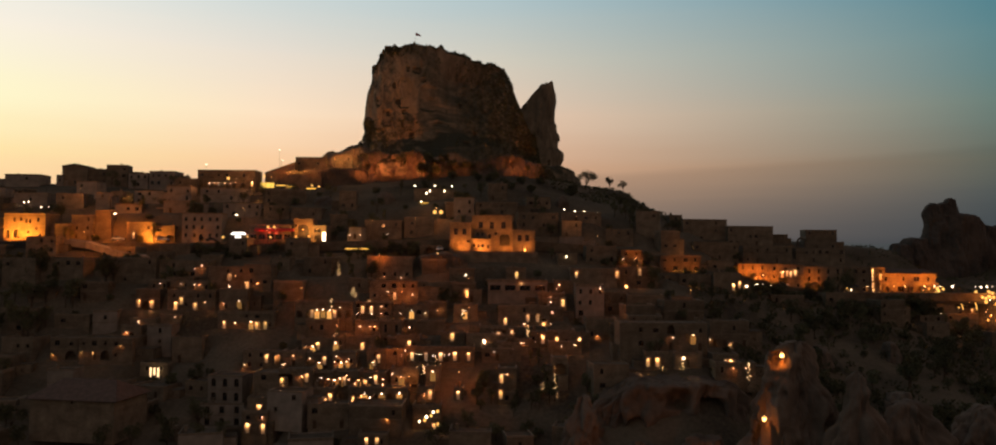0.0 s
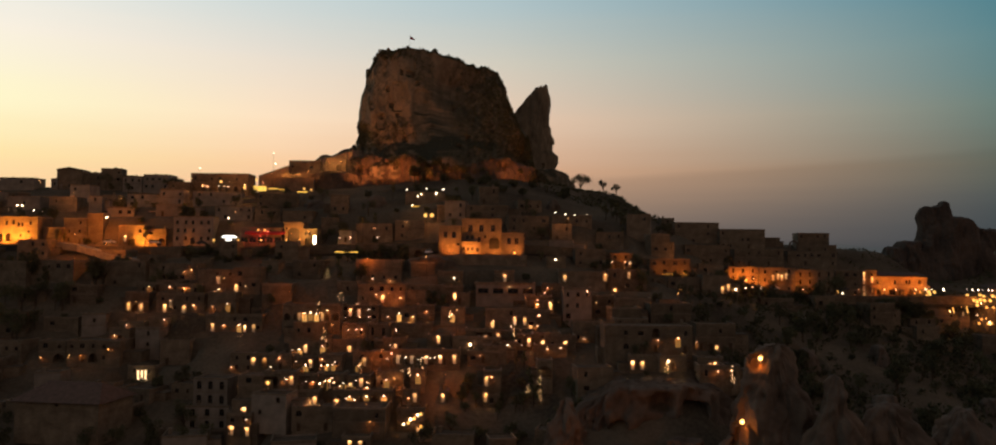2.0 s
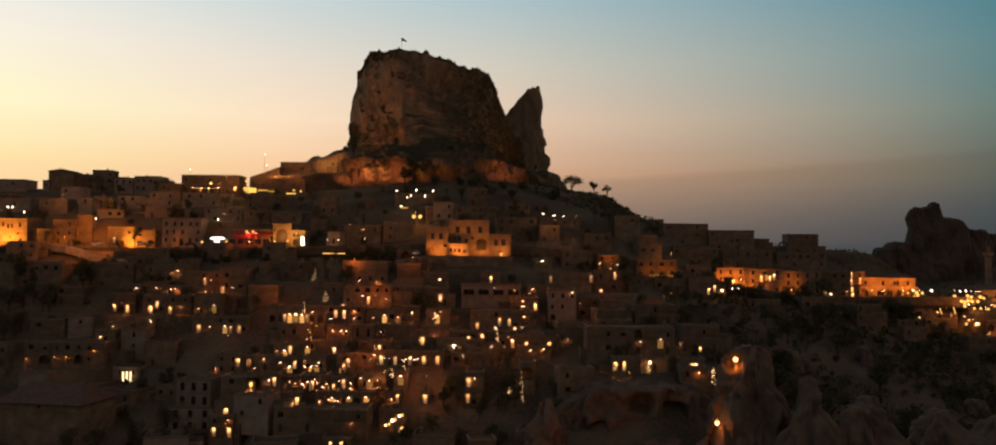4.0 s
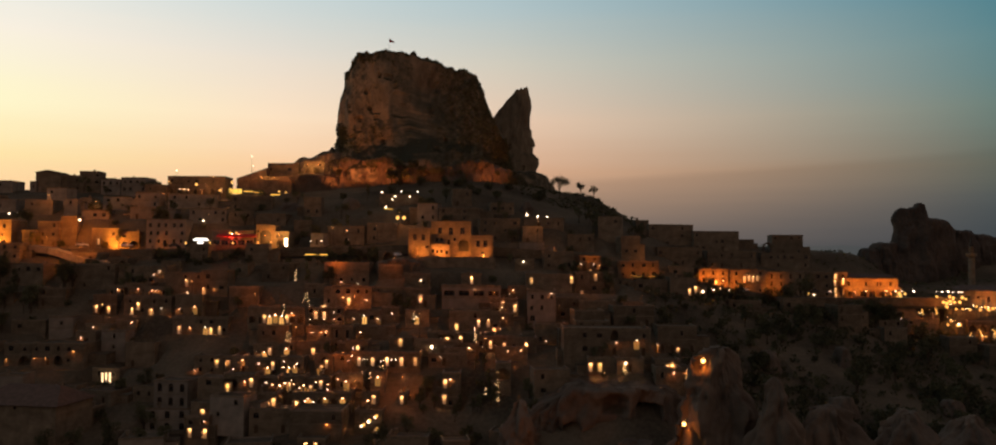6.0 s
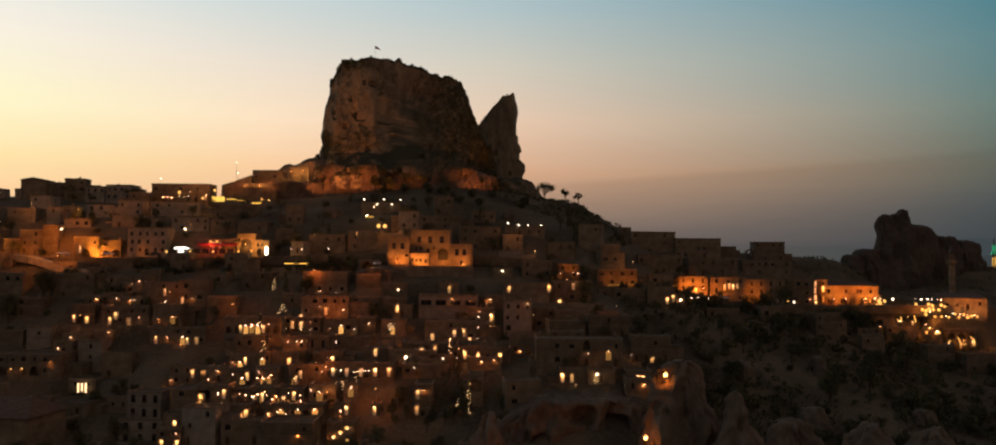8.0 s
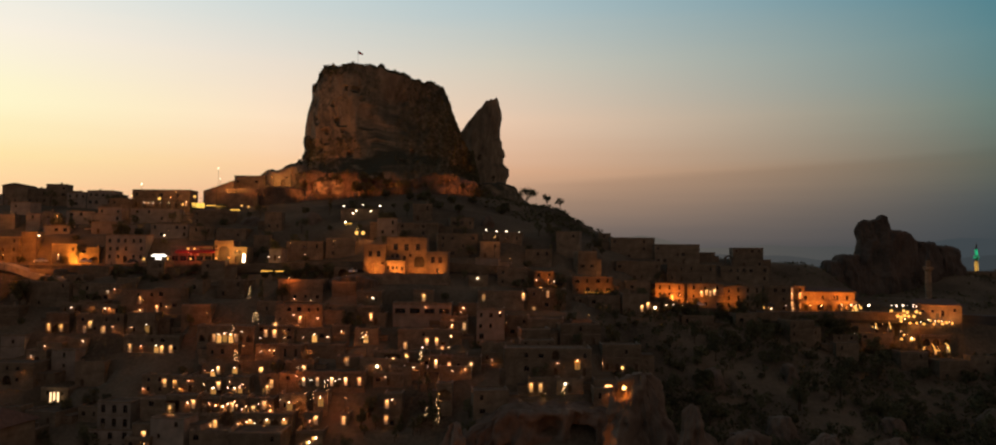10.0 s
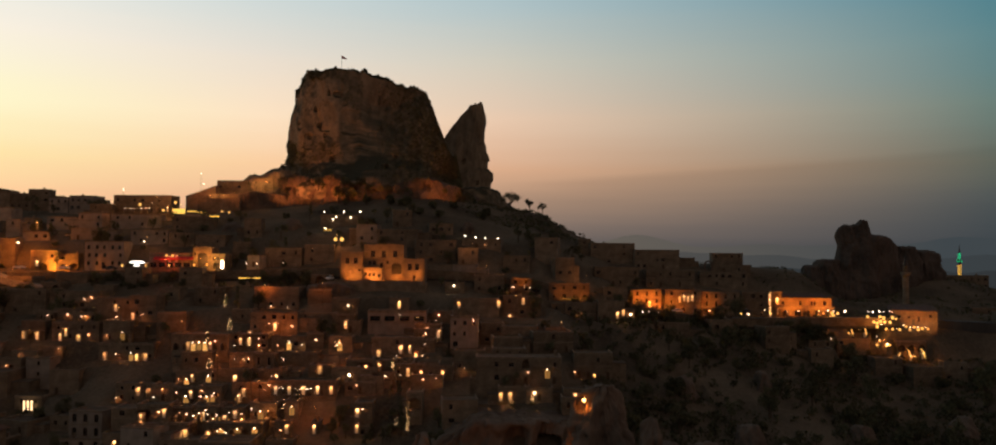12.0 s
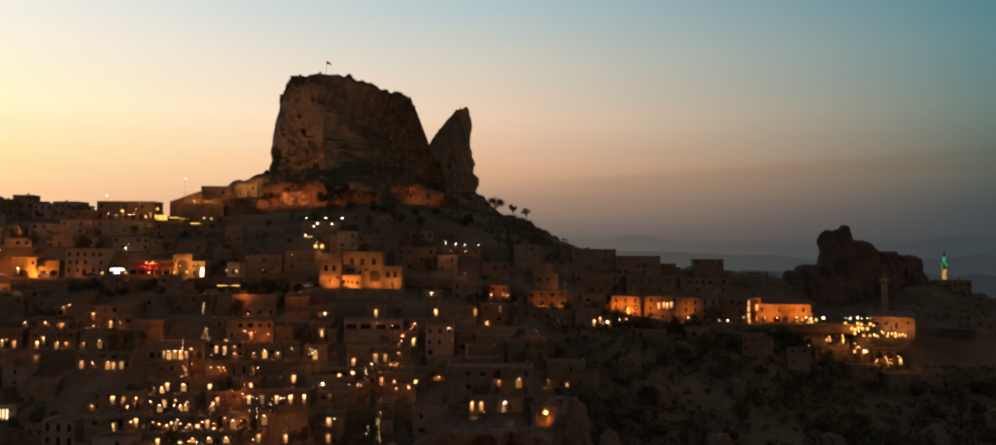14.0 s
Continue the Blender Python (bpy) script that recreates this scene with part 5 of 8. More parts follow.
# the stone flank that climbs from the lane to the spur
flank = tagged(new("flank_wall"), "sloping stone flank wall climbing to the castle spur", "wall")
flank.location = (-98, 382, 0)
for za, zb, ya, yb, mat, kind in ((84, 0, 0, 6, STONE, "wall"), (0, 0.3, -0.15, 6.2, TRIM, "coping")):
    sh = Shape()
    prof = ((-14.6, 95.0), (-10, 96.6), (-5, 98.4), (0, 100.2))
    for (xa, ha), (xb, hb) in zip(prof, prof[1:]):
        la, lb = (za, za) if kind == "wall" else (ha + 0.004, hb + 0.004)
        q = [(xa, la), (xb, lb), (xb, hb + zb), (xa, ha + zb)]
        sh.poly([(x, ya, z) for x, z in q])
        sh.poly([(x, yb, z) for x, z in reversed(q)])
        sh.poly([(xa, ya, ha + zb), (xb, ya, hb + zb), (xb, yb, hb + zb), (xa, yb, ha + zb)])
        if kind == "coping":
            sh.poly([(xa, ya, la), (xa, yb, la), (xb, yb, lb), (xb, ya, lb)])
    for x, h in (prof[0], prof[-1]):
        lo = za if kind == "wall" else h + 0.004
        sh.poly([(x, ya, lo), (x, yb, lo), (x, yb, h + zb), (x, ya, h + zb)])
    put(kind, sh.mesh(kind, mat), flank)

# the orange house at the street's far end
amber_house = root_of(-182.5, 306, 61.4, "bright orange floodlit stone house beside the street")
volume(amber_house, 0, 0, 0, 16, 10, 9.9, [(4.0, 6.8, 0.9, 1.7), (6.6, 7.0, 0.9, 1.8), (8.6, 6.2, 0.9, 1.8), (10.0, 6.2, 0.9, 1.8), (13.2, 6.8, 1.0, 1.7), (12.5, 3.8, 0.9, 1.0), (9.4, 2.4, 0.8, 1.0)], archs=[(1.8, 0.5, 2.0, 3.2), (5.0, 0.5, 2.4, 3.4)])

# the amber house on the street with one tall pointed arch over its opening
arch_house = root_of(-71.2, 300, 61.6, "amber floodlit stone house with one tall arch")
volume(arch_house, -2.4, 0, 0, 7.2, 8, 8.4, [(0.8, 5.6, 0.7, 1.2)], archs=[(3.5, 0.1, 4.4, 6.6)])
volume(arch_house, 4.0, -1.2, 0, 5.6, 8, 5.9, [(1.2, 3.6, 0.9, 1.3), (2.8, 3.6, 0.9, 1.3)], archs=[(2.0, 0.1, 2.0, 2.8)])
# another dark panel, put where the tall arch is only shaded
shade_panel = Shape()
shade_panel.box(-2.1, 2.1, 1.2, 1.3, 0, 6.4)
o = put("door", shade_panel.mesh("door", IRON), arch_house, "dark panel standing for the shade inside the arch")
o.location = (-2.5, 0, 0.1)
PLOTS += [(-74, 300, 61.6, 7.2), (-67, 298.8, 61.6, 5.6)]
# the pale four-storey house beside the street kiosk
row_house = root_of(-114.2, 306, 61.4, "pale rendered four-storey house with rows of small windows", 6)
volume(row_house, 0, 0, 0, 14.6, 10, 10.8, [(1.4 + 2.9 * (i % 5) + 0.3 * (i % 2), 1.6 + 3.1 * (i // 5), 1.0, 1.5) for i in range(15) if i not in (2, 8)], mat=PALE, archs=[(7.2, 0.1, 1.6, 2.6)])
PLOTS.append((-114.2, 306, 61.4, 14.6))

# the mosque below the outcrop
mosque = root_of(205, 311, 41.0, "lamp-lit stone mosque hall with a dark tiled roof", -25)
volume(mosque, 0, 0, 0, 17, 26, 6.2, [(3.5, 1.6, 1.1, 2.4), (7.0, 1.6, 1.1, 2.4), (10.5, 1.6, 1.1, 2.4), (14.6, 3.4, 1.0, 1.5)], roof=1.7)

# the orange hotel on the street: balcony over a glazed ground floor, low pediment
hotel = root_of(165.5, 320, 43.2, "floodlit orange hotel with balcony and lit ground floor")
volume(hotel, 0, 1.6, 0, 23.5, 9, 8.2, [(3.5, 5.0, 1.1, 1.7), (10.5, 5.0, 1.1, 1.7), (15.2, 5.0, 0.8, 1.7), (16.4, 5.0, 0.8, 1.7), (20.5, 5.0, 1.1, 1.7), (9.5, 0.4, 2.6, 2.4)], roof=1.6, archs=[(3.2, 0.3, 3.2, 2.9), (13.0, 0.3, 2.6, 2.8), (16.6, 0.3, 2.6, 2.8), (20.4, 0.3, 2.6, 2.8)])
bal = Shape()
bal.box(-11.9, 11.9, -0.2, 1.59, 3.6, 3.85)
bal.box(-11.9, 11.9, -0.2, -0.05, 3.85, 4.6)
put("balcony", bal.mesh("balcony", TRIM), hotel)
for k in (-11.6, -6.2, 0.5, 6.2, 11.6):
    post = Shape()
    post.box(k - 0.2, k + 0.2, -0.15, 0.2, -3, 3.6)
    put("post", post.mesh("post", TRIM), hotel)

PLOTS += [(-182.5, 306, 61.4, 16), (165.5, 320, 43.2, 24), (200, 309, 41.2, 12)]


def build_ground():
    far = [700, 1000, 1500, 2200, 3200, 4600]
    xs = np.array([-v for v in reversed(far)] + [-520, -440, -380] + list(np.arange(-330, 360, 2.0)) + [380, 440, 520] + far)
    ys = np.array([-4600, -2000, -800, -300, -100, 0, 60, 100] + list(np.arange(130, 350, 2.0)) + list(np.arange(350, 520, 4.0)) + [540, 570, 610, 660] + far)
    X, Y = np.meshgrid(xs, ys)
    near = np.clip(1 - np.abs(Y - 320) / 420, 0, 1) * np.clip(1 - np.abs(X) / 460, 0, 1)
    Z = hill(X, Y) + near * (1.1 * fbm(X * 0.06, Y * 0.06, X * 0, 3, 4) - 0.5)
    Z = level(X, Y, Z)
    n, m = len(xs), len(ys)
    v = np.stack([X, Y, Z], -1).reshape(-1, 3)
    f = [(j * n + i, j * n + i + 1, (j + 1) * n + i + 1, (j + 1) * n + i) for j in range(m - 1) for i in range(n - 1)]
    tagged(put("ground", mesh_of("ground", v, f, SOIL, True)), "dry grassy hillside and valley soil at dusk", "ground", kind="structure")


build_ground()


# ---- lanterns ----
LANTERN = {}
LIT = [(61.5, 273.0)] + [(x, 288.0) for x in range(58, 76, 3)] + [(x, 284.0) for x in range(-17, 17, 3)] + [(x, 306.0) for x in range(90, 106, 3)] + [(x, 318.0) for x in range(105, 182, 3)]
# radius of the globe, its glow, radius of the light opening under the hood, its glow
LAMPKIND = {"s": (0.11, WARM, 0.16, DOWN[0]), "b": (0.15, WARM, 0.17, DOWN[1]), "B": (0.32, WARM, 0.2, DOWN[2]), "w": (0.24, WHITE, 0.15, DOWNWHITE), "d": (0.09, SODIUM, 0.12, DOWN[0])}


def lantern_meshes(kind, post):
    key = (kind, post)
    if key not in LANTERN:
        r, mat, dr, dmat = LAMPKIND[kind]
        body, globe, disc = Shape(), Shape(), Shape()
        globe.ball((0, -0.42, 0), r, 1.2)
        body.tube((0, -0.42, r * 1.15), (0, -0.42, r * 1.15 + 0.14), max(r, dr) * 1.35, r * 0.5, 8)
        ring = [(dr * math.cos(-k * math.tau / 8), -0.42 + dr * math.sin(-k * math.tau / 8), r * 1.13) for k in range(8)]
        disc.poly(ring)
        if post:
            body.tube((0, -0.42, -2.7 - r), (0, -0.42, -r * 1.2), 0.07, 0.05)
            body.tube((0, -0.42, -2.9), (0, -0.42, -2.5), 0.16, 0.12)
        else:
            body.tube((0, -0.02, r + 0.2), (0, -0.42, r + 0.25), 0.03, 0.03, 5)
            body.box(-0.09, 0.09, -0.03, 0.0, 0.0, r + 0.4)
        LANTERN[key] = body.mesh("lantern", IRON), globe.mesh("globe", mat, True), disc.mesh("light_opening", dmat)
    return LANTERN[key]


PORCHES = []


def porch(x, y, z):
    """A shallow stone doorway: jambs and lintel stand out from the wall, a dark door leaf, a lamp under the lintel."""
    if not PORCHES:
        st, lf, dk, gl = Shape(), Shape(), Shape(), Shape()
        prof = [(-0.85, -2.3), (-0.62, -2.3), (-0.62, 0.1), (0.62, 0.1), (0.62, -2.3), (0.85, -2.3), (0.85, 0.4), (-0.85, 0.4)]
        n = len(prof)
        for yy in (-0.6, -0.004):
            st.poly([(a, yy, b) for a, b in prof[0:3] + prof[7:8]])
            st.poly([prof[2][:1] + (yy,) + prof[2][1:], (0.62, yy, 0.1), (0.85, yy, 0.4), (-0.85, yy, 0.4)])
            st.poly([(a, yy, b) for a, b in prof[3:7]])
        for (a, b), (e, f) in zip(prof, prof[1:] + prof[:1]):
            st.poly([(a, -0.6, b), (e, -0.6, f), (e, -0.004, f), (a, -0.004, b)])
        lf.box(-0.42, 0.42, -0.06, -0.01, -2.3, -0.02)
        ring = [(0.2 * math.cos(-k * math.tau / 8), -0.33 + 0.2 * math.sin(-k * math.tau / 8), 0.06) for k in range(8)]
        dk.poly(ring)
        gl.tube((0, -0.33, 0.065), (0, -0.33, 0.095), 0.24, 0.24, 8)
        PORCHES.extend((st.mesh("porch", TRIM), lf.mesh("door_leaf", CLOTH), dk.mesh("ceiling_light", PORCH), gl.mesh("lamp_rim", IRON, True)))
    o = tagged(put("porch", PORCHES[0]), "shallow stone doorway porch lit by a warm lamp", "porch", "lit doorways")
    o.location = (x, y, z)
    put("door_leaf", PORCHES[1], o, "pale curtained door leaf")
    put("ceiling_light", PORCHES[2], o, "warm lamp under the lintel")
    put("lamp_rim", PORCHES[3], o)


def wall_lantern(x, y, z, kind):
    LIT.append((x, y))
    if kind == "b":
        return porch(x, y, z)
    b, g, d = lantern_meshes("b" if kind == "N" else kind, False)
    o = tagged(put("wall_lantern", b), "iron wall lantern with a warm glowing globe", "lantern", "wall lanterns")
    o.location = (x, y, z)
    put("globe", g, o, "warm glowing glass globe")
    put("light_opening", d, o)
    if kind == "N":
        glazed_door(x, y, z)


def post_lantern(x, y, z, kind):
    LIT.append((x, y))
    foot = height(x, y)
    if abs(y - road_line(x)) < 5:
        foot = ROAD[min(ROAD, key=lambda k: abs(k - x))]
    b, g, d = lantern_meshes("b" if kind == "N" else kind, True)
    o = tagged(put("garden_lantern", b), "iron garden lantern on a post, lit warm", "lantern", "garden lanterns")
    o.location = (x, y + 0.45, foot + 2.6)
    put("globe", g, o, "warm glowing glass globe")
    put("light_opening", d, o)


GLAZED = []


def glazed_door(x, y, z):
    """A pair of glazed doors in an arched frame, lit from the room behind."""
    if not GLAZED:
        fr, pn = Shape(), Shape()
        w, h = 1.5, 2.2
        for k in (-w / 2, 0, w / 2):
            fr.box(k - 0.05, k + 0.05, -0.10, -0.012, 0, h)
        for k in (0.02, 0.75, 1.5, h):
            fr.box(-w / 2 - 0.05, w / 2 + 0.05, -0.09, -0.012, k - 0.04, k + 0.04)
        fr.box(-w / 2 - 0.25, -w / 2 - 0.05, -0.14, -0.012, 0, h + 0.2)
        fr.box(w / 2 + 0.05, w / 2 + 0.25, -0.14, -0.012, 0, h + 0.2)
        fr.box(-w / 2 - 0.25, w / 2 + 0.25, -0.14, -0.012, h + 0.05, h + 0.3)
        pn.poly([(-w / 2, -0.03, 0), (w / 2, -0.03, 0), (w / 2, -0.03, h), (-w / 2, -0.03, h)])
        GLAZED.extend((fr.mesh("glazed_door", TRIM), pn.mesh("lit_glass", LITPANE)))
    o = tagged(put("glazed_door", GLAZED[0]), "pair of glazed doors glowing with room light", "door", "lit doors")
    o.location = (x, y, z - 2.6)
    put("lit_glass", GLAZED[1], o, "curtained glass glowing warm")


for p in ((-199.5, 334.0, 77.3, 'w'), (-197.5, 334.0, 77.3, 'w'), (-110.6, 356.0, 88.6, 'b'), (-117.5, 356.0, 90.1, 's'), (-106.5, 324.0, 72.4, 'w'), (-86.2, 300.0, 66.7, 'b'), (-83.6, 300.0, 66.7, 'b'), (-129.6, 356.0, 87.9, 's'),):
    wall_lantern(*p)
for p in ((-127.5, 356.0, 87.7, 's'), (-125.4, 356.0, 87.5, 's'), (-122.5, 356.0, 87.8, 's'), (-120.1, 356.0, 87.7, 's'), (-118.2, 356.0, 87.9, 's'), (-134.3, 356.0, 87.6, 's'), (-140.8, 307.0, 64.5, 'b'), (-73.9, 302.0, 68.9, 's'),):
    wall_lantern(*p)
for p in ((-29.8, 330.0, 82.4, 'w'), (-28.4, 330.0, 83.5, 'w'), (-22.3, 330.0, 83.4, 'w'), (26.6, 268.0, 52.1, 'b'), (40.2, 268.0, 52.5, 'b'), (48.8, 272.0, 53.3, 'b'), (44.1, 272.0, 47.6, 'b'), (32.2, 250.0, 47.6, 's'),):
    wall_lantern(*p)
for p in ((7.7, 258.0, 48.5, 's'), (-38.4, 270.0, 50.0, 's'), (-32.7, 270.0, 49.5, 's'), (-34.8, 255.0, 45.6, 's'), (-32.8, 255.0, 45.4, 'b'), (-27.1, 255.0, 44.8, 's'), (-40.9, 255.0, 42.8, 'b'), (45.5, 288.0, 56.4, 's'),):
    wall_lantern(*p)
for p in ((50.0, 288.0, 56.5, 's'), (51.8, 288.0, 56.1, 's'), (82.5, 278.0, 48.2, 'b'), (84.6, 278.0, 49.1, 'b'), (99.3, 306.0, 50.4, 'b'), (102.1, 306.0, 50.4, 's'), (113.6, 317.0, 51.6, 'b'),):
    wall_lantern(*p)
for p in ((115.5, 317.0, 52.1, 'b'), (117.0, 317.0, 51.7, 'b'), (118.7, 317.0, 52.2, 'b'), (142.9, 321.5, 44.4, 'B'), (149.4, 321.5, 45.9, 's'), (151.7, 321.5, 52.9, 'b'), (151.6, 321.5, 50.4, 'b'), (151.7, 321.5, 47.4, 'b'),):
    wall_lantern(*p)
for p in ((151.9, 321.5, 44.9, 'b'), (154.9, 321.5, 50.9, 'b'), (154.8, 321.5, 46.9, 'b'), (59.7, 282.0, 46.5, 's'), (60.6, 282.0, 46.5, 's'), (61.7, 282.0, 46.5, 's'), (63.0, 282.0, 46.5, 's'), (67.7, 280.0, 47.5, 's'),):
    wall_lantern(*p)
for p in ((69.1, 280.0, 47.6, 's'), (126.1, 319.0, 45.8, 's'), (-102.2, 269.0, 52.0, 's'), (-99.9, 269.0, 52.9, 's'), (-88.6, 263.0, 50.6, 'b'), (-88.3, 263.0, 46.4, 's'), (-82.3, 262.0, 47.9, 'b'), (-79.0, 262.0, 47.5, 's'),):
    wall_lantern(*p)
for p in ((-115.5, 257.0, 42.0, 'b'), (-111.4, 257.0, 41.7, 'b'), (-103.3, 256.0, 41.6, 'b'), (-101.4, 256.0, 43.1, 'b'), (-97.1, 256.0, 41.3, 'b'), (-93.9, 256.0, 41.5, 's'), (-87.9, 256.0, 41.2, 's'), (-82.9, 256.0, 42.1, 'N'),):
    wall_lantern(*p)
for p in ((-85.5, 250.0, 36.2, 'b'), (-81.9, 250.0, 35.8, 's'), (-77.1, 250.0, 36.1, 'N'), (-75.4, 250.0, 35.8, 'b'), (-72.6, 250.0, 36.0, 'b'), (-101.4, 252.0, 37.2, 's'), (-131.2, 236.0, 27.1, 'd'), (-122.1, 235.0, 27.9, 'd'),):
    wall_lantern(*p)
for p in ((-118.8, 235.0, 28.0, 'd'), (-110.6, 235.0, 29.9, 'd'), (-67.5, 234.0, 28.0, 'b'), (-64.2, 234.0, 27.7, 'b'), (-73.8, 234.0, 25.1, 's'), (-61.2, 230.0, 26.0, 's'), (-56.0, 211.0, 25.0, 'b'), (-55.9, 211.0, 23.4, 'b'),):
    wall_lantern(*p)
for p in ((-61.0, 206.0, 19.0, 'b'), (-59.0, 202.0, 16.8, 's'), (-62.7, 202.0, 15.0, 'b'), (-58.8, 202.0, 14.8, 'b'),):
    wall_lantern(*p)
for p in ((-42.0, 249.0, 41.4, 'b'), (-39.3, 249.0, 41.3, 'b'), (-36.2, 249.0, 41.3, 's'), (-36.1, 249.0, 39.1, 's'), (-30.3, 250.0, 39.1, 's'), (-26.8, 250.0, 40.1, 'N'),):
    wall_lantern(*p)
for p in ((-22.6, 250.0, 39.3, 's'), (-18.2, 250.5, 40.8, 's'), (-56.7, 244.0, 40.4, 'b'), (-55.1, 244.0, 40.4, 'N'), (-53.3, 244.0, 40.6, 'N'), (-51.4, 244.0, 40.4, 'N'), (-49.7, 244.0, 40.4, 'b'), (-48.1, 244.0, 41.2, 's'),):
    wall_lantern(*p)
for p in ((-41.3, 242.0, 35.7, 's'), (-38.7, 242.0, 35.8, 's'), (-37.1, 242.0, 35.8, 's'), (-26.7, 243.0, 35.6, 's'), (-48.0, 238.0, 31.1, 'N'), (-40.0, 238.0, 31.1, 'b'), (-53.6, 239.5, 31.1, 'b'), (-55.2, 239.5, 29.9, 'N'),):
    wall_lantern(*p)
for p in ((-57.5, 239.5, 29.8, 's'), (-58.6, 230.0, 28.5, 's'), (-52.8, 226.0, 28.2, 's'), (-50.1, 226.0, 27.1, 'N'),):
    wall_lantern(*p)
for p in ((-48.7, 226.0, 28.7, 'b'), (-45.1, 225.0, 29.0, 's'), (-45.5, 225.0, 27.3, 's'), (-43.7, 225.0, 27.3, 'N'), (-42.2, 225.0, 27.5, 'N'), (-41.5, 225.0, 28.3, 's'), (-35.2, 226.0, 27.2, 'N'), (-34.5, 226.0, 27.8, 'b'),):
    wall_lantern(*p)
for p in ((-33.4, 226.0, 29.3, 'b'), (-23.7, 224.0, 30.4, 'b'), (-19.8, 224.0, 30.4, 'b'), (-15.7, 224.0, 30.4, 'b'), (-11.7, 224.0, 30.5, 'b'), (-7.8, 224.0, 30.5, 'b'), (-25.6, 224.0, 30.9, 's'), (-28.2, 217.0, 25.5, 's'),):
    wall_lantern(*p)
for p in ((-17.3, 217.5, 26.1, 'N'), (-25.8, 217.0, 24.8, 'N'), (-23.6, 217.0, 24.9, 'd'), (-56.5, 211.0, 24.9, 'b'), (-51.5, 211.0, 25.5, 's'), (-50.1, 211.0, 26.3, 'b'), (-48.3, 214.0, 24.2, 'b'),):
    wall_lantern(*p)
for p in ((-46.9, 214.0, 24.8, 's'), (-45.1, 214.0, 24.4, 's'), (-43.5, 215.0, 23.9, 'N'), (-42.1, 215.0, 24.6, 'N'), (-41.0, 215.0, 24.8, 'b'), (-39.6, 215.0, 24.3, 's'), (-40.3, 215.0, 25.4, 's'), (-38.1, 215.0, 23.2, 's'),):
    wall_lantern(*p)
for p in ((-37.1, 215.0, 24.0, 'N'), (-35.4, 216.0, 23.8, 'b'), (-34.7, 216.0, 23.1, 'N'), (-32.6, 216.0, 25.1, 'b'), (-30.7, 216.0, 24.2, 's'), (-30.7, 216.0, 22.8, 's'), (-49.9, 209.0, 21.5, 's'), (-44.7, 209.0, 20.3, 'b'),):
    wall_lantern(*p)
for p in ((-43.4, 209.0, 21.4, 'b'), (-38.1, 211.0, 20.3, 'b'), (-34.7, 211.0, 21.2, 'N'), (-35.6, 211.0, 20.6, 's'), (-33.3, 211.0, 20.3, 's'), (-30.2, 211.0, 21.3, 'N'), (-25.6, 211.0, 21.4, 'N'), (-17.7, 214.0, 21.6, 'b'),):
    wall_lantern(*p)
for p in ((-19.3, 214.0, 20.4, 's'), (-10.2, 214.0, 21.6, 'b'), (1.4, 215.0, 25.9, 'b'), (1.2, 215.0, 21.6, 'b'), (-16.3, 208.0, 17.2, 'B'), (-18.1, 208.0, 16.0, 'B'), (-19.9, 208.0, 14.8, 'B'), (-16.1, 208.0, 14.1, 'b'),):
    wall_lantern(*p)
for p in ((-27.3, 200.0, 16.9, 'd'), (-31.6, 195.5, 13.3, 'b'), (-29.0, 195.5, 13.3, 'b'), (2.6, 245.0, 38.2, 'b'),):
    wall_lantern(*p)
for p in ((9.5, 245.0, 39.6, 'b'), (12.5, 245.0, 39.6, 'b'), (14.3, 245.0, 37.1, 'b'), (16.4, 245.0, 36.9, 's'), (8.3, 245.0, 36.8, 's'), (29.9, 238.0, 34.0, 's'),):
    wall_lantern(*p)
for p in ((53.9, 219.0, 36.6, 'N'), (48.3, 219.0, 35.9, 's'), (63.1, 236.0, 33.5, 's'), (69.1, 236.0, 32.6, 'b'), (2.9, 215.0, 26.0, 's'), (15.7, 214.0, 28.0, 'd'), (180.2, 313.0, 38.0, 'b'),):
    wall_lantern(*p)
for p in ((181.4, 313.0, 38.0, 's'), (186.6, 313.0, 38.0, 'b'), (195.7, 304.0, 30.4, 's'), (200.4, 304.0, 30.4, 'b'), (204.8, 304.0, 31.3, 'b'), (123.6, 352.0, 63.3, 'w'), (61.7, 208.0, 29.3, 's'), (65.8, 210.5, 29.0, 's'),):
    wall_lantern(*p)
for p in ((50.0, 213.5, 31.0, 'B'), (61.2, 213.5, 30.7, 'b'), (62.5, 213.5, 30.7, 'b'), (43.4, 215.0, 30.7, 'b'), (40.8, 215.0, 30.7, 'b'), (34.2, 221.0, 31.5, 'b'), (-0.7, 225.5, 30.6, 's'), (4.1, 226.0, 30.9, 'b'),):
    wall_lantern(*p)
for p in ((18.4, 226.5, 32.3, 's'), (22.1, 226.5, 32.7, 's'), (1.6, 229.0, 32.9, 'b'), (7.1, 229.0, 32.9, 's'), (-3.6, 229.5, 33.0, 'B'), (23.8, 229.5, 34.2, 'b'), (17.4, 230.5, 34.1, 'b'), (-25.4, 231.0, 32.7, 'b'),):
    wall_lantern(*p)
for p in ((13.4, 231.5, 34.6, 'b'), (-13.8, 232.5, 34.3, 's'), (0.6, 233.0, 35.1, 'b'), (-1.7, 233.0, 34.9, 's'), (-13.0, 232.5, 34.9, 'b'), (4.2, 234.5, 35.7, 'b'), (-113.5, 244.5, 33.0, 's'), (16.9, 245.5, 40.3, 's'),):
    wall_lantern(*p)
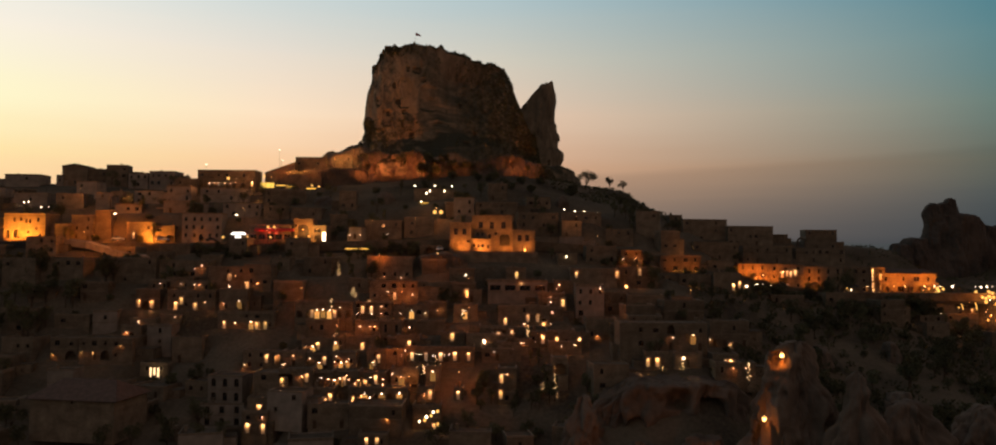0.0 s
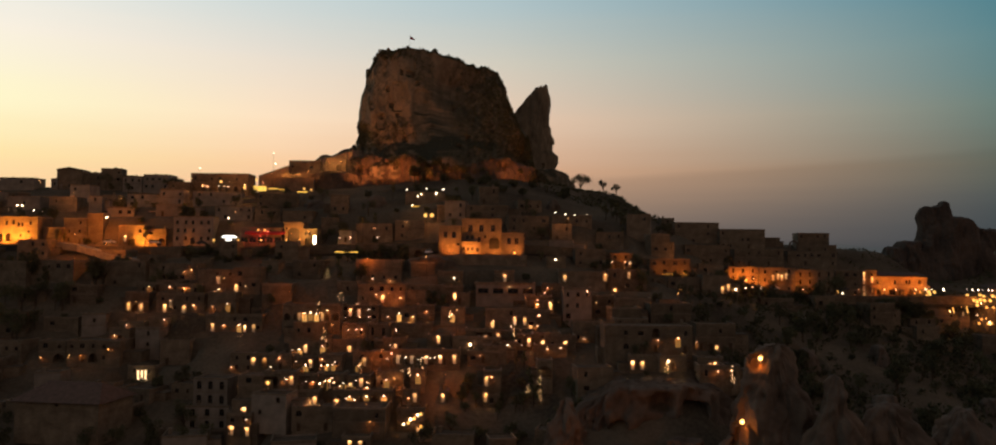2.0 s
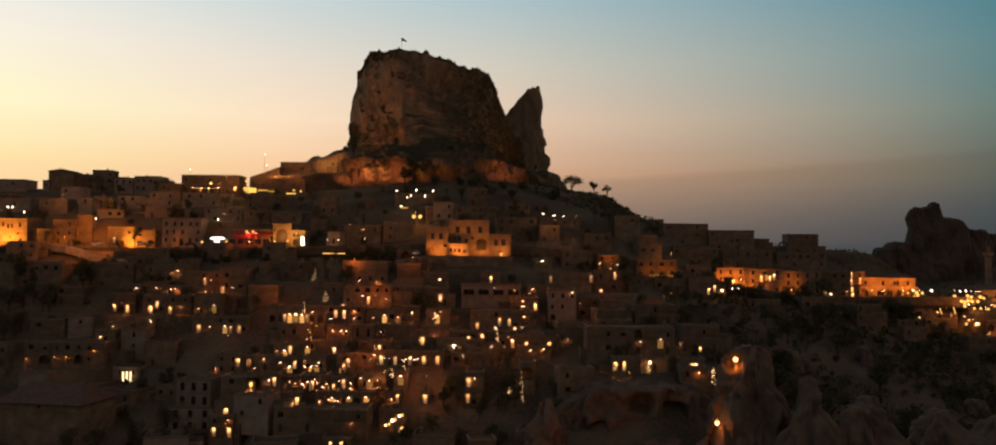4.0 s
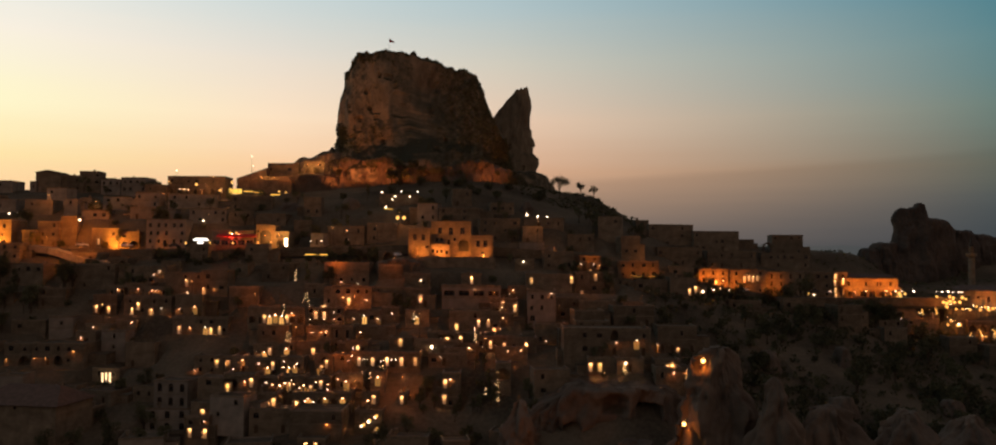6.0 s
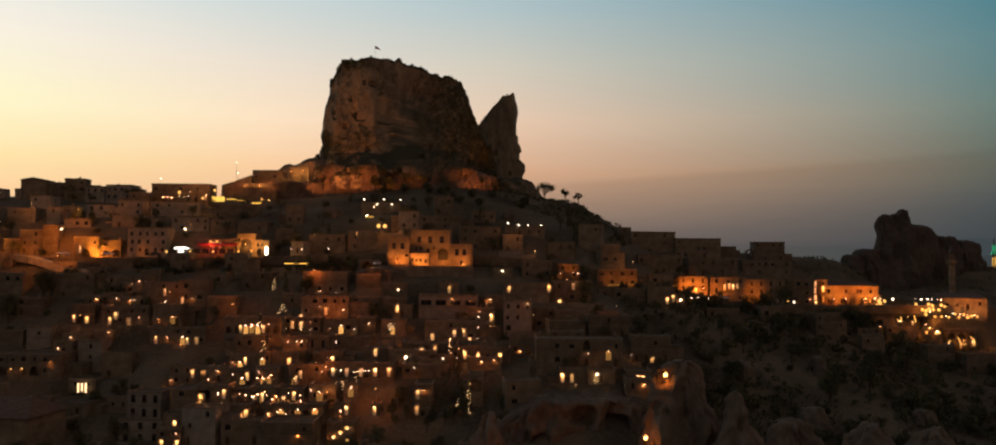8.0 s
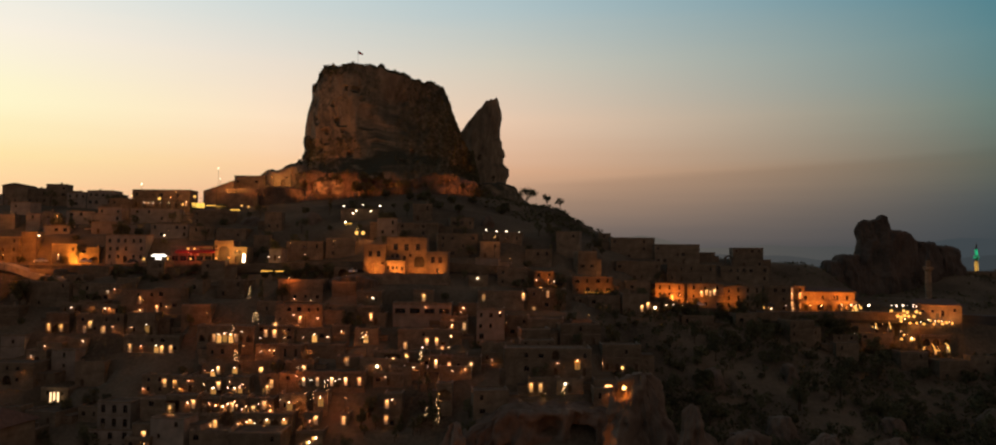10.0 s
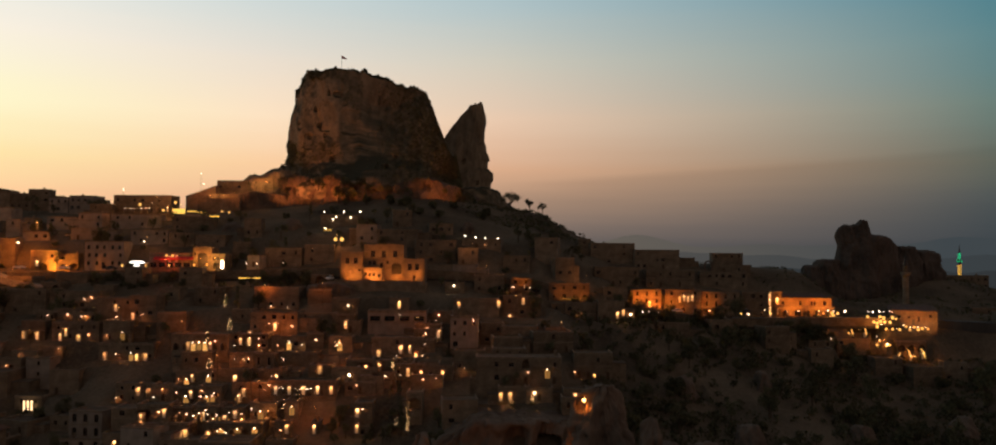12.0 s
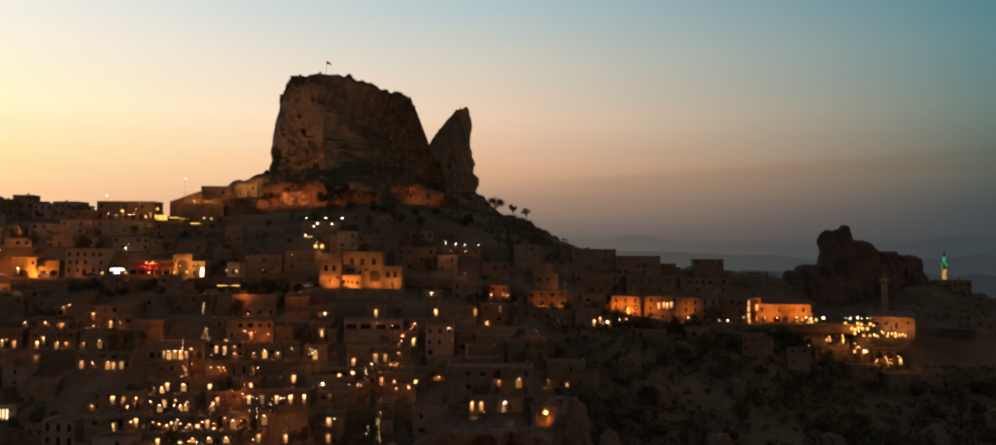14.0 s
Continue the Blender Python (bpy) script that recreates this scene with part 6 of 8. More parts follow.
for p in ((-9.9, 246.5, 40.4, 'N'), (-111.7, 248.5, 35.9, 's'), (16.8, 251.5, 43.1, 's'), (20.8, 251.5, 43.9, 'b'), (16.9, 254.0, 44.7, 'b'), (-9.5, 255.0, 45.1, 's'),):
    wall_lantern(*p)
for p in ((-9.7, 255.0, 46.3, 'b'), (-9.6, 257.0, 46.4, 'b'), (20.2, 259.5, 48.2, 's'), (-99.5, 262.0, 46.8, 's'), (-98.1, 262.0, 46.9, 's'), (-111.4, 263.0, 47.1, 's'), (-104.6, 263.0, 47.2, 's'), (-10.5, 263.5, 50.9, 'B'),):
    wall_lantern(*p)
for p in ((6.4, 265.5, 52.1, 'b'), (24.2, 279.0, 57.2, 'w'),):
    wall_lantern(*p)
for p in ((87.3, 278.5, 45.8, 'B'), (92.4, 283.5, 46.0, 'b'), (95.1, 285.0, 45.8, 'b'), (99.4, 288.5, 45.7, 'b'), (-51.0, 294.5, 61.8, 'b'), (-55.3, 296.0, 62.1, 'b'), (-41.3, 296.0, 62.4, 's'), (186.2, 301.5, 34.4, 'b'),):
    post_lantern(*p)
for p in ((190.3, 302.0, 34.1, 'B'), (168.7, 302.5, 38.0, 's'), (188.0, 303.0, 35.9, 's'), (196.7, 307.5, 40.3, 'b'), (202.5, 308.0, 40.3, 'b'), (205.3, 308.0, 40.3, 'b'), (208.1, 308.0, 40.4, 'b'),):
    post_lantern(*p)
for p in ((189.2, 308.0, 40.8, 'b'), (191.1, 308.5, 41.6, 'b'), (200.0, 308.5, 41.4, 'b'), (196.0, 309.5, 42.3, 'b'), (188.3, 309.5, 42.3, 'B'), (154.5, 310.0, 44.8, 'b'), (178.0, 311.0, 43.8, 'B'), (159.4, 311.0, 44.8, 'b'),):
    post_lantern(*p)
for p in ((193.4, 311.0, 43.3, 'b'), (-24.6, 312.0, 73.6, 'B'), (-22.4, 312.0, 73.6, 'B'), (173.8, 312.0, 44.7, 'b'), (187.9, 312.5, 44.2, 'b'), (192.4, 312.5, 44.2, 'B'), (196.4, 312.5, 44.3, 'b'), (172.0, 313.0, 45.1, 'B'),):
    post_lantern(*p)
for p in ((168.4, 313.5, 45.5, 'b'), (26.5, 318.0, 76.4, 'w'), (30.7, 318.0, 75.9, 'w'), (34.6, 318.5, 76.0, 'w'), (-31.0, 320.0, 78.3, 'w'), (39.9, 320.0, 76.1, 'w'), (-186.1, 323.0, 74.7, 'w'), (-182.8, 323.0, 74.7, 'w'),):
    post_lantern(*p)
for p in ((-19.7, 337.5, 86.0, 'w'), (-27.1, 339.0, 86.3, 'w'), (-35.6, 339.5, 85.9, 'w'), (373.0, 510.5, 46.1, 'w'),):
    post_lantern(*p)


def path_light(x, y, z):
    """A small bulb on a short spike, on a terrace edge."""
    if "path" not in LANTERN:
        a, b = Shape(), Shape()
        a.tube((0, 0, -0.9), (0, 0, -0.06), 0.03, 0.025, 5)
        a.tube((0, 0, 0.07), (0, 0, 0.12), 0.11, 0.03, 7)
        b.ball((0, 0, 0), 0.1)
        LANTERN["path"] = a.mesh("path_light", IRON), b.mesh("bulb", WARM, True)
    o = tagged(put("path_light", LANTERN["path"][0]), "tiny warm path light on a terrace edge", "lamp", "path lights")
    o.location = (x, y, z)
    put("bulb", LANTERN["path"][1], o, "small glowing bulb")


for p in ((-43.5, 248.4, 38.9), (-39.1, 248.4, 38.9), (-26.8, 230.4, 32.4), (-21.5, 223.4, 29.9), (-17.7, 223.4, 29.6), (-13.4, 223.4, 30.0), (-22.6, 223.4, 30.1), (-16.7, 223.4, 29.8), (-14.5, 223.4, 29.8), (-33.9, 215.4, 24.7), (-10.7, 246.0, 39.6), (19.3, 259.0, 46.6), (4.4, 228.4, 33.0), (7.7, 228.4, 32.8), (11.1, 231.0, 32.7), (-26.7, 223.4, 29.5), (-36.1, 249.2, 41.2)):
    path_light(*p)


# ---- street lamps, floodlights and added fill lights that wash the facades ----
def street_lamp(x, y, z, tall, colour=(1.0, 0.42, 0.08), watts=900, reach=1.4):
    """A pole with a curved arm; its bulb is a point lamp under the head."""
    pole, head = Shape(), Shape()
    pole.tube((0, 0, -1.0), (0, 0, tall), 0.11, 0.06)
    pole.tube((0, 0, tall), (0, reach * 0.6, tall + 0.35), 0.05, 0.045)
    pole.tube((0, reach * 0.6, tall + 0.35), (0, reach, tall + 0.3), 0.045, 0.04)
    head.box(-0.18, 0.18, reach - 0.1, reach + 0.6, tall + 0.22, tall + 0.36)
    o = tagged(put("street_lamp", pole.mesh("street_lamp", IRON)), "tall iron street lamp with a sodium head", "street lamp", "street lamps")
    o.location = (x, y, z)
    put("head", head.mesh("head", IRON), o)
    bulb = Shape()
    bulb.ball((0, reach + 0.25, tall + 0.02), 0.42, 0.6)
    put("bulb", bulb.mesh("bulb", WHITE, True), o, "glowing sodium bulb")
    flood(x, y + reach + 0.25, z + tall - 0.6, colour, watts, mast=False)


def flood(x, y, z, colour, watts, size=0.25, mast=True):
    """A point light; mast adds a made-up slim post, hooded head and bulb round it."""
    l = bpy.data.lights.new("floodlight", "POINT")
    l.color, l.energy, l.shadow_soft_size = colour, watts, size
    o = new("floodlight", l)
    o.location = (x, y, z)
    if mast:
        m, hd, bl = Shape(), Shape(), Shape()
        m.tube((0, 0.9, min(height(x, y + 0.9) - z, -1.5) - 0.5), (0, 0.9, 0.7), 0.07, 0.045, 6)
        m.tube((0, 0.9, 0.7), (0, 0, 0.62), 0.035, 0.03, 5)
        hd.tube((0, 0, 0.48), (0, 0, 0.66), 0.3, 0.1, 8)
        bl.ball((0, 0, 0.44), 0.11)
        t = tagged(put("added_lamp_mast", m.mesh("added_lamp_mast", IRON)), "slim iron mast with hooded head, added under a fill light", "street lamp", "lane lamps")
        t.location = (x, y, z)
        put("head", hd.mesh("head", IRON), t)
        put("bulb", bl.mesh("bulb", SODIUM, True), t, "small glowing bulb on the added mast")


def ground_flood(x, y, z, target, colour=(1.0, 0.40, 0.08), watts=3000, angle=100):
    """A floodlight box on the ground, which shines up a facade or a cliff."""
    l = bpy.data.lights.new("floodlight", "SPOT")
    l.color, l.energy, l.spot_size, l.spot_blend, l.shadow_soft_size = colour, watts, radians(angle), 0.7, 0.3
    o = new("floodlight", l)
    o.matrix_basis = look((x, y, z), target)
    sh = Shape()
    sh.box(-0.3, 0.3, -0.3, 0.12, -0.45, -0.2)
    sh.box(-0.05, 0.05, -0.05, 0.05, -1.4, -0.45)
    f = tagged(put("floodlight_box", sh.mesh("floodlight_box", IRON)), "small black floodlight box on a stake", "floodlight", "floodlights")
    f.location = (x, y, z)


GOLD, ORANGE = (1.0, 0.31, 0.045), (1.0, 0.245, 0.022)
# the big floodlit house
ground_flood(-13.5, 281.6, 59.2, (-13, 284.5, 62), (1.0, 0.29, 0.045), 4300, 140)
ground_flood(-6.5, 281.8, 59.2, (-4, 286, 63), (1.0, 0.29, 0.045), 4900, 140)
ground_flood(3, 282.0, 59.2, (2, 287, 62), (1.0, 0.29, 0.045), 3400, 130)
ground_flood(10, 280, 59.2, (9, 283.5, 61), (1.0, 0.29, 0.045), 2200, 130)
ground_flood(-14, 270, 50.5, (-18, 276, 56), (1.0, 0.29, 0.045), 1035, 120)
# orange house and arches along the street
ground_flood(-187, 301.5, 62, (-186, 306, 66), (1.0, 0.30, 0.03), 19000, 140)
ground_flood(-180, 301.5, 62, (-180, 306, 66), (1.0, 0.30, 0.03), 20000, 140)
street_lamp(-146.3, 301.5, 61, 10.5, ORANGE, 6500)
ground_flood(-134, 302.5, 61.8, (-133, 307, 64), (1.0, 0.30, 0.03), 14000, 130)
ground_flood(-128, 301.5, 61.8, (-125, 307, 63), ORANGE, 1380, 130)
ground_flood(-117, 301, 61.8, (-112, 306, 63), ORANGE, 700, 130)
ground_flood(-150, 302, 61.8, (-153, 308, 64), ORANGE, 1300, 130)
ground_flood(-163, 303, 61.8, (-163, 309, 64), ORANGE, 2070, 130)
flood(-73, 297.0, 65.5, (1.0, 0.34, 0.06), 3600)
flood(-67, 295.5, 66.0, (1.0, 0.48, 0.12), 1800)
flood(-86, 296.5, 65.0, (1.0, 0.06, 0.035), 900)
# the street on the right
ground_flood(94.5, 301.5, 49.6, (95.5, 306, 50), ORANGE, 5600, 125)
ground_flood(101, 301.5, 49.4, (100.5, 306, 50), ORANGE, 5600, 125)
ground_flood(108, 311.5, 47, (110, 317, 48.5), ORANGE, 5200, 112)
ground_flood(125, 313, 47, (125, 319, 48), ORANGE, 3000, 112)
ground_flood(160, 314.5, 47, (160, 321, 48.5), ORANGE, 9500, 112)
ground_flood(172, 314.5, 47, (172, 321, 48.5), ORANGE, 9500, 112)
ground_flood(203.5, 305.2, 43.2, (206, 310.6, 44.6), (1.0, 0.33, 0.07), 3600, 125)
ground_flood(210.5, 302.5, 43.2, (211, 308, 44.6), (1.0, 0.33, 0.07), 1800, 125)
# added point lights that widen the spill of the terrace lamps
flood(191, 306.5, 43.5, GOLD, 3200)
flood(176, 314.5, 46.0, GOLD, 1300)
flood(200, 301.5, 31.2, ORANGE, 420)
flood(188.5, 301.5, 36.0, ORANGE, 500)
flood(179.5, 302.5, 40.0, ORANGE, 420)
ground_flood(63.5, 284, 53.2, (64, 288, 55), ORANGE, 700, 120)
ground_flood(70.5, 284, 53.0, (70.5, 288, 55), ORANGE, 900, 120)
ground_flood(49, 284, 57, (49, 288, 60), ORANGE, 1035, 104)
# the foot of the castle and its cliff: small lamps among the cave rooms
PEACH = (1.0, 0.25, 0.05)
for fx, fy, watts in ((-65, 372, 8000), (-57, 369.5, 7000), (-48, 368.5, 8000), (-40, 367.5, 7000), (-28, 367, 2000), (-16, 367, 2200), (7.5, 366.5, 5400), (14.5, 367.5, 5600)):
    ground_flood(fx, fy, height(fx, fy) + 1.6, (fx + 1, fy + 9, 102), PEACH, watts, 105)
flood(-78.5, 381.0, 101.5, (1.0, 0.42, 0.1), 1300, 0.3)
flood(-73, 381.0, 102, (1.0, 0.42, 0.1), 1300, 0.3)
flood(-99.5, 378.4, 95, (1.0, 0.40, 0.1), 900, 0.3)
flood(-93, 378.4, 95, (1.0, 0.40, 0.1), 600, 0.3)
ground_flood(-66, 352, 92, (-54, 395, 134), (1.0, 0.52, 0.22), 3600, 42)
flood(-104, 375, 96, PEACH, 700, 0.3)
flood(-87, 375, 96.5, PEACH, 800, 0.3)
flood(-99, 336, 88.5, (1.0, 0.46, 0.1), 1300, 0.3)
# lights added over the sloping lane, to give it its orange glow
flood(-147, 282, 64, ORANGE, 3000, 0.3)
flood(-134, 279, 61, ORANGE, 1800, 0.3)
# fill lights added over the upper lanes, to lift the slope's tone
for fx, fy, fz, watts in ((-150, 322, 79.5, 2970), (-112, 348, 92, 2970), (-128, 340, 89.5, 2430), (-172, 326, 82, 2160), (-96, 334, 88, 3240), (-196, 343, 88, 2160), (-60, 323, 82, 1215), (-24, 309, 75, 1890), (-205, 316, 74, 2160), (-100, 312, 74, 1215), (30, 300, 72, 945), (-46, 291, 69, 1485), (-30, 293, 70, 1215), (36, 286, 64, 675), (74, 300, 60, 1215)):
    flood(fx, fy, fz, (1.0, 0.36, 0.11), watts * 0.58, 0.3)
# more fill lights over the village, standing in for its lanterns' spill
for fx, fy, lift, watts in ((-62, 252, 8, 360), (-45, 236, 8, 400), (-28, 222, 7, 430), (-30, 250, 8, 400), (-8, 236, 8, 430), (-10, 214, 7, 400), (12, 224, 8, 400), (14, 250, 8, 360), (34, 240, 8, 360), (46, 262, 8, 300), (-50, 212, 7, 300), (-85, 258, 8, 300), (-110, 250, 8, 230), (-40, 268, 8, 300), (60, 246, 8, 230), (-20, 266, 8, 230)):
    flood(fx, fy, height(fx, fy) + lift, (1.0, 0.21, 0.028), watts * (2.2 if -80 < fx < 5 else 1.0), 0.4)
# point light without a fixture, added before the terrace restaurant's glowing wall
flood(-23.4, 215.2, 24.4, (1.0, 0.33, 0.09), 260, 0.3, False)
# a garden floodlight under the rock humps
ground_flood(26, 174, height(26, 174) + 1.6, (24, 188, 14), (1.0, 0.30, 0.10), 1300, 120)


ground_flood(42, 170, height(42, 170) + 1.6, (42, 188, 15), (1.0, 0.32, 0.12), 1700, 120)


GLOBES = ((-86.2, 297.2, 67.0, 0.42), (-83.8, 297.2, 67.0, 0.42), (-85, 296.8, 63.2, 0.42), (-102.6, 296.5, 63.0, 0.5), (-93, 295.2, 63.2, 0.4), (-75.5, 297, 63.4, 0.4), (-70.5, 296.5, 63.6, 0.4), (-100.2, 339, 89.6, 0.6), (-115.5, 339, 88.6, 0.65), (-105.5, 339.4, 86.2, 0.55), (-79.5, 338, 85.8, 0.45), (-76.5, 338, 85.4, 0.45), (-24.8, 311, 73.8, 0.85), (-22.3, 311, 73.8, 0.85), (-17.5, 197, 17.4, 0.42), (-16, 197, 18.5, 0.42), (-14.4, 197, 19.6, 0.45), (-14.2, 197, 16.5, 0.42))


def globe_lamp(x, y, z, r):
    """A big party globe on a slim pole."""
    pole, globe = Shape(), Shape()
    foot = height(x, y) - 0.4
    pole.tube((0, 0, min(foot - z, -2.2)), (0, 0, -r * 0.9), 0.06, 0.04, 6)
    pole.tube((0, 0, r * 0.9), (0, 0, r * 1.25), r * 0.4, 0.04, 7)
    globe.ball((0, 0, 0), r)
    o = tagged(put("globe_lamp", pole.mesh("globe_lamp", IRON)), "big yellow glowing globe lamp on a slim pole", "lamp", "terrace globe lamps")
    o.location = (x, y, z)
    put("globe", globe.mesh("globe", GLOBE, True), o, "yellow glowing globe")


# the crowded terrace before the mosque, the hotel's end and the steps below
for x, z, s in ((186.3, 44.7, 1), (190.6, 44.9, 1), (192.1, 44.4, 1), (195.6, 44.5, 1.1), (196.9, 44, 0.8), (188.5, 42.7, 1), (190, 42.2, 1.2), (191.3, 42.9, 1.2), (192.8, 42.7, 1), (194.6, 42.7, 1), (189.5, 40.9, 1)):
    globe_lamp(x, 309 + 0.6 * math.sin(x * 5), z, 0.62 * s)
for x, z, s in ((192.3, 40.2, 0.8), (194.8, 40.2, 0.8), (197.6, 40, 0.9), (200.1, 41.2, 0.8), (201.6, 40, 0.8), (203.4, 41, 0.9), (204.9, 40, 1), (206.4, 40.5, 1), (208.7, 40.3, 0.8)):
    globe_lamp(x, 307, z, 0.58 * s)
for x, z, s in ((171.7, 45.4, 0.6), (174.3, 44.1, 0.8), (175.1, 45.6, 1.2), (175.6, 44.6, 1.2), (177.4, 45.4, 1), (179.2, 42.8, 1), (180.2, 43.6, 0.8), (169.6, 44.8, 0.5)):
    globe_lamp(x, 316.5, z, 0.6 * s)
for x, z, s in ((186.8, 34.4, 0.8), (187.8, 35.9, 0.6), (190.5, 34.2, 1), (191.5, 34.4, 1)):
    globe_lamp(x, 303, z, 0.6 * s)
for x, y, z, s in ((87.1, 300, 47.6, 0.7), (90, 300, 48.2, 0.7), (92.5, 297, 45.6, 0.8), (96.6, 297, 46, 0.8), (98.8, 297, 45.3, 0.5), (102, 297, 45.3, 0.6), (136, 309, 45.6, 0.8)):
    globe_lamp(x, y, z, 0.55 * s)


for x, y, z, r in GLOBES:
    globe_lamp(x, y, z, r)


def rope_light(pts, y):
    """A glowing rope light fixed along a curve on a wall."""
    clip, rope = Shape(), Shape()
    rope.pipe([(a, y, b) for a, b in pts], 0.16, 6)
    clip.pipe([(a, y + 0.2, b) for a, b in pts], 0.18, 6)
    o = tagged(put("rope_light", clip.mesh("rope_light", IRON)), "curved glowing amber rope light on a stone wall", "rope light", "rope lights")
    put("rope", rope.mesh("rope", GLOBE), o, "glowing amber tube")


rope_light([(195.2, 30.2), (195.7, 31.0), (195.9, 31.4)], 303.3)
rope_light([(198.6, 32.6), (199.3, 32.0), (199.6, 31.0), (199.8, 30.2), (200.8, 30.0), (201.8, 30.0)], 303.3)
rope_light([(203.6, 32.8), (204.5, 32.4), (205.1, 31.4), (205.3, 30.4), (205.3, 29.6)], 303.3)
rope_light([(175.8, 39.3), (176.0, 38.6)], 303.2)
rope_light([(177.0, 40.4), (177.3, 39.2), (177.6, 38.2)], 303.2)
rope_light([(182.2, 40.9), (182.6, 39.4), (182.8, 38.2)], 303.2)


def cave_lamp(x, y, z, r, watts, deep):
    b, g = Shape(), Shape()
    b.tube((0, 1.2, 0.25), (0, 0, 0.35), 0.05, 0.04, 5)
    b.tube((0, 0, 0.3), (0, 0, 0.5), r * 1.1, 0.08, 8)
    g.ball((0, 0, 0.0), r, 1.3)
    o = tagged(put("cave_lamp", b.mesh("cave_lamp", IRON)), "iron lamp glowing orange at a cave mouth", "lantern", "cave lamps")
    o.location = (x, y, z)
    put("globe", g.mesh("globe", SODIUM, True), o, "orange glowing globe")
    flood(x + 0.3, y + deep, z - 1.7, ORANGE, watts, 0.3, False)


# lamp-lit caves in the cones
cave_lamp(53.3, 158.9, 26.6, 0.45, 420, 2.4)
cave_lamp(57.9, 161.9, 38.8, 0.45, 240, 1.6)


# ---- lit signs, kiosk, awnings on the street ----
def lit_strip(name, label, x0, x1, y, z, tall, mat):
    sh = Shape()
    sh.box(x0, x1, y - 0.12, y, z, z + tall)
    o = tagged(put(name, sh.mesh(name, IRON)), label, "sign")
    gl = Shape()
    gl.box(x0 + 0.06, x1 - 0.06, y - 0.16, y - 0.122, z + 0.05, z + tall - 0.05)
    put("light_face", gl.mesh("light_face", mat), o, "evenly glowing face")


def kiosk(x, y, z):
    o = new("kiosk")
    o.location = (x, y, z)
    tagged(o, "small street kiosk with a glowing white canopy edge", "kiosk")
    a, b, c = Shape(), Shape(), Shape()
    a.box(-2.1, 2.1, -1.2, 1.2, -2, 2.1)
    put("body", a.mesh("body", PALE), o)
    b.box(-2.9, 2.9, -1.7, 1.7, 2.35, 2.6)
    put("canopy", b.mesh("canopy", CLOTH), o)
    c.box(-2.8, 2.8, -1.84, -1.702, 2.35, 2.95)
    c.box(-2.2, 2.2, -1.8, -1.702, 2.95, 3.3)
    lamp = Shape()
    lamp.box(-1.5, 0.7, -1.3, -1.21, 1.2, 2.0)
    put("lit_panel", lamp.mesh("lit_panel", COOL), o, "lit serving hatch")
    put("light_face", c.mesh("light_face", COOL), o, "cool white glowing fascia")


def awning(x, y, z, w, mat, label):
    sh = Shape()
    for i in range(8):
        a, b = i / 8, (i + 1) / 8
        sh.poly([(-w / 2, -2.2 * a, -0.9 * a * a), (w / 2, -2.2 * a, -0.9 * a * a), (w / 2, -2.2 * b, -0.9 * b * b), (-w / 2, -2.2 * b, -0.9 * b * b)])
    sh.poly([(-w / 2, -2.2, -0.9), (w / 2, -2.2, -0.9), (w / 2, -2.2, -1.25), (-w / 2, -2.2, -1.25)])
    for s in (-w / 2, w / 2):
        sh.tube((s, 0, -0.9), (s, -2.2, -0.9), 0.03, 0.03, 5)
    o = tagged(put("awning", sh.mesh("awning", mat)), label, "awning")
    o.location = (x, y, z)


def ramp():
    sh = Shape()
    pts = [(-160, 296, 61.2), (-151, 293, 60.4), (-142, 288.5, 58.6), (-133, 284, 56.8), (-122, 281, 55.4)]
    for (a, b, c), (d, e, f) in zip(pts, pts[1:]):
        sh.poly([(a, b - 2.6, c + 0.4), (d, e - 2.6, f + 0.4), (d, e + 2.6, f + 0.5), (a, b + 2.6, c + 0.5)])
        sh.poly([(a, b - 2.6, c + 0.4), (d, e - 2.6, f + 0.4), (d, e - 2.6, f - 2), (a, b - 2.6, c - 2)])
    tagged(put("ramp_road", sh.mesh("ramp_road", PAVING)), "paved lane sloping down from the street", "road", kind="structure")


ramp()


def mast_lamp(x, y, z, tall, r):
    """A tall mast with a bright globe, on the skyline."""
    s, g = Shape(), Shape()
    s.tube((0, 0, -2), (0, 0, tall), 0.08, 0.04)
    o = tagged(put("mast_lamp", s.mesh("mast_lamp", IRON)), "tall lamp mast with a bright globe on the skyline", "street lamp", "mast lamps")
    o.location = (x, y, z)
    g.ball((0, 0, tall + r), r)
    put("globe", g.mesh("globe", WARM, True), o, "bright glowing globe")


mast_lamp(-132.8, 360, 84, 12.3, 0.26)
mast_lamp(-106.5, 385, 90, 16.4, 0.26)
mast_lamp(-105.8, 386, 90, 11.5, 0.2)
kiosk(-96.6, 297.5, 61.6)
awning(-84, 300, 66.6, 15, RED, "long red fabric shop awning over the street front")
lit_strip("shop_sign", "bright white glowing shop sign", -65.7, -64.6, 297.9, 62.0, 3.2, WHITE)
lit_strip("shop_sign", "yellow glowing restaurant sign on a terrace", -101.8, -96.0, 339.6, 84.7, 2.3, YELLOW)
lit_strip("light_strip", "warm glowing light strip along a terrace edge", -95.3, -91, 339.6, 85.6, 0.5, YELLOW)
lit_strip("light_strip", "warm glowing light strip along a terrace edge", -90.6, -87, 339.6, 85.2, 0.4, AMBER)
lit_strip("light_strip", "warm glowing light strip along a terrace edge", -76, -72, 313.3, 82.4, 0.5, AMBER)
lit_strip("light_strip", "warm glowing light strip under an eave", -54.5, -46.2, 284.0, 58.9, 0.45, AMBER)
lit_strip("light_strip", "warm glowing light strip on a terrace", -31.5, -28, 319, 77.5, 0.35, AMBER)
